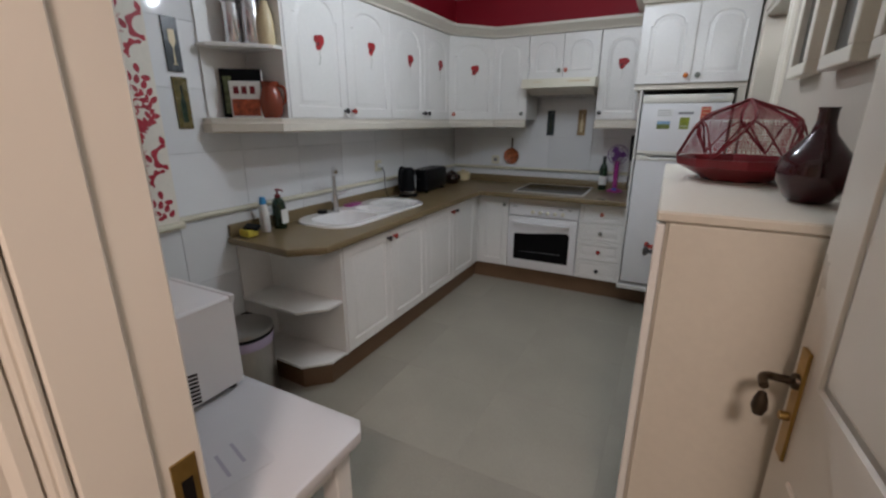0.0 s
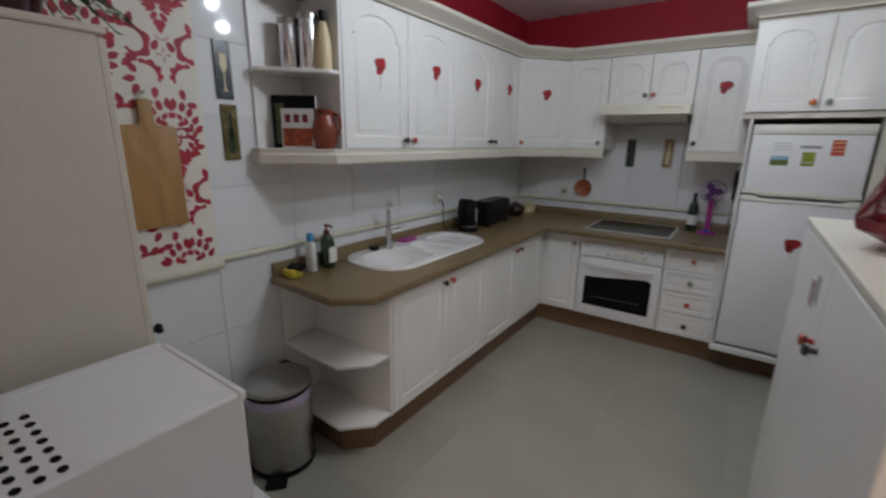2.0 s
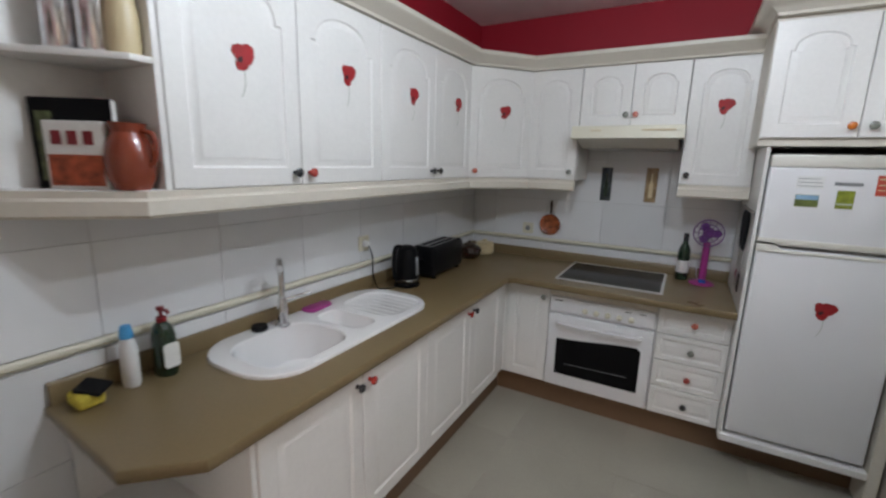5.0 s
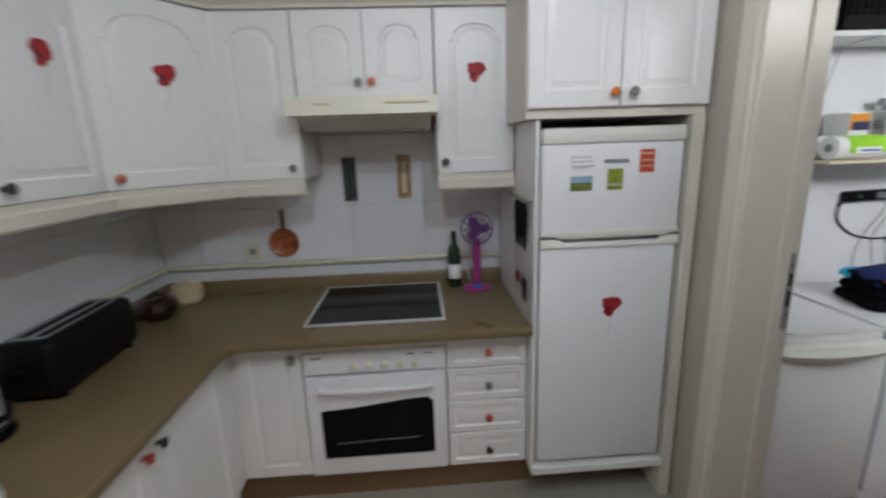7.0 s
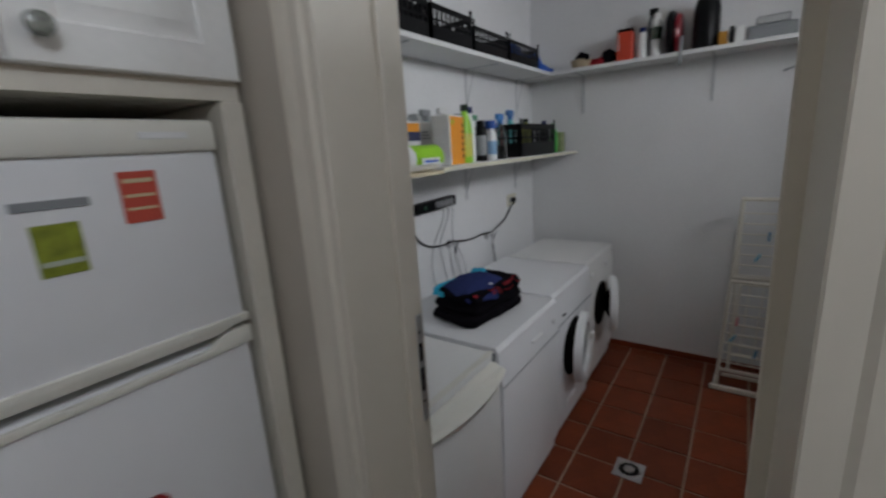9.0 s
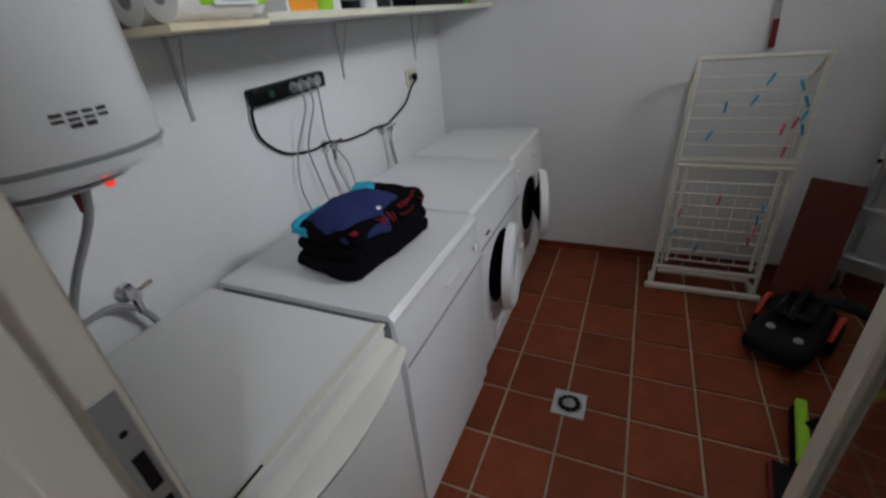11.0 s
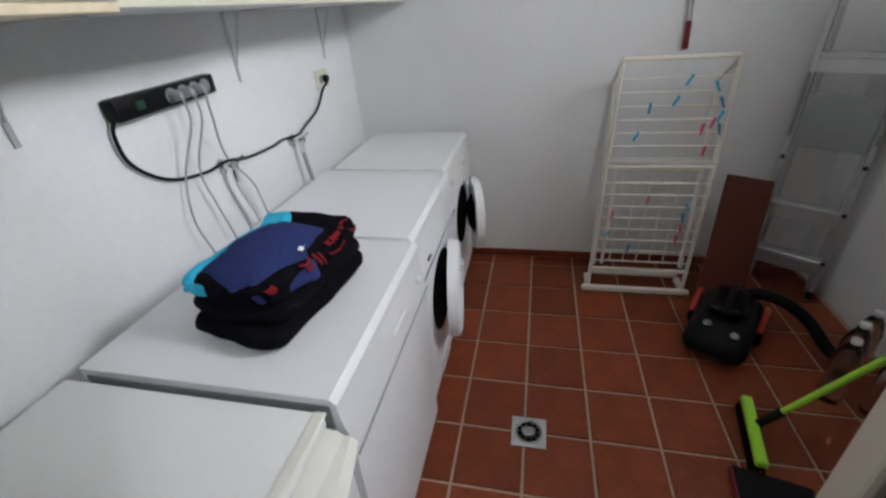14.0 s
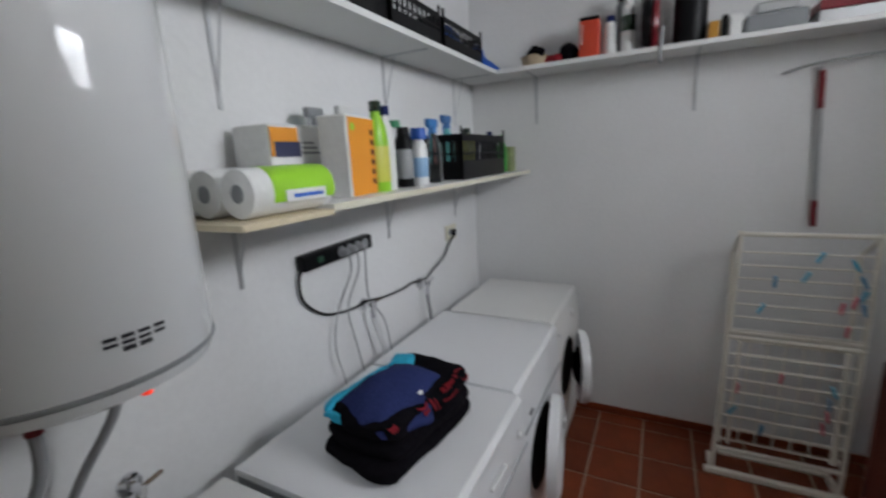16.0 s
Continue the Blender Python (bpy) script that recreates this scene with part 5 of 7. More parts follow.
for i in range(7):
    for j in range(3):
        lathe([(0.0, 0), (0.0105, 0), (0.0105, 0.0006), (0, 0.0006)], (-0.68 + 0.037 * i, 1.047 + 0.028 * j, 1.0152), 8, bm=bm, squash=0.75)
tagged(part("vent_hole", bm, M_DARK, mw), kind="stuff")
for x in (-0.76, -0.46):
    for y in (1.02, 1.365):
        part("foot", lathe([(0, 0), (0.014, 0), (0.012, 0.015), (0, 0.015)], (x, y, 0.7335), 10), M_BLACK, mw)

# Pedal bin.
bx, by = -1.290, 2.008
pb = thing("pedal_bin", (bx, by, 0), "oval brushed steel pedal bin with a lilac bag", "bin")
part("base", lathe([(0, 0), (0.148, 0), (0.152, 0.01), (0.150, 0.03), (0, 0.03)], (bx, by, 0), 32), M_BLACK, pb)
part("body", lathe([(0.147, 0.03), (0.147, 0.385), (0.143, 0.395), (0.143, 0.10), (0, 0.10)], (bx, by, 0), 36), M_STEEL, pb)
part("bag", lathe([(0.141, 0.34), (0.1495, 0.352), (0.151, 0.378), (0.1485, 0.397), (0.141, 0.398)], (bx, by, 0), 36), mat("lilac_bin_bag", (0.50, 0.42, 0.58), 0.5, bump=0.7, bump_scale=60), pb, "lilac bin bag folded over the rim")
part("rim", lathe([(0.150, 0.402), (0.154, 0.404), (0.154, 0.414), (0.150, 0.418)], (bx, by, 0), 36), M_BLACK, pb)
part("lid", lathe([(0.153, 0.420), (0.150, 0.438), (0.12, 0.452), (0.06, 0.458), (0, 0.459)], (bx, by, 0), 36), M_STEEL, pb)
part("pedal", moved(box(-0.045, -0.05, 0.004, 0.045, 0.02, 0.018, 0.004), pose(bx + 0.115, by - 0.115, 0.004, 0, 0, 45)), M_BLACK, pb)
part("hinge", box(bx - 0.12, by + 0.085, 0.39, bx - 0.06, by + 0.13, 0.445, 0.004), M_BLACK, pb)

# Waist-high cabinet beside the door, with the food cover and the vase.
ec = thing("low_cabinet", (0.78, 2.36, 0), "white chest-high cabinet with two doors beside the entrance", "cabinet")
part("body", box(0.600, 1.765, 0, 0.985, 2.995, 1.258, 0.002), M_CREAM, ec)
part("top", box(0.578, 1.752, 1.258, 0.987, 3.005, 1.283, 0.005), M_CREAM, ec)
part("side_panel", box(0.606, 1.752, 0.0, 0.987, 1.765, 1.256, 0.002), M_CREAM, ec)
ef = facing((0.600, 2.995, 0.03), -90)
for k in (0, 1):
    d = part("door", box(0.580, 1.754 + 0.622 * k, 0.03, 0.599, 2.373 + 0.622 * k, 1.252, 0.003), M_CAB, ec)
    knob(d, ef, 0.675 if k == 0 else 0.605, 1.0, 0.02, RED_K if k else DARK_K)
for y0, z0, mt in ((2.48, 1.10, M_GREYPL), (2.55, 1.07, M_REDPL)):
    t = thing("photo_card", (0.579, y0, z0), "small photo card stuck on the cabinet door", "card", "photo cards")
    part("card", box(0.5775, y0, z0, 0.5805, y0 + 0.05, z0 + 0.09, 0.0005), M_PAPERW, t)
    part("picture", box(0.5768, y0 + 0.005, z0 + 0.008, 0.5778, y0 + 0.045, z0 + 0.082), mt, t)

fc = thing("food_cover", (0.80, 2.46, 1.283), "red folding mesh food cover over a red tray", "food cover")
FX, FY = 0.800, 2.46
part("tray", lathe([(0, 0), (0.10, 0), (0.115, 0.012), (0.185, 0.048), (0.192, 0.075), (0.184, 0.075), (0.172, 0.050), (0.10, 0.016), (0, 0.014)], (FX, FY, 1.283), 8), M_REDPL, fc)
part("base", lathe([(0, 0), (0.10, 0), (0.10, 0.008), (0, 0.008)], (FX, FY, 1.2835), 20), M_BLACK, fc)
apex = Vector((FX, FY, 1.283 + 0.262))
hexa = [Vector((FX + 0.188 * math.cos(math.pi / 3 * k), FY + 0.188 * math.sin(math.pi / 3 * k), 1.362)) for k in range(6)]
shoulder = [Vector((FX + 0.150 * math.cos(math.pi / 3 * k + 0.52), FY + 0.150 * math.sin(math.pi / 3 * k + 0.52), 1.478)) for k in range(6)]
for k in range(6):
    part("rib", tube(smoothed([hexa[k], shoulder[k], apex], 4), 0.005, 6), M_REDPL, fc)
    part("rib", tube(smoothed([hexa[(k + 1) % 6], shoulder[k], hexa[k]], 3), 0.0035, 6), M_REDPL, fc)
net = bmesh.new()
for k in range(6):
    for p0, p1, p2 in ((hexa[k], hexa[(k + 1) % 6], shoulder[k]), (shoulder[k], shoulder[(k + 1) % 6], hexa[(k + 1) % 6]), (shoulder[k], shoulder[(k + 1) % 6], apex)):
        for n_ in range(1, 13):
            f = n_ / 13
            tube([p0.lerp(p2, f), p1.lerp(p2, f)], 0.0009, 3, bm=net)
            tube([p0.lerp(p1, f), p0.lerp(p1, f).lerp(p2, min(0.97, 2 * min(f, 1 - f)))], 0.0009, 3, bm=net)
tagged(part("net", net, M_MESHRED, fc, "fine red netting"), kind="stuff")

vs_ = (0.905, 2.04, 1.283)
vz = thing("vase", vs_, "bulbous dark red glass vase with a narrow neck", "vase")
part("body", lathe([(a * 0.66, b * 0.67) for a, b in ((0, 0), (0.055, 0), (0.075, 0.015), (0.112, 0.075), (0.120, 0.115), (0.108, 0.160), (0.072, 0.205), (0.040, 0.245), (0.029, 0.285), (0.029, 0.325), (0.033, 0.335), (0.026, 0.335), (0.022, 0.285), (0, 0.24))], vs_, 40), M_REDGL, vz)

# Framed pictures on the east wall.
for y0, z0, pw in ((2.19, 1.62, 0.28), (2.64, 1.63, 0.26), (1.75, 1.61, 0.31)):
    t = thing("framed_picture", (0.985, y0 + pw / 2, z0), "deep white framed dark picture on the cream wall", "picture", "pictures on the wall")
    bm = bmesh.new()
    for a in ((y0, z0, y0 + pw, z0 + 0.042), (y0, z0 + 0.40, y0 + pw, z0 + 0.442), (y0, z0 + 0.042, y0 + 0.042, z0 + 0.40), (y0 + pw - 0.042, z0 + 0.042, y0 + pw, z0 + 0.40)):
        box(0.952, a[0], a[1], 0.999, a[2], a[3], 0.003, bm=bm)
    part("frame", bm, M_TRIMW, t)
    part("picture", box(0.975, y0 + 0.04, z0 + 0.04, 0.998, y0 + pw - 0.04, z0 + 0.402), mat("dim_picture", (0.07, 0.07, 0.065), 0.2, stain=0.5, stain_scale=8), t)

# North wall: hanging plate, wine, fan, utensils.
hp = thing("hanging_pan", (-0.84, 4.99, 1.05), "small decorative pan with a painted red face hung on the tiles", "pan")
part("face", lathe([(0, 0), (0.06, 0), (0.078, 0.012), (0.080, 0.018), (0.074, 0.018), (0.058, 0.007), (0, 0.006)], (-0.845, 4.997, 1.130), 28, m=Matrix.Rotation(radians(90), 4, "X")), mat("painted_red_face", (0.40, 0.11, 0.04), 0.3, stain=0.9, stain_scale=26), hp)
part("handle", box(-0.853, 4.985, 1.205, -0.837, 4.995, 1.310, 0.003), M_BRONZE, hp)
bottle("wine_bottle", (0.075, 4.90, 0.86), [(0, 0), (0.034, 0), (0.037, 0.005), (0.037, 0.185), (0.030, 0.215), (0.0145, 0.245), (0.0135, 0.30), (0, 0.30)], M_GREENGL, M_INK,
       [(0, 0.298), (0.0150, 0.255), (0.0150, 0.305), (0, 0.307)], "dark green wine bottle with a pale label", "bottle", extra=(0.0376, 0.05, 0.13, M_PAPERW))
fx, fy = 0.19, 4.84
fan = thing("desk_fan", (fx, fy, 0.86), "small magenta and violet desk fan on the worktop", "fan")
part("base", lathe([(0, 0), (0.070, 0), (0.072, 0.008), (0.05, 0.02), (0.02, 0.03), (0, 0.03)], (fx, fy, 0.86), 22), M_PINK, fan)
part("switch", box(fx - 0.02, fy - 0.055, 0.874, fx + 0.02, fy - 0.02, 0.895, 0.004), M_BLUE, fan)
part("stand", tube(smoothed([(fx, fy, 0.885), (fx, fy, 1.0), (fx, fy, 1.13)], 4), 0.021, 10), M_PINK, fan)
part("motor", lathe([(0, 0), (0.032, 0), (0.032, 0.05), (0.02, 0.065), (0, 0.065)], (fx, fy - 0.01, 1.19), 16, m=Matrix.Rotation(radians(-90), 4, "X")), M_PURPLE, fan)
for rr, yy in ((0.082, -0.035), (0.082, -0.012), (0.055, -0.047), (0.028, -0.052)):
    part("grille_ring", tube([(fx + rr * math.cos(2 * math.pi * k / 24), fy + yy, 1.19 + rr * math.sin(2 * math.pi * k / 24)) for k in range(24)], 0.0028, 5, closed=True), M_PURPLE, fan)
for k in range(12):
    a = 2 * math.pi * k / 12
    part("grille_wire", tube(smoothed([(fx + 0.015 * math.cos(a), fy - 0.053, 1.19 + 0.015 * math.sin(a)), (fx + 0.06 * math.cos(a), fy - 0.046, 1.19 + 0.06 * math.sin(a)), (fx + 0.082 * math.cos(a), fy - 0.022, 1.19 + 0.082 * math.sin(a))], 3), 0.0018, 4), M_DKFAN, fan)
for k in range(3):
    a = 2 * math.pi * k / 3
    bm = prism(rounded(0.042, 0, 0.055, 0.05, 0.022, 4), -0.001, 0.001)
    part("blade", moved(bm, Matrix.Translation((fx, fy - 0.022, 1.19)) @ Matrix.Rotation(radians(90), 4, "X") @ Matrix.Rotation(a, 4, "Z") @ Matrix.Rotation(radians(22), 4, "X")), M_PURPLE, fan)
part("cord", tube(smoothed([(fx - 0.01, fy + 0.05, 0.866), (fx - 0.03, fy + 0.12, 0.90), (fx - 0.03, fy + 0.185, 1.10), (fx - 0.03, fy + 0.19, 1.30)], 6), 0.003, 5), M_WHITECORD, fan)

rail_u = thing("utensil_rail", (0.335, 4.50, 1.38), "steel hook rail on the fridge panel", "rail")
part("bar", tube([(0.331, 4.31, 1.380), (0.331, 4.70, 1.380)], 0.004, 6), M_STEEL, rail_u)
for y in (4.32, 4.69):
    part("bracket", tube([(0.331, y, 1.380), (0.3445, y, 1.380)], 0.004, 6), M_STEEL, rail_u)
for y, kind_, mt in ((4.36, "slice", M_BLACK), (4.43, "spoon", M_STEEL), (4.50, "spoon", M_REDPL)):
    t = thing("kitchen_utensil", (0.325, y, 0.96), ("black slotted kitchen slice hanging on the rail", "kitchen spoon hanging on the rail")[kind_ == "spoon"], "utensil", "hanging utensils")
    part("handle", lathe([(0, 0), (0.005, 0), (0.007, 0.02), (0.011, 0.10), (0.012, 0.16), (0.008, 0.195), (0, 0.20)], (0.325, y, 1.175), 10, squash=0.9), M_BLACK, t)
    part("shaft", tube([(0.325, y, 1.18), (0.325, y, 0.96)], 0.003, 6), M_STEEL, t)
    if kind_ == "slice":
        part("head", box(0.3225, y - 0.028, 0.96, 0.3275, y + 0.028, 1.055, 0.002), mt, t)
    else:
        part("head", lathe([(0, -0.006), (0.022, -0.002), (0.030, 0.006), (0.022, 0.002), (0, -0.001)], (0.325, y, 1.025), 14, m=Matrix.Rotation(radians(90), 4, "Y")), mt, t)

# ---------------------------------------------------------------- laundry: machines
XP = Matrix(((0, 0, 1, 0), (1, 0, 0, 0), (0, 1, 0, 0), (0, 0, 0, 1)))   # profile (y, z), drawn out along x


def machine(name, x0, x1, y0, y1, h, label, category, material, slope=0.03):
    t = thing(name, ((x0 + x1) / 2, (y0 + y1) / 2, 0), label, category)
    pr = [(y0 + 0.035, 0.015), (y0 + 0.035, 0.07), (y0 + 0.018, 0.085), (y0 + 0.012, h - 0.16), (y0 + slope, h - 0.035), (y1, h - 0.035), (y1, 0.015)]
    part("body", moved(prism(pr, x0 + 0.004, x1 - 0.004, 0.004), XP), material, t)
    tp_ = [(y0 + slope - 0.004, h - 0.036), (y0 + slope - 0.004, h - 0.016), (y0 + slope + 0.010, h), (y1, h), (y1, h - 0.036)]
    part("top", moved(prism(tp_, x0, x1, 0.004), XP), material, t)
    for x in (x0 + 0.05, x1 - 0.05):
        for y in (y0 + 0.09, y1 - 0.06):
            part("foot", lathe([(0, 0), (0.02, 0), (0.018, 0.018), (0, 0.018)], (x, y, 0), 10), M_BLACK, t)
    return t


fr = thing("small_fridge", (1.50, 4.4, 0), "small aged white fridge with a long curved grip", "fridge")
part("body", box(1.262, 4.165, 0.02, 1.735, 4.715, 0.795, 0.004), M_APPL2, fr)
part("top", box(1.258, 4.135, 0.795, 1.739, 4.718, 0.832, 0.008, seg=3), M_APPL2, fr)
d = part("door", box(1.262, 4.105, 0.06, 1.735, 4.158, 0.775, 0.008, seg=2), M_APPL2, fr)
part("front_strip", box(1.262, 4.128, 0.8315, 1.736, 4.152, 0.8365, 0.002), M_GRIP, fr)
part("hinge_slot", box(1.272, 4.137, 0.8362, 1.352, 4.142, 0.8372), M_DARK, fr)
part("ridge", moved(prism([(4.158, 0.772), (4.158, 0.788), (4.140, 0.798), (4.116, 0.796), (4.100, 0.784), (4.098, 0.770)], 1.270, 1.732, 0.003), Matrix(((0, 0, 1, 0), (1, 0, 0, 0), (0, 1, 0, 0), (0, 0, 0, 1)))), M_GRIP, d, "rounded off-white top edge")
bm = bmesh.new()
prev = None
for k in range(21):
    t_ = k / 20
    bulge = math.sin(math.pi * t_) ** 0.8
    x = 1.268 + 0.462 * t_
    ring = [bm.verts.new(p_) for p_ in ((x, 4.104, 0.786), (x, 4.090 - 0.020 * bulge, 0.786), (x, 4.078 - 0.030 * bulge, 0.776 - 0.004 * bulge), (x, 4.084 - 0.020 * bulge, 0.764 - 0.024 * bulge), (x, 4.098, 0.758 - 0.040 * bulge), (x, 4.104, 0.756 - 0.040 * bulge))]
    if prev:
        for q in range(5):
            bm.faces.new((prev[q], prev[q + 1], ring[q + 1], ring[q]))
        bm.faces.new((prev[5], prev[0], ring[0], ring[5]))
    else:
        bm.faces.new(ring)
    prev = ring
bm.faces.new(prev)
part("grip", bm, M_GRIP, d, "curved off-white grip")
part("gasket", box(1.268, 4.1575, 0.07, 1.729, 4.1655, 0.78), M_DARK, fr)
for x in (1.31, 1.69):
    for y in (4.21, 4.67):
        part("foot", lathe([(0, 0), (0.018, 0), (0.016, 0.022), (0, 0.022)], (x, y, 0), 10), M_BLACK, fr)

dw = machine("dishwasher", 1.765, 2.372, 4.10, 4.715, 0.832, "white free-standing dishwasher with folded clothes on it", "dishwasher", M_APPL)
part("side_strip", box(1.7625, 4.14, 0.05, 1.7655, 4.70, 0.815), M_GREYPL, dw, "grey side edge")
part("control_line", box(1.772, 4.1085, 0.668, 2.366, 4.1125, 0.672), M_GREYPL, dw)
part("knob", lathe([(0, 0), (0.012, 0), (0.011, 0.012), (0, 0.013)], (2.30, 4.117, 0.742), 14, m=Matrix.Rotation(radians(90), 4, "X")), M_PLASTW, dw)
part("grip", box(2.05, 4.108, 0.735, 2.16, 4.118, 0.745, 0.003), M_PLASTW, dw)


def porthole(t, cx, y, cz, r, m, glass_mat):
    d_ = part("door", moved(lathe([(r * 0.66, 0.010), (r * 0.72, 0.034), (r * 0.86, 0.045), (r * 0.97, 0.036), (r, 0.018), (r, 0.0), (r * 0.66, 0.0)], seg=40), m), M_APPL, t)
    part("glass", moved(lathe([(r * 0.68, 0.018), (r * 0.5, 0.004), (r * 0.3, -0.02), (0, -0.03), (0, -0.034), (r * 0.32, -0.026), (r * 0.68, 0.010)], seg=32), m), glass_mat, d_, "dark round glass")
    part("catch", moved(box(-0.018, -r * 0.99, 0.03, 0.018, -r * 0.72, 0.05, 0.004), m @ Matrix.Rotation(radians(90), 4, "Z")), M_PLASTW, d_)
    return d_


wm = machine("washing_machine", 2.382, 2.985, 4.12, 4.715, 0.836, "white front-loading washing machine with its round door ajar", "washing machine", M_APPL)
part("drum_opening", moved(lathe([(0, 0.001), (0.165, 0.001), (0.165, 0.003), (0, 0.003)], seg=36), facing((2.655, 4.1345, 0.46), 0)), M_DARK, wm)
porthole(wm, 2.655, 4.13, 0.46, 0.195, Matrix.Translation((2.86, 4.132, 0)) @ Matrix.Rotation(radians(8), 4, "Z") @ Matrix.Translation((-2.86, -4.132, 0)) @ facing((2.66, 4.128, 0.46), 0), M_BLACKGLASS)
part("drawer_line", box(2.40, 4.1255, 0.662, 2.97, 4.1305, 0.665), M_GREYPL, wm)
part("kick_flap", box(2.55, 4.128, 0.10, 2.70, 4.136, 0.17, 0.003), M_APPL, wm)
part("marking", box(2.47, 4.1245, 0.70, 2.51, 4.1305, 0.706), M_INK, wm)
dr = machine("tumble_dryer", 2.998, 3.600, 4.14, 4.685, 0.838, "aged white tumble dryer with its round door open", "tumble dryer", M_APPL2)
part("drum_opening", moved(lathe([(0, 0.001), (0.15, 0.001), (0.15, 0.003), (0, 0.003)], seg=36), facing((3.27, 4.1545, 0.50), 0)), M_DARK, dr)
porthole(dr, 3.27, 4.15, 0.50, 0.185, Matrix.Translation((3.46, 4.152, 0)) @ Matrix.Rotation(radians(16), 4, "Z") @ Matrix.Translation((-3.46, -4.152, 0)) @ facing((3.275, 4.148, 0.50), 0), M_BLACKGLASS)
for x, r in ((3.08, 0.012), (3.40, 0.022)):
    part("dial", lathe([(0, 0), (r, 0), (r * 0.85, 0.016), (0, 0.018)], (x, 4.162, 0.745), 16, m=Matrix.Rotation(radians(90), 4, "X")), M_PLASTW, dr)


# Folded clothes.
def cloth(m, w, d_, h, amp, seed, scale=9.0, sag=0.0, lop=0.0, crown=0.0):
    """A soft folded layer: a slab with fully rounded rims, creased by noise, sagging outward."""
    bm = box(-w / 2, -d_ / 2, 0, w / 2, d_ / 2, h)
    bmesh.ops.subdivide_edges(bm, edges=bm.edges, cuts=17, use_grid_fill=True)
    r = 0.49 * h
    for v in bm.verts:
        core = Vector((max(-w / 2 + r, min(w / 2 - r, v.co.x)), max(-d_ / 2 + r, min(d_ / 2 - r, v.co.y)), max(r, min(h - r, v.co.z))))
        away = v.co - core
        if away.length > 1e-6:
            v.co = core + away.normalized() * r
        pinch = max(0.0, abs(v.co.x) / (w / 2) + abs(v.co.y) / (d_ / 2) - 1.35)
        v.co.x *= 1 - 0.14 * pinch
        v.co.y *= 1 - 0.14 * pinch
        n_ = noise.noise_vector(Vector((v.co.x * scale + seed, v.co.y * scale, v.co.z * scale * 2)))
        fine = noise.noise_vector(Vector((v.co.x * scale * 3 + seed, v.co.y * scale * 3, v.co.z * scale * 3)))
        v.co += Vector((n_.x, n_.y, n_.z * 0.7)) * amp + fine * amp * 0.3
        edge = max(abs(v.co.x) / (w / 2), abs(v.co.y) / (d_ / 2))
        v.co.z -= sag * max(0, edge - 0.55) ** 1.5 + lop * v.co.x
        v.co.z += crown * max(0, 1 - (2 * v.co.x / w) ** 2) * max(0, 1 - (2 * v.co.y / d_) ** 2)
        v.co.z = max(v.co.z, -sag)
    return moved(bm, m)


rot = pose(2.065, 4.385, 0.832, 0, 0, -7)
cl_ = thing("folded_black_fleece", (2.065, 4.385, 0.832), "black fleece with red print folded on the dishwasher", "clothes", "folded clothes")
FOLDS = ((0.0, 0.405, 0.275, 0.052), (0.042, 0.375, 0.262, 0.050), (0.080, 0.385, 0.250, 0.056))
for k, (z, w, d_, h) in enumerate(FOLDS):
    part("fold", cloth(rot @ Matrix.Translation((0.012 * k, 0.004 * k, z + 0.003)), w, d_, h, 0.014, 3.0 * k + 1, 8), M_BLKCL, cl_, smooth=2.0)


def rim_print(u0, u1, a0, a1, bend=0.0):
    """A printed patch on the rounded front rim of the upper fold, from angle a0 to a1 (0 is up)."""
    bm = bmesh.new()
    r, prev = 0.0405, None
    for k in range(7):
        f = k / 6
        u_ = u0 + (u1 - u0) * f
        line = []
        for q in range(4):
            a = radians(a0 + (a1 - a0) * q / 3 + bend * math.sin(math.pi * f))
            line.append(bm.verts.new((u_, -0.1235 + 0.035 - r * math.sin(a) - 0.002, 0.063 + 0.036 + r * math.cos(a) + 0.003)))
        if prev:
            for q in range(3):
                bm.faces.new((prev[q], prev[q + 1], line[q + 1], line[q]))
        prev = line
    bmesh.ops.solidify(bm, geom=bm.faces, thickness=0.004)
    return moved(bm, rot)


for u0, u1, a0, a1, bend in ((0.045, 0.062, 20, 42, 0), (0.068, 0.112, 16, 34, 4), (0.120, 0.134, 10, 30, 0), (0.140, 0.172, 2, 16, -8), (0.138, 0.170, 40, 52, 14), (-0.060, -0.020, 18, 30, 16),
                             (-0.052, -0.028, 44, 62, 6), (-0.012, -0.002, 24, 74, 0), (0.004, 0.010, 34, 82, 0), (0.030, 0.100, 60, 68, 10), (0.060, 0.085, 40, 48, -6), (-0.165, -0.140, 10, 34, 6)):
    part("print", rim_print(u0, u1, a0, a1, bend), M_REDCL, cl_, "red printed lettering on the cloth", smooth=2.0)
sh_ = thing("navy_shirt", (2.05, 4.40, 0.97), "navy shirt with cyan trim lying on the folded fleece", "clothes", "folded clothes")
part("body", cloth(rot @ Matrix.Translation((-0.015, 0.020, 0.126)), 0.29, 0.195, 0.022, 0.013, 21, 12, 0.05, 0.0, 0.028), M_NAVY, sh_, smooth=2.0)
part("sleeve", cloth(rot @ Matrix.Translation((-0.075, -0.058, 0.121)) @ Matrix.Rotation(radians(-24), 4, "Z") @ Matrix.Rotation(radians(15), 4, "X"), 0.17, 0.12, 0.018, 0.010, 40, 14, 0.03), M_NAVY, sh_, smooth=2.0)
part("trim", cloth(rot @ Matrix.Translation((-0.02, 0.118, 0.124)), 0.29, 0.032, 0.018, 0.008, 33, 15, 0.02), M_CYAN, sh_, "cyan hem", smooth=2.0)
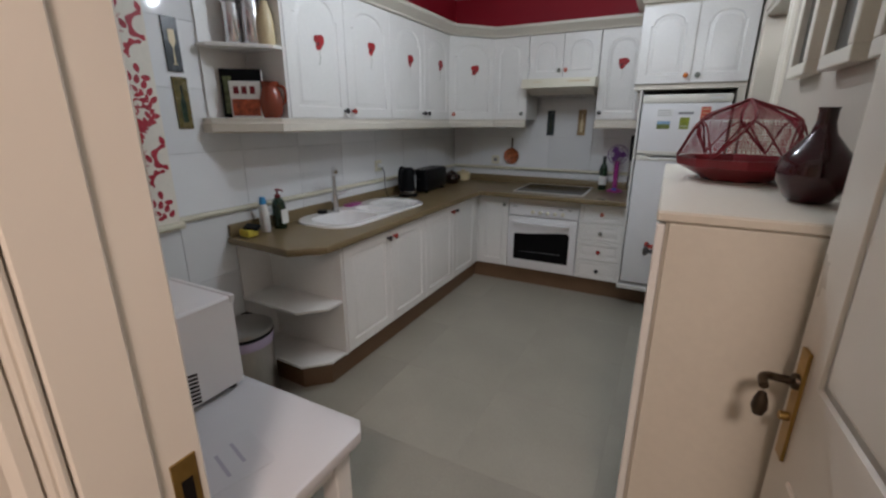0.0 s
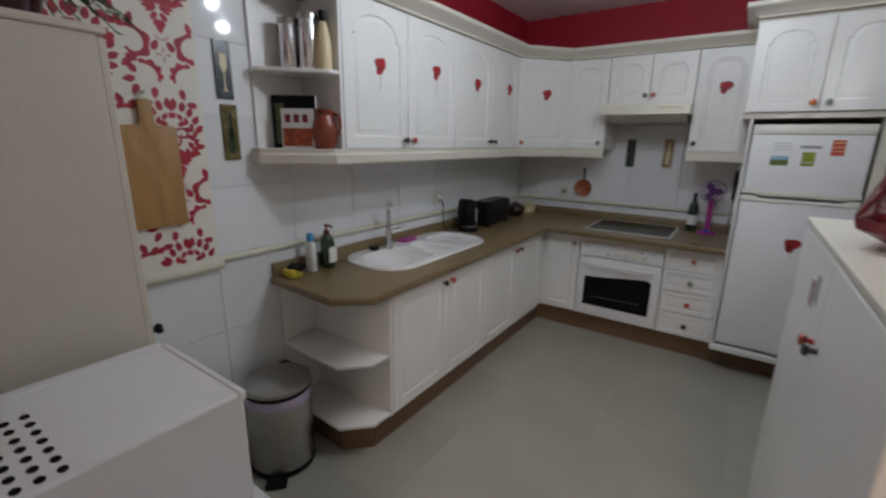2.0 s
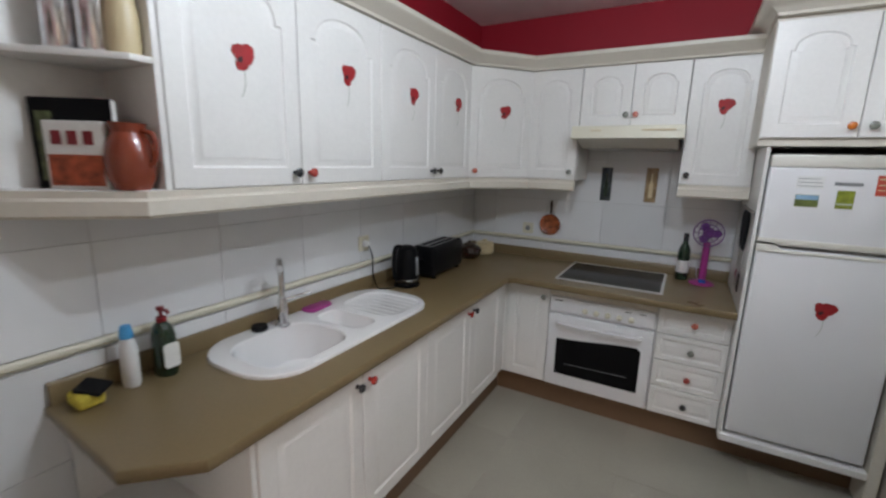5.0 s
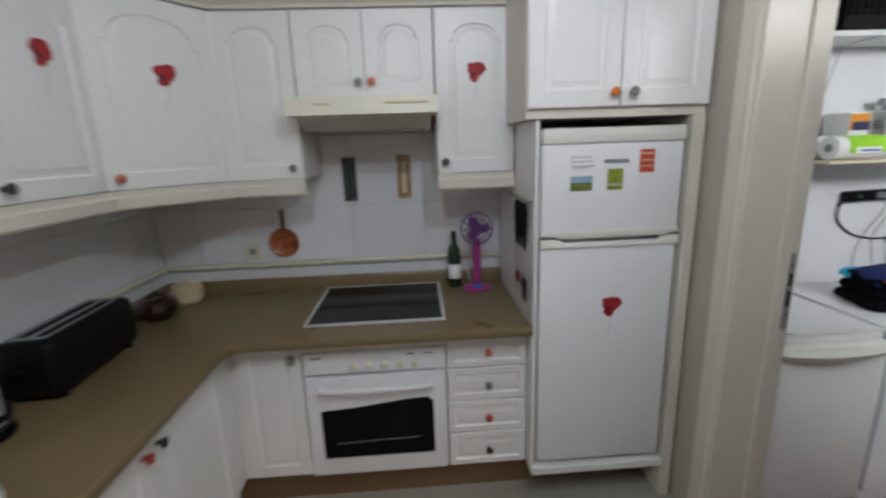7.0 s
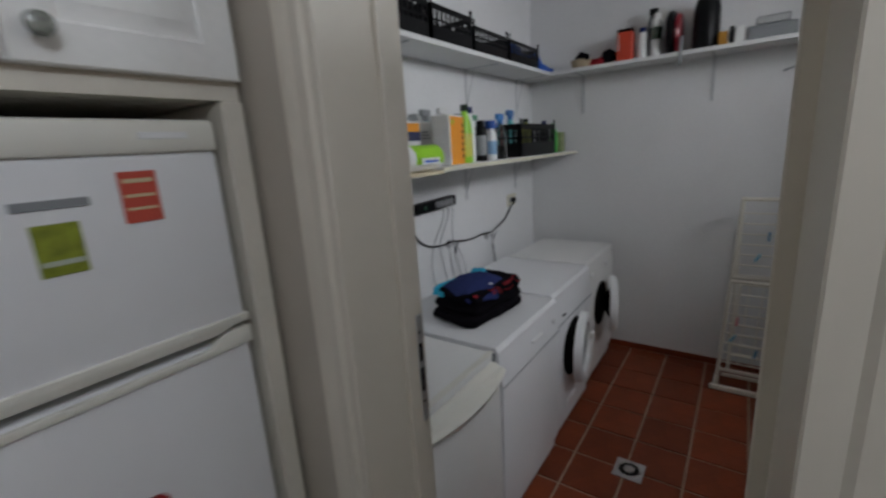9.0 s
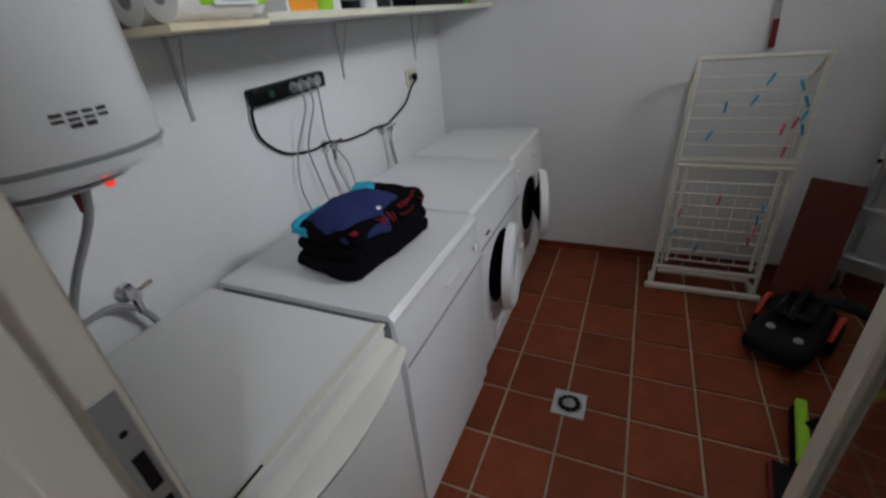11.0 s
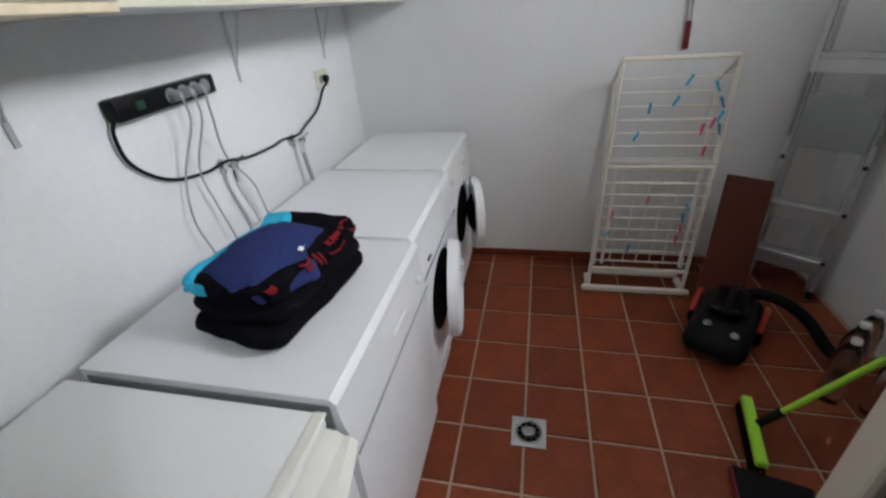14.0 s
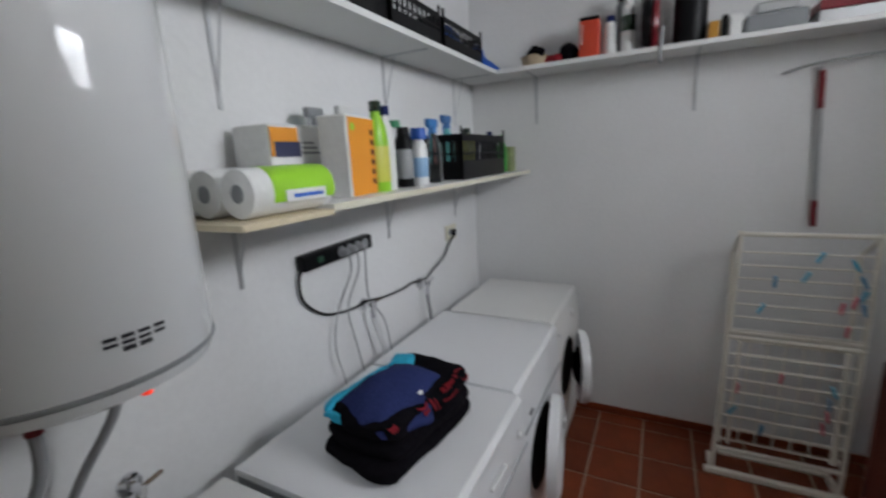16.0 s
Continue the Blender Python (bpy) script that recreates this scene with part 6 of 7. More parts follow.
part("trim", cloth(rot @ Matrix.Translation((0.118, 0.085, 0.136)) @ Matrix.Rotation(radians(24), 4, "Z"), 0.075, 0.070, 0.022, 0.007, 37, 14, 0.01), M_CYAN, sh_, "cyan cuff", smooth=2.0)
part("trim", cloth(rot @ Matrix.Translation((-0.158, 0.045, 0.116)) @ Matrix.Rotation(radians(6), 4, "Z"), 0.022, 0.16, 0.014, 0.006, 47, 16, 0.03), M_CYAN, sh_, "cyan side seam", smooth=2.0)
for k, (u_, w) in enumerate(((0.0, 0.018), (0.024, 0.020), (0.052, 0.030), (0.090, 0.042))):
    part("print", moved(box(-w / 2, -0.006, 0, w / 2, 0.006, 0.0025, 0.001), rot @ Matrix.Translation((u_, -0.073 + 0.012 * k, 0.1445)) @ Matrix.Rotation(radians(18), 4, "Z") @ Matrix.Rotation(radians(20), 4, "X")), M_PAPERW, sh_, "white print on the sleeve")

# Water heater.
hx, hy, hr = 1.467, 4.60, 0.20
ht = thing("water_heater", (hx, hy, 1.26), "white cylindrical electric water heater hung on the wall", "water heater")
part("tank", lathe([(0, 1.268), (0.10, 1.262), (0.16, 1.268), (hr - 0.008, 1.284), (hr, 1.305), (hr, 2.20), (hr - 0.02, 2.235), (0.1, 2.26), (0, 2.262)], (hx, hy, 0), 56), mat("glossy_heater_enamel", (0.78, 0.79, 0.80), 0.08, stain=0.02, coat=0.4, gloss_var=0.2), ht, smooth=0.7)
part("seam", lathe([(hr + 0.0005, 1.303), (hr + 0.002, 1.305), (hr + 0.002, 1.310), (hr + 0.0005, 1.312)], (hx, hy, 0), 56), M_GREYPL, ht)
part("bottom_cover", lathe([(0, 1.240), (0.09, 1.242), (0.125, 1.252), (0.135, 1.268), (0, 1.27)], (hx, hy, 0), 40), M_GREYPL, ht, "grey plastic bottom cover")
for k in range(4):
    bm = bmesh.new()
    for a_, z0, z1 in ((0.0, 1.356, 1.363), (0.0, 1.366, 1.371), (0.0, 1.3745, 1.380))[(1 if k in (0, 3) else 0):]:
        ring = []
        for s_, z_ in ((0, z0), (0, z1), (1, z1), (1, z0)):
            a = radians(-102 + 6.0 * k + 4.6 * s_) + 8 * radians(z_ - 1.36)
            ring.append((hx + (hr + 0.0012) * math.cos(a), hy + (hr + 0.0012) * math.sin(a), z_))
        bm.faces.new([bm.verts.new(p_) for p_ in ring])
    part("badge_bar", bm, M_INK, ht, "dark badge bar")
part("pilot_light", lathe([(0, -0.005), (0.008, -0.004), (0.008, 0.004), (0, 0.005)], (1.505, 4.490, 1.246), 12), glow("red_indicator", (1.0, 0.05, 0.02), 0.9), ht, "small lit red indicator")
for x in (1.40, 1.53):
    part("bracket", box(x, 4.78, 1.9, x + 0.03, 4.823, 1.96), M_STEEL, ht)
part("inlet_pipe", tube(smoothed([(1.40, 4.62, 1.245), (1.40, 4.64, 1.12), (1.37, 4.72, 0.98), (1.40, 4.79, 0.90), (1.43, 4.80, 0.87)], 7), 0.010, 9), M_GREYH, ht, "braided inlet hose")
part("outlet_pipe", tube(smoothed([(1.53, 4.62, 1.245), (1.52, 4.66, 1.15), (1.48, 4.74, 1.02), (1.46, 4.79, 0.93), (1.45, 4.80, 0.88)], 7), 0.009, 9), M_GREYH, ht, "braided outlet hose")
for p_ in ((1.40, 4.62, 1.20), (1.525, 4.655, 1.17)):
    part("tape", lathe([(0.0125, 0), (0.0125, 0.05), (0.0, 0.05)], p_, 10), M_REDPL, ht, "red pipe tape")


def wall_tap(at, label, turned=0):
    x, y, z = at
    t = thing("wall_tap", at, label, "tap", "wall taps")
    part("rose", lathe([(0, 0), (0.028, 0), (0.026, 0.006), (0.012, 0.012), (0, 0.012)], (x, y, z), 18, m=Matrix.Rotation(radians(90), 4, "X")), M_CHROME, t)
    part("body", tube([(x, y, z), (x, y - 0.06, z)], 0.011, 10), M_CHROME, t)
    part("outlet", tube([(x, y - 0.045, z), (x, y - 0.045, z - 0.05)], 0.011, 10), M_CHROME, t)
    part("lever", tube([(x, y - 0.06, z + 0.014), (x + 0.045, y - 0.06, z + 0.022)], 0.005, 7), M_BRONZE if turned else M_CHROME, t)
    part("stem", tube([(x, y - 0.06, z - 0.004), (x, y - 0.06, z + 0.018)], 0.008, 8), M_CHROME, t)
    return t


WY = 4.823
wall_tap((2.484, WY, 1.025), "brass and chrome wall tap over the machines", 1)
wall_tap((2.938, WY, 0.985), "chrome wall tap with a grey hose")
wall_tap((1.582, WY, 0.895), "chrome stop tap with a dark lever on the plaster wall", 1)
wall_tap((1.40, WY, 0.86), "chrome and blue valve under the water heater", 1)
solo("valve_wheel", lathe([(0, 0), (0.022, 0), (0.024, 0.01), (0.02, 0.018), (0, 0.018)], (1.33, 4.76, 0.858), 12), M_BLUE, (1.33, 4.76, 0.858), "small blue plastic valve handwheel", "valve")
solo("hose", tube(smoothed([(2.938, 4.778, 0.935), (2.945, 4.775, 0.87), (2.95, 4.765, 0.75), (2.95, 4.76, 0.6)], 6), 0.009, 8), M_GREYH, (2.94, 4.78, 0.6), "grey washing machine hose on the tap", "hose")
solo("hose", tube(smoothed([(2.484, 4.778, 0.98), (2.50, 4.775, 0.92), (2.53, 4.765, 0.80), (2.53, 4.76, 0.6)], 6), 0.010, 8), M_WHITECORD, (2.5, 4.78, 0.6), "white washing machine hose on the tap", "hose")
solo("hose", tube(smoothed([(1.43, 4.80, 0.875), (1.50, 4.80, 0.89), (1.545, 4.79, 0.885), (1.582, 4.778, 0.85)], 6), 0.008, 8), M_GREYH, (1.5, 4.8, 0.87), "grey connecting hose between the valves", "hose")
solo("hose", tube(smoothed([(1.582, 4.778, 0.85), (1.60, 4.775, 0.80), (1.61, 4.765, 0.70)], 5), 0.009, 8), M_GREYH, (1.6, 4.78, 0.7), "grey hose dropping behind the small fridge", "hose")

ps = thing("power_strip", (2.35, WY, 1.25), "black four-way power strip with three plugs on the wall", "power strip")
sm = facing((2.158, WY - 0.001, 1.243), 0) @ Matrix.Rotation(radians(1.5), 4, "Z")
part("body", moved(box(0, 0.004, 0, 0.372, 0.060, 0.042, 0.008, seg=2), sm), M_BLACK, ps)
part("switch", moved(box(0.060, 0.022, 0.0415, 0.088, 0.042, 0.046, 0.003), sm), mat("dark_green_switch", (0.012, 0.07, 0.035), 0.3), ps, "green rocker switch")
for k in range(4):
    part("well", moved(lathe([(0, 0.0), (0.021, 0.0), (0.021, 0.0012), (0, 0.0012)], (0.185 + 0.046 * k, 0.032, 0.0415), 16), sm), M_GREYPL, ps)
    if k < 3:
        pg = part("plug", moved(lathe([(0, 0), (0.015, 0), (0.015, 0.018), (0.009, 0.032), (0, 0.033)], (0.185 + 0.046 * k, 0.032, 0.042), 14), sm), M_GREYH, ps, "grey plug")
for k, (x0, xm, x1) in enumerate(((2.343, 2.30, 2.29), (2.389, 2.36, 2.40), (2.435, 2.49, 2.60))):
    line = [(x0, WY - 0.075, 1.27), (x0 + 0.002, WY - 0.07, 1.20), (xm, WY - 0.03, 1.06), (x1 - 0.02, WY - 0.03, 0.93), (x1, WY - 0.04, 0.80), (x1, WY - 0.06, 0.66)]
    solo("machine_cable", tube(smoothed(line, 7), 0.0034, 6), M_GREYCORD, (x0, WY, 0.9), "grey machine power cord hanging from the strip", "cable", "machine cords")
line = [(2.168, WY - 0.02, 1.262), (2.150, WY - 0.015, 1.22), (2.165, WY - 0.012, 1.14), (2.26, WY - 0.010, 1.065), (2.40, WY - 0.010, 1.035), (2.484, WY - 0.03, 1.045), (2.62, WY - 0.012, 1.015), (2.78, WY - 0.010, 1.005), (2.86, WY - 0.010, 1.01), (2.94, WY - 0.04, 1.01), (3.05, WY - 0.012, 1.015), (3.20, WY - 0.012, 1.06), (3.29, WY - 0.012, 1.13), (3.325, WY - 0.03, 1.165)]
solo("extension_cable", tube(smoothed(line, 7), 0.0052, 7), M_BLACK, (2.7, WY, 1.0), "black extension cord looping from strip to socket", "cable")
t = wall_socket(facing((3.30, WY, 1.178), 0), "ivory double wall socket on the plaster", False)
part("plate_half", moved(box(0.043, -0.042, 0, 0.086, 0.042, 0.010, 0.003), facing((3.30, WY, 1.178), 0)), M_IVORY, t)
part("plug", moved(lathe([(0, 0.011), (0.017, 0.011), (0.017, 0.03), (0, 0.034)], (0.03, 0, 0), 14), facing((3.30, WY, 1.178), 0)), M_BLACK, t, "black plug")

# ---------------------------------------------------------------- laundry: shelves


def bracket(m, run, drop):
    """A pressed steel shelf bracket, its back on a wall; local z away from the wall, y up."""
    t = thing("shelf_bracket", m.translation, "grey pressed steel shelf bracket", "bracket", "shelf brackets")
    part("upright", moved(box(-0.007, -drop, 0, 0.007, 0, 0.004, 0.001), m), M_ALU, t)
    part("arm", moved(box(-0.007, -0.004, 0.004, 0.007, 0, run, 0.001), m), M_ALU, t)
    part("web", moved(tube([(0, -drop + 0.05, 0.004), (0, -0.006, 0.060)], 0.0025, 6), m), M_ALU, t)


SH1, SH2 = 1.478, 2.018
s1 = thing("wall_shelf", (2.8, 4.65, SH1), "white melamine shelf full of cleaning products", "shelf", "laundry shelves")
part("board", box(1.96, 4.46, SH1, 3.700, WY - 0.001, SH1 + 0.020, 0.001), M_PLASTW, s1)
part("edge_band", box(1.96, 4.458, SH1 + 0.001, 3.700, 4.460, SH1 + 0.019), M_IVORY, s1)
s0 = thing("wall_shelf", (1.85, 4.65, SH1), "short pale shelf board beside the water heater", "shelf", "laundry shelves")
part("board", box(1.70, 4.455, SH1 - 0.006, 1.957, WY - 0.001, SH1 + 0.008, 0.001), M_PALEWOOD, s0)
s2 = thing("high_shelf", (2.6, 4.7, SH2), "high white shelf with black crates", "shelf", "laundry shelves")
part("board", box(1.69, 4.575, SH2, 3.715, WY - 0.001, SH2 + 0.022, 0.001), M_PLASTW, s2)
s3 = thing("high_shelf", (3.6, 3.5, SH2), "high white shelf with tins and tools on the far wall", "shelf", "laundry shelves")
part("board", box(3.480, 2.62, SH2, 3.715, 4.572, SH2 + 0.022, 0.001), M_PLASTW, s3)
for x, z, drop, run in ((1.95, SH1, 0.22, 0.30), (2.71, SH1, 0.22, 0.30), (3.40, SH1, 0.22, 0.30), (1.97, SH2, 0.27, 0.22), (2.76, SH2, 0.25, 0.22), (3.45, SH2, 0.25, 0.22)):
    bracket(facing((x, WY - 0.0005, z if not (z == SH1 and x < 1.96) else SH1 - 0.006), 0), run, drop)
for y in (4.42, 3.63, 2.85):
    bracket(facing((3.7175, y, SH2), -90), 0.22, 0.26)


def crate(x0, y0, z0, x1, y1, h, label, n=7):
    """A black plastic crate with slotted sides."""
    t = thing("plastic_crate", ((x0 + x1) / 2, (y0 + y1) / 2, z0), label, "crate", "plastic crates")
    part("bottom", box(x0 + 0.004, y0 + 0.004, z0, x1 - 0.004, y1 - 0.004, z0 + 0.006), M_BLACK, t)
    for a, b, c_, d_ in ((x0, y0, x1, y0 + 0.004), (x0, y1 - 0.004, x1, y1), (x0, y0 + 0.004, x0 + 0.004, y1 - 0.004), (x1 - 0.004, y0 + 0.004, x1, y1 - 0.004)):
        bm = bmesh.new()
        box(a, b, z0, c_, d_, z0 + h * 0.42, bm=bm)
        box(a, b, z0 + h * 0.84, c_, d_, z0 + h, bm=bm)
        long_x = (c_ - a) > (d_ - b)
        m_ = max(3, int((c_ - a if long_x else d_ - b) / 0.035))
        for k in range(m_ + 1):
            f = k / m_
            if long_x:
                x = a + (c_ - a - 0.017) * f
                box(x, b, z0 + h * 0.42, x + 0.017, d_, z0 + h * 0.84, bm=bm)
            else:
                y = b + (d_ - b - 0.017) * f
                box(a, y, z0 + h * 0.42, c_, y + 0.017, z0 + h * 0.84, bm=bm)
        box(a, b, z0 + h * 0.55, c_, d_, z0 + h * 0.60, bm=bm)
        part("side", bm, M_BLACK, t)
    for x in (x0, x1):
        for y in (y0, y1):
            part("corner_post", box(x - 0.008 if x == x1 else x, y - 0.008 if y == y1 else y, z0, x if x == x1 else x + 0.008, y if y == y1 else y + 0.008, z0 + h + 0.03), M_BLACK, t)
    return t


U = SH2 + 0.0225
crate(1.78, 4.585, U, 2.10, 4.80, 0.15, "black slotted plastic crate on the high shelf")
crate(2.12, 4.585, U, 2.46, 4.80, 0.15, "black slotted plastic crate on the high shelf")
crate(2.48, 4.585, U, 2.85, 4.80, 0.12, "low black plastic crate with slotted sides")
crate(2.88, 4.585, U, 3.30, 4.80, 0.12, "black plastic crate with blue packets inside")
solo("blue_packet", cloth(pose(3.08, 4.69, U + 0.007, 0, 0, 10), 0.22, 0.15, 0.13, 0.010, 5), M_BLUE, (3.08, 4.69, U), "blue plastic packet in the crate", "packet")
solo("dark_cloth", cloth(pose(1.95, 4.69, U + 0.007, 0, 0, 5), 0.26, 0.17, 0.16, 0.014, 15), M_BLKCL, (1.95, 4.69, U), "dark cloths heaped in the crate", "cloth")
sc = thing("blue_scoop", (3.44, 4.66, U), "blue plastic hand shovel lying on the shelf corner", "scoop")
part("blade", moved(prism([(0, 0), (0.12, 0), (0.15, 0.025), (0.05, 0.05), (0, 0.11)], -0.05, 0.05, 0.003), pose(3.36, 4.66, U, 90, 0, -12)), M_BLUE, sc)
part("handle", tube([(3.48, 4.635, U + 0.02), (3.60, 4.61, U + 0.028)], 0.013, 8), M_BLUE, sc)

# Cleaning products on the lower shelf.
S = SH1 + 0.020
rp = thing("kitchen_roll_pack", (1.85, 4.62, S - 0.012), "pack of three white kitchen rolls in green film", "paper rolls")
for k in range(3):
    y = 4.525 + 0.105 * k
    prof = [(0.020, 0), (0.051, 0), (0.053, 0.004), (0.053, 0.226), (0.051, 0.230), (0.020, 0.230)]
    part("roll", lathe(prof, (1.752, y, S - 0.011 + 0.0535), 24, m=Matrix.Rotation(radians(90), 4, "Y")), M_PAPERW, rp)
    part("core", lathe([(0.0, 0), (0.0195, 0), (0.0195, 0.231), (0, 0.231)], (1.7515, y, S - 0.011 + 0.0535), 14, m=Matrix.Rotation(radians(90), 4, "Y")), M_GREYPL, rp)
bm = bmesh.new()
prev = None
for k in range(13):
    a = radians(205 - 17 * k)
    pts = [(x, 4.525 + 0.0545 * math.cos(a), S + 0.0425 + 0.0545 * math.sin(a)) for x in (1.80, 1.984)]
    ring = [bm.verts.new(p_) for p_ in pts]
    if prev:
        bm.faces.new((prev[0], prev[1], ring[1], ring[0]))
    prev = ring
part("film", bm, M_GREEN, rp, "green printed film")
part("label_band", box(1.83, 4.4690, S + 0.018, 1.95, 4.4712, S + 0.044), M_PAPERW, rp)
part("label_bar", box(1.85, 4.4680, S + 0.026, 1.94, 4.4692, S + 0.034), M_BLUE, rp)
np_ = thing("napkin_pack", (2.05, 4.72, S), "white and orange paper pack standing at the back", "paper pack")
part("pack", box(1.97, 4.66, S, 2.21, 4.80, S + 0.205, 0.012, seg=2), M_PAPERW, np_)
part("print", box(1.975, 4.6575, S + 0.12, 2.07, 4.6602, S + 0.195), M_ORANGE, np_, "orange printed patch")
part("logo_block", box(1.985, 4.6562, S + 0.118, 2.075, 4.6578, S + 0.158), mat("navy_print", (0.03, 0.035, 0.09), 0.5), np_, "dark blue logo block")
for k in range(3):
    part("print_bar", box(2.085, 4.6577, S + 0.125 + 0.014 * k, 2.15 - 0.01 * k, 4.6602, S + 0.131 + 0.014 * k), M_GREYPL, np_)
wp = thing("wipes_pack", (2.17, 4.57, S), "tall white and orange box of wipes", "box")
part("box", moved(box(-0.075, -0.045, 0, 0.075, 0.045, 0.222, 0.004), pose(2.165, 4.565, S, 0, 0, 8)), M_PAPERW, wp)
part("print", moved(box(-0.068, -0.0462, 0.002, 0.0755, -0.0448, 0.215), pose(2.165, 4.565, S, 0, 0, 8)), M_ORANGE, wp, "orange printed side")
part("emblem", moved(lathe([(0, 0), (0.011, 0), (0.011, 0.001), (0, 0.001)], seg=16), pose(2.165, 4.565, S, 0, 0, 8) @ Matrix.Translation((-0.045, -0.0452, 0.19)) @ Matrix.Rotation(radians(90), 4, "X")), M_GREEN, wp)
for k in range(6):
    part("print_bar", moved(box(0.05, -0.0472, 0.03 + 0.028 * k, 0.068, -0.0460, 0.045 + 0.028 * k), pose(2.165, 4.565, S, 0, 0, 8)), M_BOARDRED, wp)
P_STD = [(0, 0), (0.036, 0), (0.040, 0.008), (0.040, 0.16), (0.034, 0.20), (0.018, 0.235), (0.016, 0.25), (0, 0.25)]
C_STD = [(0, 0.245), (0.019, 0.245), (0.019, 0.275), (0, 0.277)]


def scaled(prof, r, h):
    return [(a * r, b * h) for a, b in prof]


bottle("bleach_bottle", (2.305, 4.56, S), scaled(P_STD, 1.0, 1.0), M_GREEN, M_GREENGL, C_STD, "lime green cleaner bottle with a dark green cap", "bottle", 0.8, (0.0408, 0.03, 0.14, mat("yellow_label", (0.62, 0.62, 0.10), 0.45)))
bottle("white_bottle", (2.385, 4.58, S), scaled(P_STD, 0.8, 0.98), M_PLASTW, M_NAVY, scaled(C_STD, 0.8, 0.98), "slim white cleaner bottle with a dark cap", "bottle", 0.8)
bottle("spray_can", (2.475, 4.57, S), [(0, 0), (0.032, 0), (0.032, 0.16), (0.022, 0.178), (0, 0.178)], M_BLACK, M_BLACK, [(0, 0.175), (0.022, 0.175), (0.020, 0.205), (0, 0.206)], "black aerosol can with a pale label", "spray can", 1.0, (0.0326, 0.03, 0.13, M_GREYPL))
bottle("white_tub", (2.565, 4.56, S), scaled(P_STD, 0.85, 0.72), M_PLASTW, M_BLUE, [(0, 0.165), (0.030, 0.165), (0.029, 0.205), (0, 0.206)], "white detergent bottle with a blue cap", "bottle", 0.9, (0.0348, 0.03, 0.10, mat("pale_blue_label", (0.25, 0.42, 0.62), 0.4)))


def sprayer(at, col, head, label, h=0.2):
    x, y, z = at
    t = bottle("trigger_sprayer", at, scaled(P_STD, 0.9, h / 0.25), col, head, [(0, h - 0.005), (0.017, h - 0.005), (0.015, h + 0.02), (0, h + 0.022)], label, "spray bottle", 0.8)
    part("head", box(x - 0.045, y - 0.012, z + h + 0.018, x + 0.028, y + 0.012, z + h + 0.05, 0.005), head, t)
    part("trigger", tube([(x - 0.030, y, z + h + 0.02), (x - 0.038, y, z + h - 0.025)], 0.005, 6), head, t)
    return t


sprayer((2.70, 4.57, S), M_CLEARPL, mat("blue_head", (0.03, 0.20, 0.52), 0.4), "clear spray bottle with a blue trigger head", 0.195)
sprayer((2.36, 4.72, S), M_TEAL, M_PLASTW, "teal spray bottle with a white trigger head", 0.23)
sprayer((2.25, 4.75, S), M_TEAL, M_GREYPL, "pale teal spray bottle with a grey head", 0.22)
bottle("clear_bottle", (2.50, 4.72, S), scaled(P_STD, 0.95, 0.9), M_CLEARPL, M_GREYPL, scaled(C_STD, 1.2, 0.92), "clear bottle with a wide grey cap", "bottle")
bottle("green_cap_bottle", (2.64, 4.71, S), scaled(P_STD, 0.9, 0.88), M_CLEARPL, mat("green_cap", (0.02, 0.25, 0.10), 0.4), scaled(C_STD, 1.3, 0.9), "clear bottle with a green cap", "bottle")
crate(2.82, 4.50, S, 3.36, 4.78, 0.19, "black slotted crate full of spray bottles")
sprayer((2.93, 4.62, S + 0.007), M_TEAL, mat("blue_head2", (0.03, 0.15, 0.40), 0.4), "teal spray bottle standing in the crate", 0.22)
bottle("pink_bottle", (2.86, 4.66, S + 0.007), scaled(P_STD, 0.7, 0.9), mat("pink_liquid", (0.60, 0.25, 0.24), 0.3), M_PLASTW, scaled(C_STD, 0.7, 0.9), "pink bottle standing in the crate", "bottle")
bottle("yellow_bottle", (3.10, 4.60, S + 0.007), scaled(P_STD, 1.1, 0.78), mat("lime_yellow", (0.55, 0.58, 0.12), 0.35), M_GREENGL, scaled(C_STD, 1.0, 0.80), "yellow green bottle standing in the crate", "bottle")
bottle("green_bottle", (3.49, 4.56, S), scaled(P_STD, 0.7, 0.72), mat("bright_green", (0.05, 0.38, 0.06), 0.35), MATS["bright_green"], scaled(C_STD, 0.7, 0.73), "green bottle at the end of the shelf", "bottle")
bottle("dark_bottle", (3.41, 4.60, S), scaled(P_STD, 0.8, 0.80), M_GREENGL, M_NAVY, scaled(C_STD, 0.8, 0.8), "dark bottle beside the crate", "bottle")
solo("sponge_pack", box(3.54, 4.52, S, 3.62, 4.60, S + 0.14, 0.006), mat("olive_pack", (0.30, 0.34, 0.16), 0.5, stain=0.4, stain_scale=20), (3.58, 4.56, S), "olive green packet at the end of the shelf", "packet")

# Tins and tools on the far high shelf.
solo("clay_pot", lathe([(0, 0), (0.055, 0), (0.07, 0.05), (0.072, 0.06), (0.06, 0.06), (0.05, 0.01), (0, 0.01)], (3.60, 4.40, U), 20), mat("beige_clay", (0.42, 0.33, 0.22), 0.7), (3.60, 4.40, U), "beige clay bowl on the high shelf", "bowl")
gl = thing("work_gloves", (3.58, 4.36, U + 0.02), "pair of black and red work gloves in the bowl", "gloves")
part("glove", cloth(pose(3.585, 4.40, U + 0.045, 20, 10, 30), 0.16, 0.08, 0.04, 0.012, 61), M_BLKCL, gl)
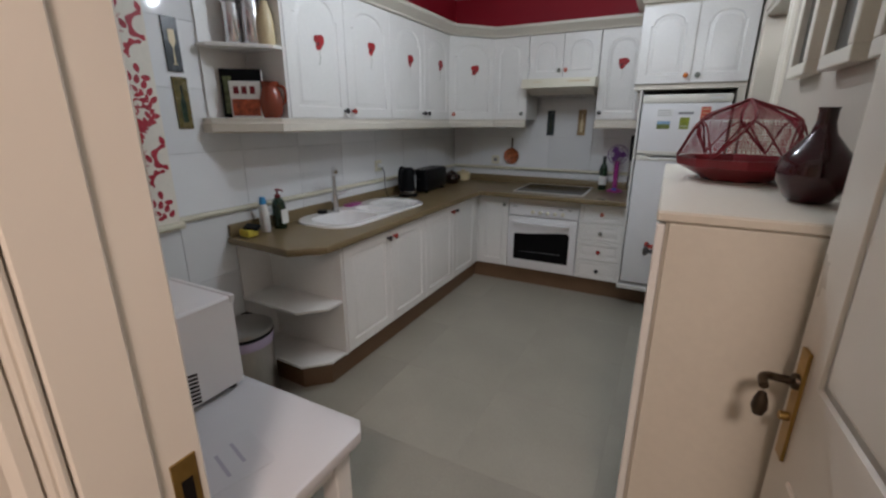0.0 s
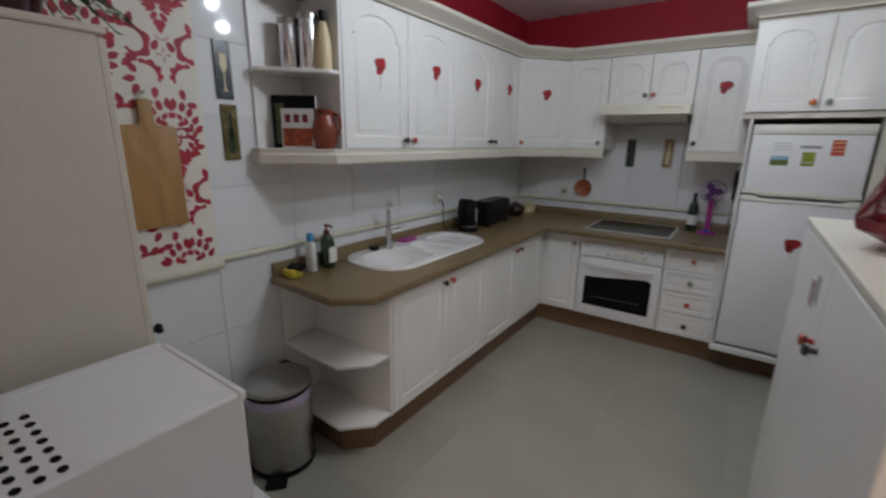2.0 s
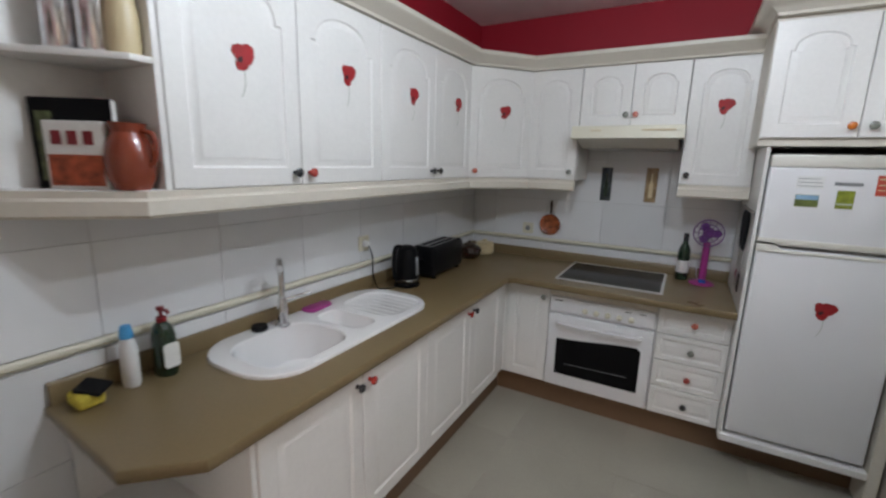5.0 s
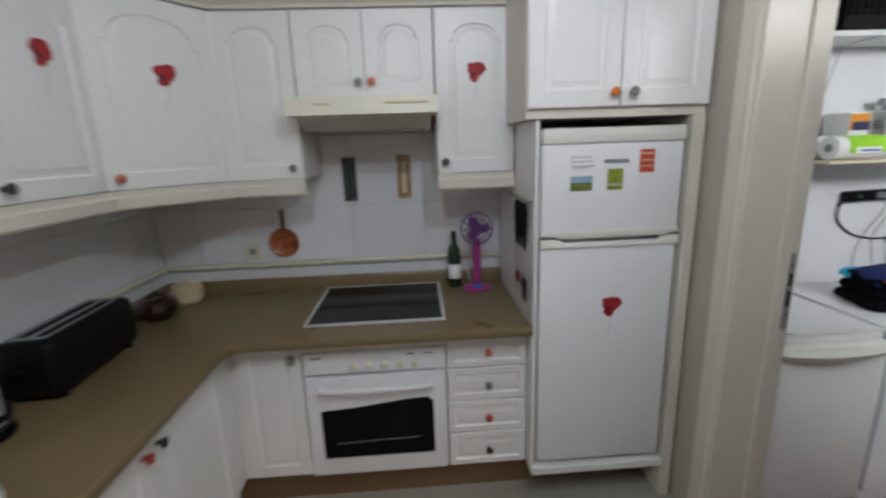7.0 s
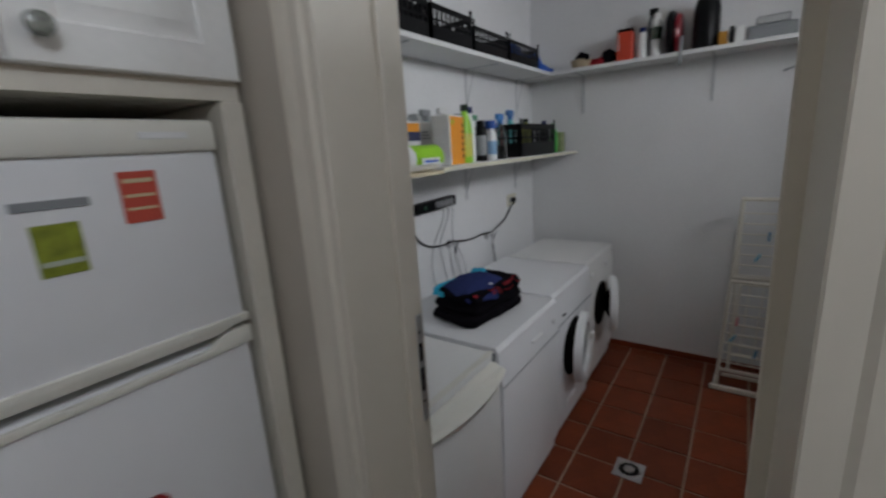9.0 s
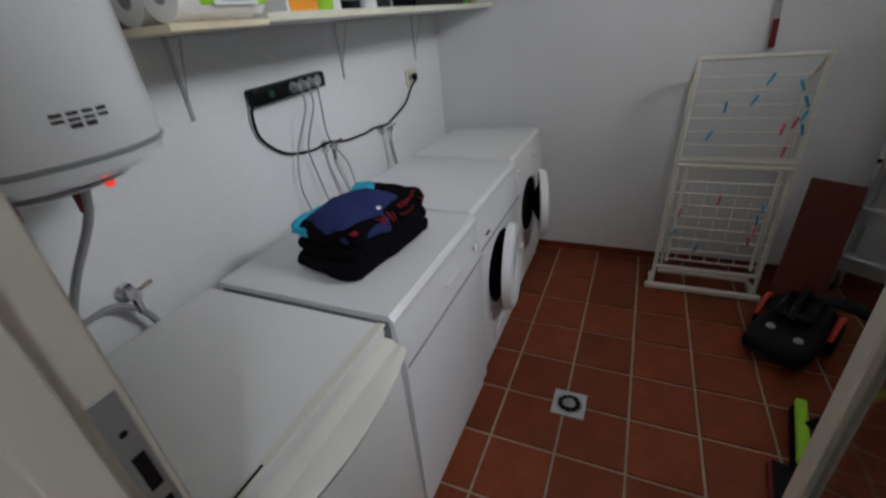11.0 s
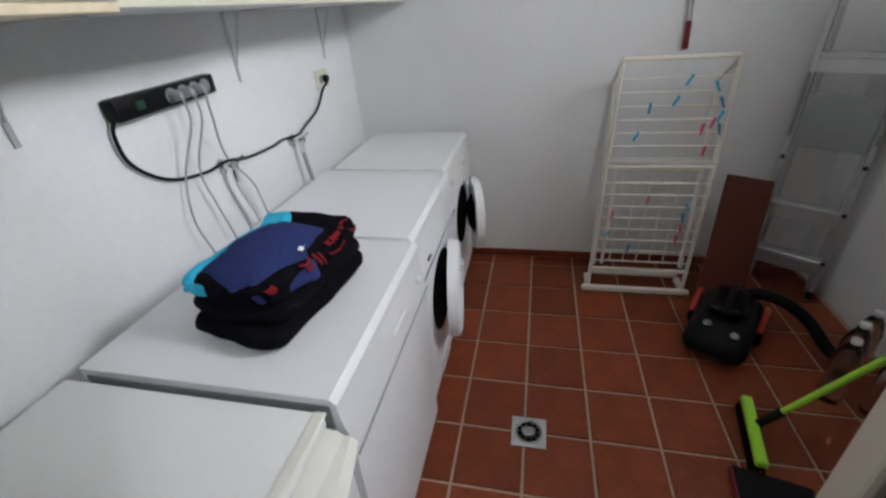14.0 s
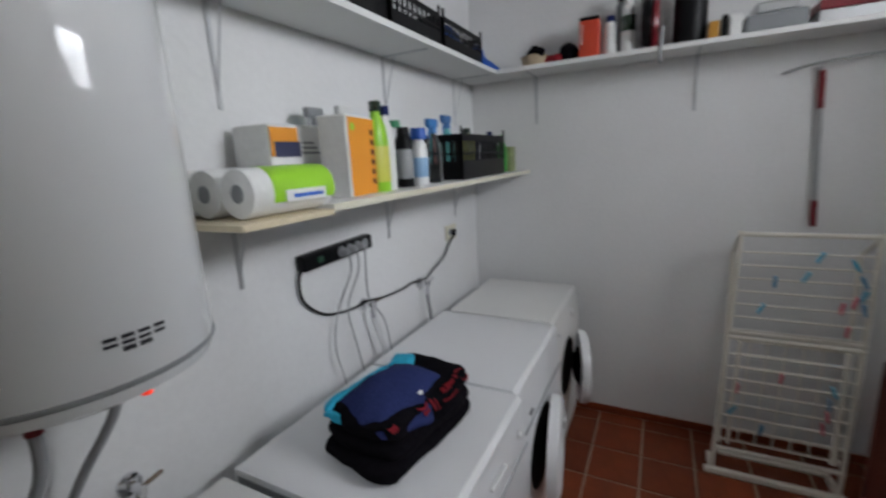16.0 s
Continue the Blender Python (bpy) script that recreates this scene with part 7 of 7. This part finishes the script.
part("cuff", cloth(pose(3.59, 4.31, U + 0.004, 35, 0, 60), 0.13, 0.07, 0.05, 0.012, 66), M_REDCL, gl)
solo("black_sock", cloth(pose(3.60, 4.22, U + 0.003, 0, 0, 80), 0.10, 0.08, 0.10, 0.018, 71), M_BLKCL, (3.60, 4.22, U), "crumpled black cloth on the high shelf", "cloth")
tn = thing("red_tin", (3.56, 4.11, U), "flat red tin with a black cap and white marks", "tin")
part("can", box(3.53, 4.062, U, 3.60, 4.158, U + 0.175, 0.006), mat("orange_red_tin", (0.52, 0.05, 0.02), 0.35), tn)
part("cap", box(3.53, 4.064, U + 0.175, 3.60, 4.156, U + 0.192, 0.004), M_BLACK, tn)
for k in range(6):
    part("mark", box(3.5285, 4.14, U + 0.07 + 0.016 * k, 3.5305, 4.15, U + 0.077 + 0.016 * k), M_PAPERW, tn)
bottle("aerosol", (3.58, 4.015, U), [(0, 0), (0.030, 0), (0.030, 0.145), (0.02, 0.16), (0, 0.16)], M_PLASTW, M_NAVY, [(0, 0.155), (0.022, 0.155), (0.020, 0.185), (0, 0.186)], "white aerosol can with a navy cap", "spray can")
bottle("sealant_can", (3.57, 3.935, U), [(0, 0), (0.031, 0), (0.031, 0.21), (0.02, 0.225), (0, 0.225)], M_PLASTW, M_PLASTW, [(0, 0.22), (0.02, 0.22), (0.018, 0.25), (0, 0.25)], "white can with green and red bands", "spray can", 1.0, (0.0316, 0.10, 0.17, M_GREENGL))
bottle("tall_can", (3.63, 3.965, U), [(0, 0), (0.031, 0), (0.031, 0.24), (0.02, 0.255), (0, 0.255)], M_GREYPL, M_BLACK, [(0, 0.25), (0.026, 0.25), (0.026, 0.29), (0, 0.291)], "tall grey can with a black lid", "spray can")
dsc = thing("cable_reel", (3.60, 3.83, U), "round black reel with a red rim standing on edge", "reel")
part("disc", lathe([(0, 0), (0.11, 0), (0.125, 0.012), (0.125, 0.03), (0.11, 0.042), (0, 0.042)], (3.60, 3.875, U + 0.125), 30, m=Matrix.Rotation(radians(90), 4, "X")), M_BLACK, dsc)
part("rim", lathe([(0, 0), (0.105, 0), (0.115, 0.012), (0.105, 0.03), (0, 0.03)], (3.60, 3.832, U + 0.117), 30, m=Matrix.Rotation(radians(90), 4, "X")), M_REDPL, dsc)
bt = thing("black_flask", (3.58, 3.675, U), "tall black flask shaped case on the high shelf", "case")
part("case", lathe([(0, 0), (0.065, 0), (0.068, 0.01), (0.068, 0.22), (0.055, 0.27), (0.03, 0.285), (0, 0.287)], (3.58, 3.675, U), 20), M_BLACK, bt)
solo("chisel", tube(smoothed([(3.478, 3.79, 1.965), (3.478, 3.79, 2.05), (3.485, 3.785, 2.12)], 4), 0.008, 8), M_GREYPL, (3.478, 3.79, 1.965), "steel tool hooked over the shelf edge", "tool")
for y, w, h, mt, lb in ((3.585, 0.04, 0.07, mat("amber_print", (0.45, 0.22, 0.03), 0.4), "small amber pack on the high shelf"), (3.545, 0.02, 0.09, M_BLACK, "thin black case on the high shelf"), (3.505, 0.045, 0.085, M_PAPERW, "small white carton on the high shelf")):
    solo("small_box", box(3.50, y - w / 2, U, 3.58, y + w / 2, U + h, 0.003), mt, (3.54, y, U), lb, "box", "boxes on the high shelf")
tb_ = thing("tool_box", (3.59, 3.36, U), "dark tool box with a grey lid on the high shelf", "tool box")
part("tray", box(3.50, 3.26, U, 3.69, 3.47, U + 0.07, 0.006), M_GREYPL, tb_)
part("lid", box(3.51, 3.29, U + 0.07, 3.68, 3.44, U + 0.115, 0.008), M_ALU, tb_)
rbx = thing("red_box", (3.59, 3.09, U), "long red and grey plastic box on the high shelf", "box")
part("base", box(3.50, 2.95, U, 3.69, 3.23, U + 0.045, 0.004), M_ALU, rbx)
part("lid", box(3.498, 2.948, U + 0.045, 3.692, 3.232, U + 0.085, 0.005), M_REDPL, rbx)
bottle("red_bottle", (3.58, 2.885, U), scaled(P_STD, 0.9, 0.85), M_REDPL, M_BLACK, scaled(C_STD, 0.9, 0.86), "red bottle on the high shelf", "bottle")
bottle("orange_bottle", (3.58, 2.79, U), scaled(P_STD, 0.9, 0.9), M_CREAMPL, M_BLUE, scaled(C_STD, 0.9, 0.9), "cream bottle with blue cap on the high shelf", "bottle")

# ---------------------------------------------------------------- laundry: far side
# Drying rack, folded and leaning on the far wall.
rk = thing("drying_rack", (3.5, 3.2, 0), "folded cream drying rack with coloured pegs", "drying rack")
RA, RB = Vector((3.385, 3.47, 0.0)), Vector((3.385, 2.985, 0.0))
lean = Vector((0.135, -0.055, 1.19))


def on_rack(f, h, off=0.0):
    p_ = RA.lerp(RB, f) + lean * (h / 1.215)
    return p_ + Vector((-off, 0, 0))


bm = tube([on_rack(0, 0.014), on_rack(0, 1.215)], 0.0105, 8)
part("side_tube", bm, M_RACK, rk)
part("side_tube", tube([on_rack(1, 0.014), on_rack(1, 1.215)], 0.0105, 8), M_RACK, rk)
part("base_bar", moved(box(-0.014, -0.275, 0, 0.014, 0.275, 0.030, 0.005), Matrix.Translation((3.372, 3.2275, 0))), M_RACK, rk)
part("base_bar", tube([on_rack(0.05, 0.075, -0.05), on_rack(0.95, 0.075, -0.05)], 0.012, 8), M_RACK, rk)
for f in (0.0, 1.0):
    part("foot_bar", box(3.372, 3.47 - 0.485 * f - 0.014, 0, 3.50, 3.47 - 0.485 * f + 0.014, 0.030, 0.004), M_RACK, rk)
for h in (0.13, 0.70, 0.725, 1.20):
    part("cross_bar", tube([on_rack(-0.02, h), on_rack(1.02, h)], 0.011, 8), M_RACK, rk)
for k in range(17):
    h = 0.19 + 0.062 * k
    if abs(h - 0.71) > 0.035 and h < 1.18:
        part("rung", tube([on_rack(0.02, h, 0.018), on_rack(0.98, h, 0.018)], 0.0040, 6), M_RACK, rk)
for k in range(8):
    h = 0.22 + 0.065 * k
    part("rung", tube([on_rack(0.08, h, -0.03), on_rack(0.92, h, -0.03)], 0.0045, 6), M_RACK, rk)
for f in (0.1, 0.9):
    part("inner_tube", tube([on_rack(f, 0.17, 0.016), on_rack(f, 0.69, 0.016)], 0.008, 7), M_RACK, rk)
for k in range(5):
    f = 0.2 + 0.14 * k
    part("upright_wire", tube([on_rack(f, 0.16, -0.034), on_rack(f, 0.68, -0.034)], 0.0035, 5), M_RACK, rk)
for f in (0.0, 1.0):
    a = on_rack(f, 1.20)
    part("back_leg", tube([a, Vector((3.706, a.y, 1.05)), Vector((3.62, a.y, 0.02))], 0.010, 7), M_RACK, rk)
rng = random.Random(2)
PEG_C = [mat("peg_cyan", (0.05, 0.42, 0.60), 0.4), mat("peg_pink", (0.62, 0.10, 0.16), 0.4), mat("peg_blue", (0.04, 0.25, 0.45), 0.4)]
for f, h, c_ in ((0.52, 1.03, 0), (0.22, 0.87, 0), (0.85, 1.09, 0), (0.92, 1.02, 2), (0.93, 0.96, 0), (0.88, 0.93, 1), (0.80, 0.90, 1), (0.95, 0.90, 2), (0.86, 0.80, 1), (0.45, 0.55, 1), (0.12, 0.47, 1), (0.84, 0.52, 0), (0.82, 0.46, 2), (0.82, 0.40, 1), (0.35, 0.28, 2), (0.10, 0.36, 0), (0.60, 1.12, 0), (0.30, 1.00, 2), (0.80, 0.34, 1)):
    p_ = on_rack(f, h, 0.02)
    t = thing("clothes_peg", p_, "plastic clothes peg clipped on the drying rack", "clothes peg", "clothes pegs")
    tilt = rng.uniform(-0.5, 0.5)
    for s_ in (-1, 1):
        part("jaw", moved(box(-0.0035, -0.005, -0.026, 0.0035, 0.005, 0.026, 0.0015), Matrix.Translation(p_ + Vector((0.0055 * s_, 0, -0.012))) @ Matrix.Rotation(tilt, 4, "X") @ Matrix.Rotation(0.09 * s_, 4, "Y")), PEG_C[c_], t)

mop = thing("mop_handle", (3.69, 3.13, 1.19), "white mop pole with red grips hung on the wall", "mop")
part("pole", tube([(3.703, 3.115, 1.19), (3.703, 3.15, 1.90)], 0.011, 10), M_ALU, mop)
for z0, z1 in ((1.19, 1.31), (1.72, 1.88)):
    f0, f1 = (z0 - 1.19) / 0.71, (z1 - 1.19) / 0.71
    part("grip", tube([(3.703, 3.115 + 0.035 * f0, z0), (3.703, 3.115 + 0.035 * f1, z1)], 0.0135, 10), M_REDPL, mop, "dark red grip")
part("hanger", tube(smoothed([(3.70, 3.29, 1.885), (3.66, 3.20, 1.905), (3.66, 3.05, 1.92), (3.70, 2.95, 1.93)], 5), 0.006, 7), M_ALU, mop)

solo("wooden_board", moved(box(-0.012, -0.11, 0, 0.012, 0.11, 0.66, 0.002), pose(3.27, 2.85, 0.012, 12, 22, 8)), M_BOARDRED, (3.4, 2.8, 0), "red brown board leaning by the drying rack", "board")

# Step ladder leaning in the corner.
ld = thing("step_ladder", (3.4, 2.5, 0), "folded grey aluminium step ladder leaning in the corner", "ladder")
lm = Matrix.Translation((3.50, 2.49, 0.0)) @ Matrix.Rotation(radians(-35), 4, "Z") @ Matrix.Rotation(radians(2), 4, "Y")
for y in (-0.15, 0.15):
    part("stile", moved(box(-0.026, y - 0.011, 0.006, 0.026, y + 0.011, 1.50, 0.004), lm), M_ALU, ld)
    part("rear_leg", moved(box(0.032, y * 0.85 - 0.009, 0.01, 0.055, y * 0.85 + 0.009, 1.36, 0.004), lm), M_ALU, ld)
    part("end_cap", moved(box(-0.030, y - 0.014, 0.002, 0.030, y + 0.014, 0.045, 0.004), lm), M_BLACK, ld)
    part("guard_rail", moved(tube([(-0.034, y * 1.03, 0.80), (-0.034, y * 1.03, 1.08)], 0.007, 7), lm), M_GREYPL, ld)
for z in (0.20, 0.46, 1.14):
    part("step", moved(box(-0.050, -0.139, z, 0.026, 0.139, z + 0.026, 0.004), lm), M_ALU, ld)
    part("step_skirt", moved(box(-0.044, -0.138, z - 0.055, -0.040, 0.138, z), lm), M_ALU, ld)
part("platform", moved(box(-0.046, -0.137, 0.76, -0.027, 0.137, 1.00, 0.006), lm), M_GREYPL, ld, "grey platform folded up")
for z in (0.21, 0.47, 0.70):
    for y in (-0.162, 0.162):
        part("rivet", moved(lathe([(0, 0), (0.011, 0), (0.009, 0.006), (0, 0.007)], (-0.026, y * 0.93, z), 10, m=Matrix.Rotation(radians(-90), 4, "Y")), lm), M_BLACK, ld)

# Vacuum cleaner, broom, dustpan, bottles.
vc = thing("vacuum_cleaner", (2.95, 2.85, 0), "black vacuum cleaner with red trim on the tiles", "vacuum cleaner")
vm = pose(3.0, 2.925, 0, 0, 0, 150)
bm = box(-0.20, -0.125, 0.03, 0.20, 0.125, 0.20, 0.055, seg=4)
for v in bm.verts:
    if v.co.z > 0.1:
        v.co.x *= 0.88
        v.co.z -= 0.10 * max(0, v.co.x) / 0.2
part("body", moved(bm, vm), M_BLACK, vc)
part("cover", moved(box(-0.15, -0.07, 0.185, 0.05, 0.07, 0.225, 0.018, seg=3), vm), M_BLACKGLASS, vc)
for y in (-0.135, 0.135):
    part("wheel", moved(lathe([(0, 0), (0.075, 0), (0.082, 0.01), (0.075, 0.03), (0, 0.03)], (-0.10, y - 0.015, 0.083), 22, m=Matrix.Rotation(radians(-90), 4, "X")), vm), M_BLACK, vc)
    part("red_trim", moved(tube([(-0.10 + 0.085 * math.cos(a / 10), y, 0.09 + 0.085 * math.sin(a / 10)) for a in range(3, 29, 3)], 0.012, 7), vm), mat("bright_red_plastic", (0.50, 0.03, 0.015), 0.35), vc, "red wheel arch")
part("handle", moved(tube(smoothed([(-0.16, 0, 0.20), (-0.10, 0, 0.262), (0.00, 0, 0.262), (0.05, 0, 0.20)], 5), 0.014, 8), vm), M_BLACK, vc)
for x, y in ((0.09, -0.05), (0.12, 0.06)):
    part("button", moved(lathe([(0, 0), (0.018, 0), (0.014, 0.01), (0, 0.012)], (x, y, 0.150), 12), vm), M_ALU, vc, "silver button")
part("hose", moved(tube(smoothed([(-0.15, 0.02, 0.195), (-0.19, 0.10, 0.205), (-0.20, 0.20, 0.185), (-0.19, 0.29, 0.13), (-0.17, 0.36, 0.06), (-0.14, 0.42, 0.030)], 7), 0.027, 9), vm), M_BLACK, vc, "black hose")

br = thing("broom", (2.40, 2.98, 0), "broom with a lime green head and pole", "broom")
part("head", moved(box(-0.15, -0.018, 0.045, 0.15, 0.018, 0.075, 0.006), pose(2.47, 2.985, 0, 0, 0, -11)), M_GREEN, br)
bm = bmesh.new()
for k in range(60):
    for y in (-0.012, 0.0, 0.012):
        x = -0.145 + 0.29 * k / 59
        tube([(x, y, 0.05), (x * 1.04, y * 1.8, 0.0)], 0.0022, 4, bm=bm)
tagged(part("bristles", moved(bm, pose(2.47, 2.985, 0, 0, 0, -11)), M_BLACK, br, "black bristles"), kind="stuff")
part("pole", tube([(2.49, 2.965, 0.065), (2.46, 2.315, 1.02)], 0.011, 9), M_GREEN, br, "lime green pole")
part("socket", tube([(2.492, 2.975, 0.05), (2.487, 2.91, 0.145)], 0.015, 9), M_BLACK, br)
dp = thing("dustpan", (2.2, 3.0, 0), "black dustpan with a dark red edge on the floor", "dustpan")
part("pan", moved(prism([(-0.12, -0.11), (0.12, -0.11), (0.10, 0.11), (-0.10, 0.11)], 0.002, 0.035, 0.004), pose(2.20, 3.0, 0, 0, 0, 172)), M_BLACK, dp)
part("lip", moved(box(-0.12, -0.116, 0.002, 0.12, -0.108, 0.03, 0.002), pose(2.20, 3.0, 0, 0, 0, 172)), M_REDPL, dp)
part("handle", moved(tube([(0, 0.10, 0.025), (0, 0.24, 0.03)], 0.012, 8), pose(2.20, 3.0, 0, 0, 0, 172)), M_BLACK, dp)
for k, (x, y) in enumerate(((2.72, 2.62), (2.82, 2.54), (2.66, 2.50), (2.90, 2.45))):
    bottle("water_bottle", (x, y, 0), [(0, 0), (0.038, 0), (0.042, 0.01), (0.040, 0.10), (0.042, 0.20), (0.030, 0.25), (0.014, 0.285), (0, 0.285)], M_CLEARPL, M_PLASTW, [(0, 0.283), (0.016, 0.283), (0.016, 0.30), (0, 0.301)], "empty clear plastic water bottle on the floor", "bottle")

dn = thing("floor_drain", (2.383, 3.769, 0), "square grey metal floor drain with a round grate", "floor drain")
part("plate", box(2.318, 3.704, -0.004, 2.448, 3.834, 0.004, 0.0015), M_ALU, dn)
part("ring", lathe([(0.045, 0.004), (0.048, 0.006), (0.052, 0.006), (0.054, 0.004)], (2.383, 3.769, 0), 28), M_STEEL, dn)
part("grate", lathe([(0, 0.0042), (0.024, 0.0042), (0.024, 0.0065), (0, 0.007)], (2.383, 3.769, 0), 20), M_STEEL, dn)
for k in range(10):
    a = 2 * math.pi * k / 10
    part("slot", moved(box(0.029, -0.008, 0.0041, 0.041, 0.008, 0.0049), Matrix.Translation((2.383, 3.769, 0)) @ Matrix.Rotation(a, 4, "Z")), M_DARK, dn)

# ---------------------------------------------------------------- tiles of floors and walls, piece by piece
P = 0.6
spots = [(-0.1 + P * (i + 0.5), 2.70 + P * (j + 0.5), -0.004) for i in range(-3, 3) for j in range(-7, 4)]
pieces(floor_bed, "floor_tile", (P - 0.002, P - 0.002, 0.008), [p_ for p_ in spots if p_[0] < 0.81 and -1.3 < p_[0]], M_FLOOR, 0.0006)
for x_c, w in ((-1.45, 0.097), (1.055, 0.107)):
    pieces(floor_bed, "floor_tile", (w, P - 0.003, 0.008), [(x_c, p_[1], -0.004) for p_ in spots if abs(p_[0] - 0.2) < 0.01], M_FLOOR, 0.0012)
Q = 0.245
spots = [(2.383 + Q * (i + 0.5), 3.540 + Q * (j + 0.5), -0.0035) for i in range(-6, 6) for j in range(-6, 6)]
spots = [p_ for p_ in spots if 1.1 < p_[0] < 3.72 and 2.2 < p_[1] < 4.8]
pieces(laundry_bed, "terracotta_tile", (Q - 0.010, Q - 0.010, 0.007), spots, M_TERRA, 0.0022)
pieces(laundry_bed, "terracotta_tile", (0.092, Q - 0.010, 0.007), [(3.66, y_, -0.0035) for y_ in sorted({p_[1] for p_ in spots})], M_TERRA, 0.0022)
TW, TH = 0.41, 0.30
rows_ = [(0.03, 0.06), (0.21, 0.30), (0.51, 0.30), (0.82, 0.32)]
for z_c, h in rows_ + [(1.17, 0.30), (1.47, 0.30), (1.77, 0.30), (2.07, 0.30), (2.25, 0.06)]:
    lowrow = z_c < 1.0
    places = [(-1.503, 1.905 + TW * (k + 0.5), z_c) for k in range(-3 if lowrow else 0, 8)]
    pieces(wall_west, "wall_tile", (0.006, TW - 0.002, h - 0.002), [p_ for p_ in places if 0.95 < p_[1] - TW / 2 + 0.3 and p_[1] + TW / 2 < 5.25], M_TILE, 0.0009)
    if z_c > 0.75 and z_c < 2.2:
        places = [(0.345 - TW * (k + 0.5), 5.003, z_c) for k in range(5)]
        pieces(wall_north, "wall_tile", (TW - 0.002, 0.006, h - 0.002), places, M_TILE, 0.0009)
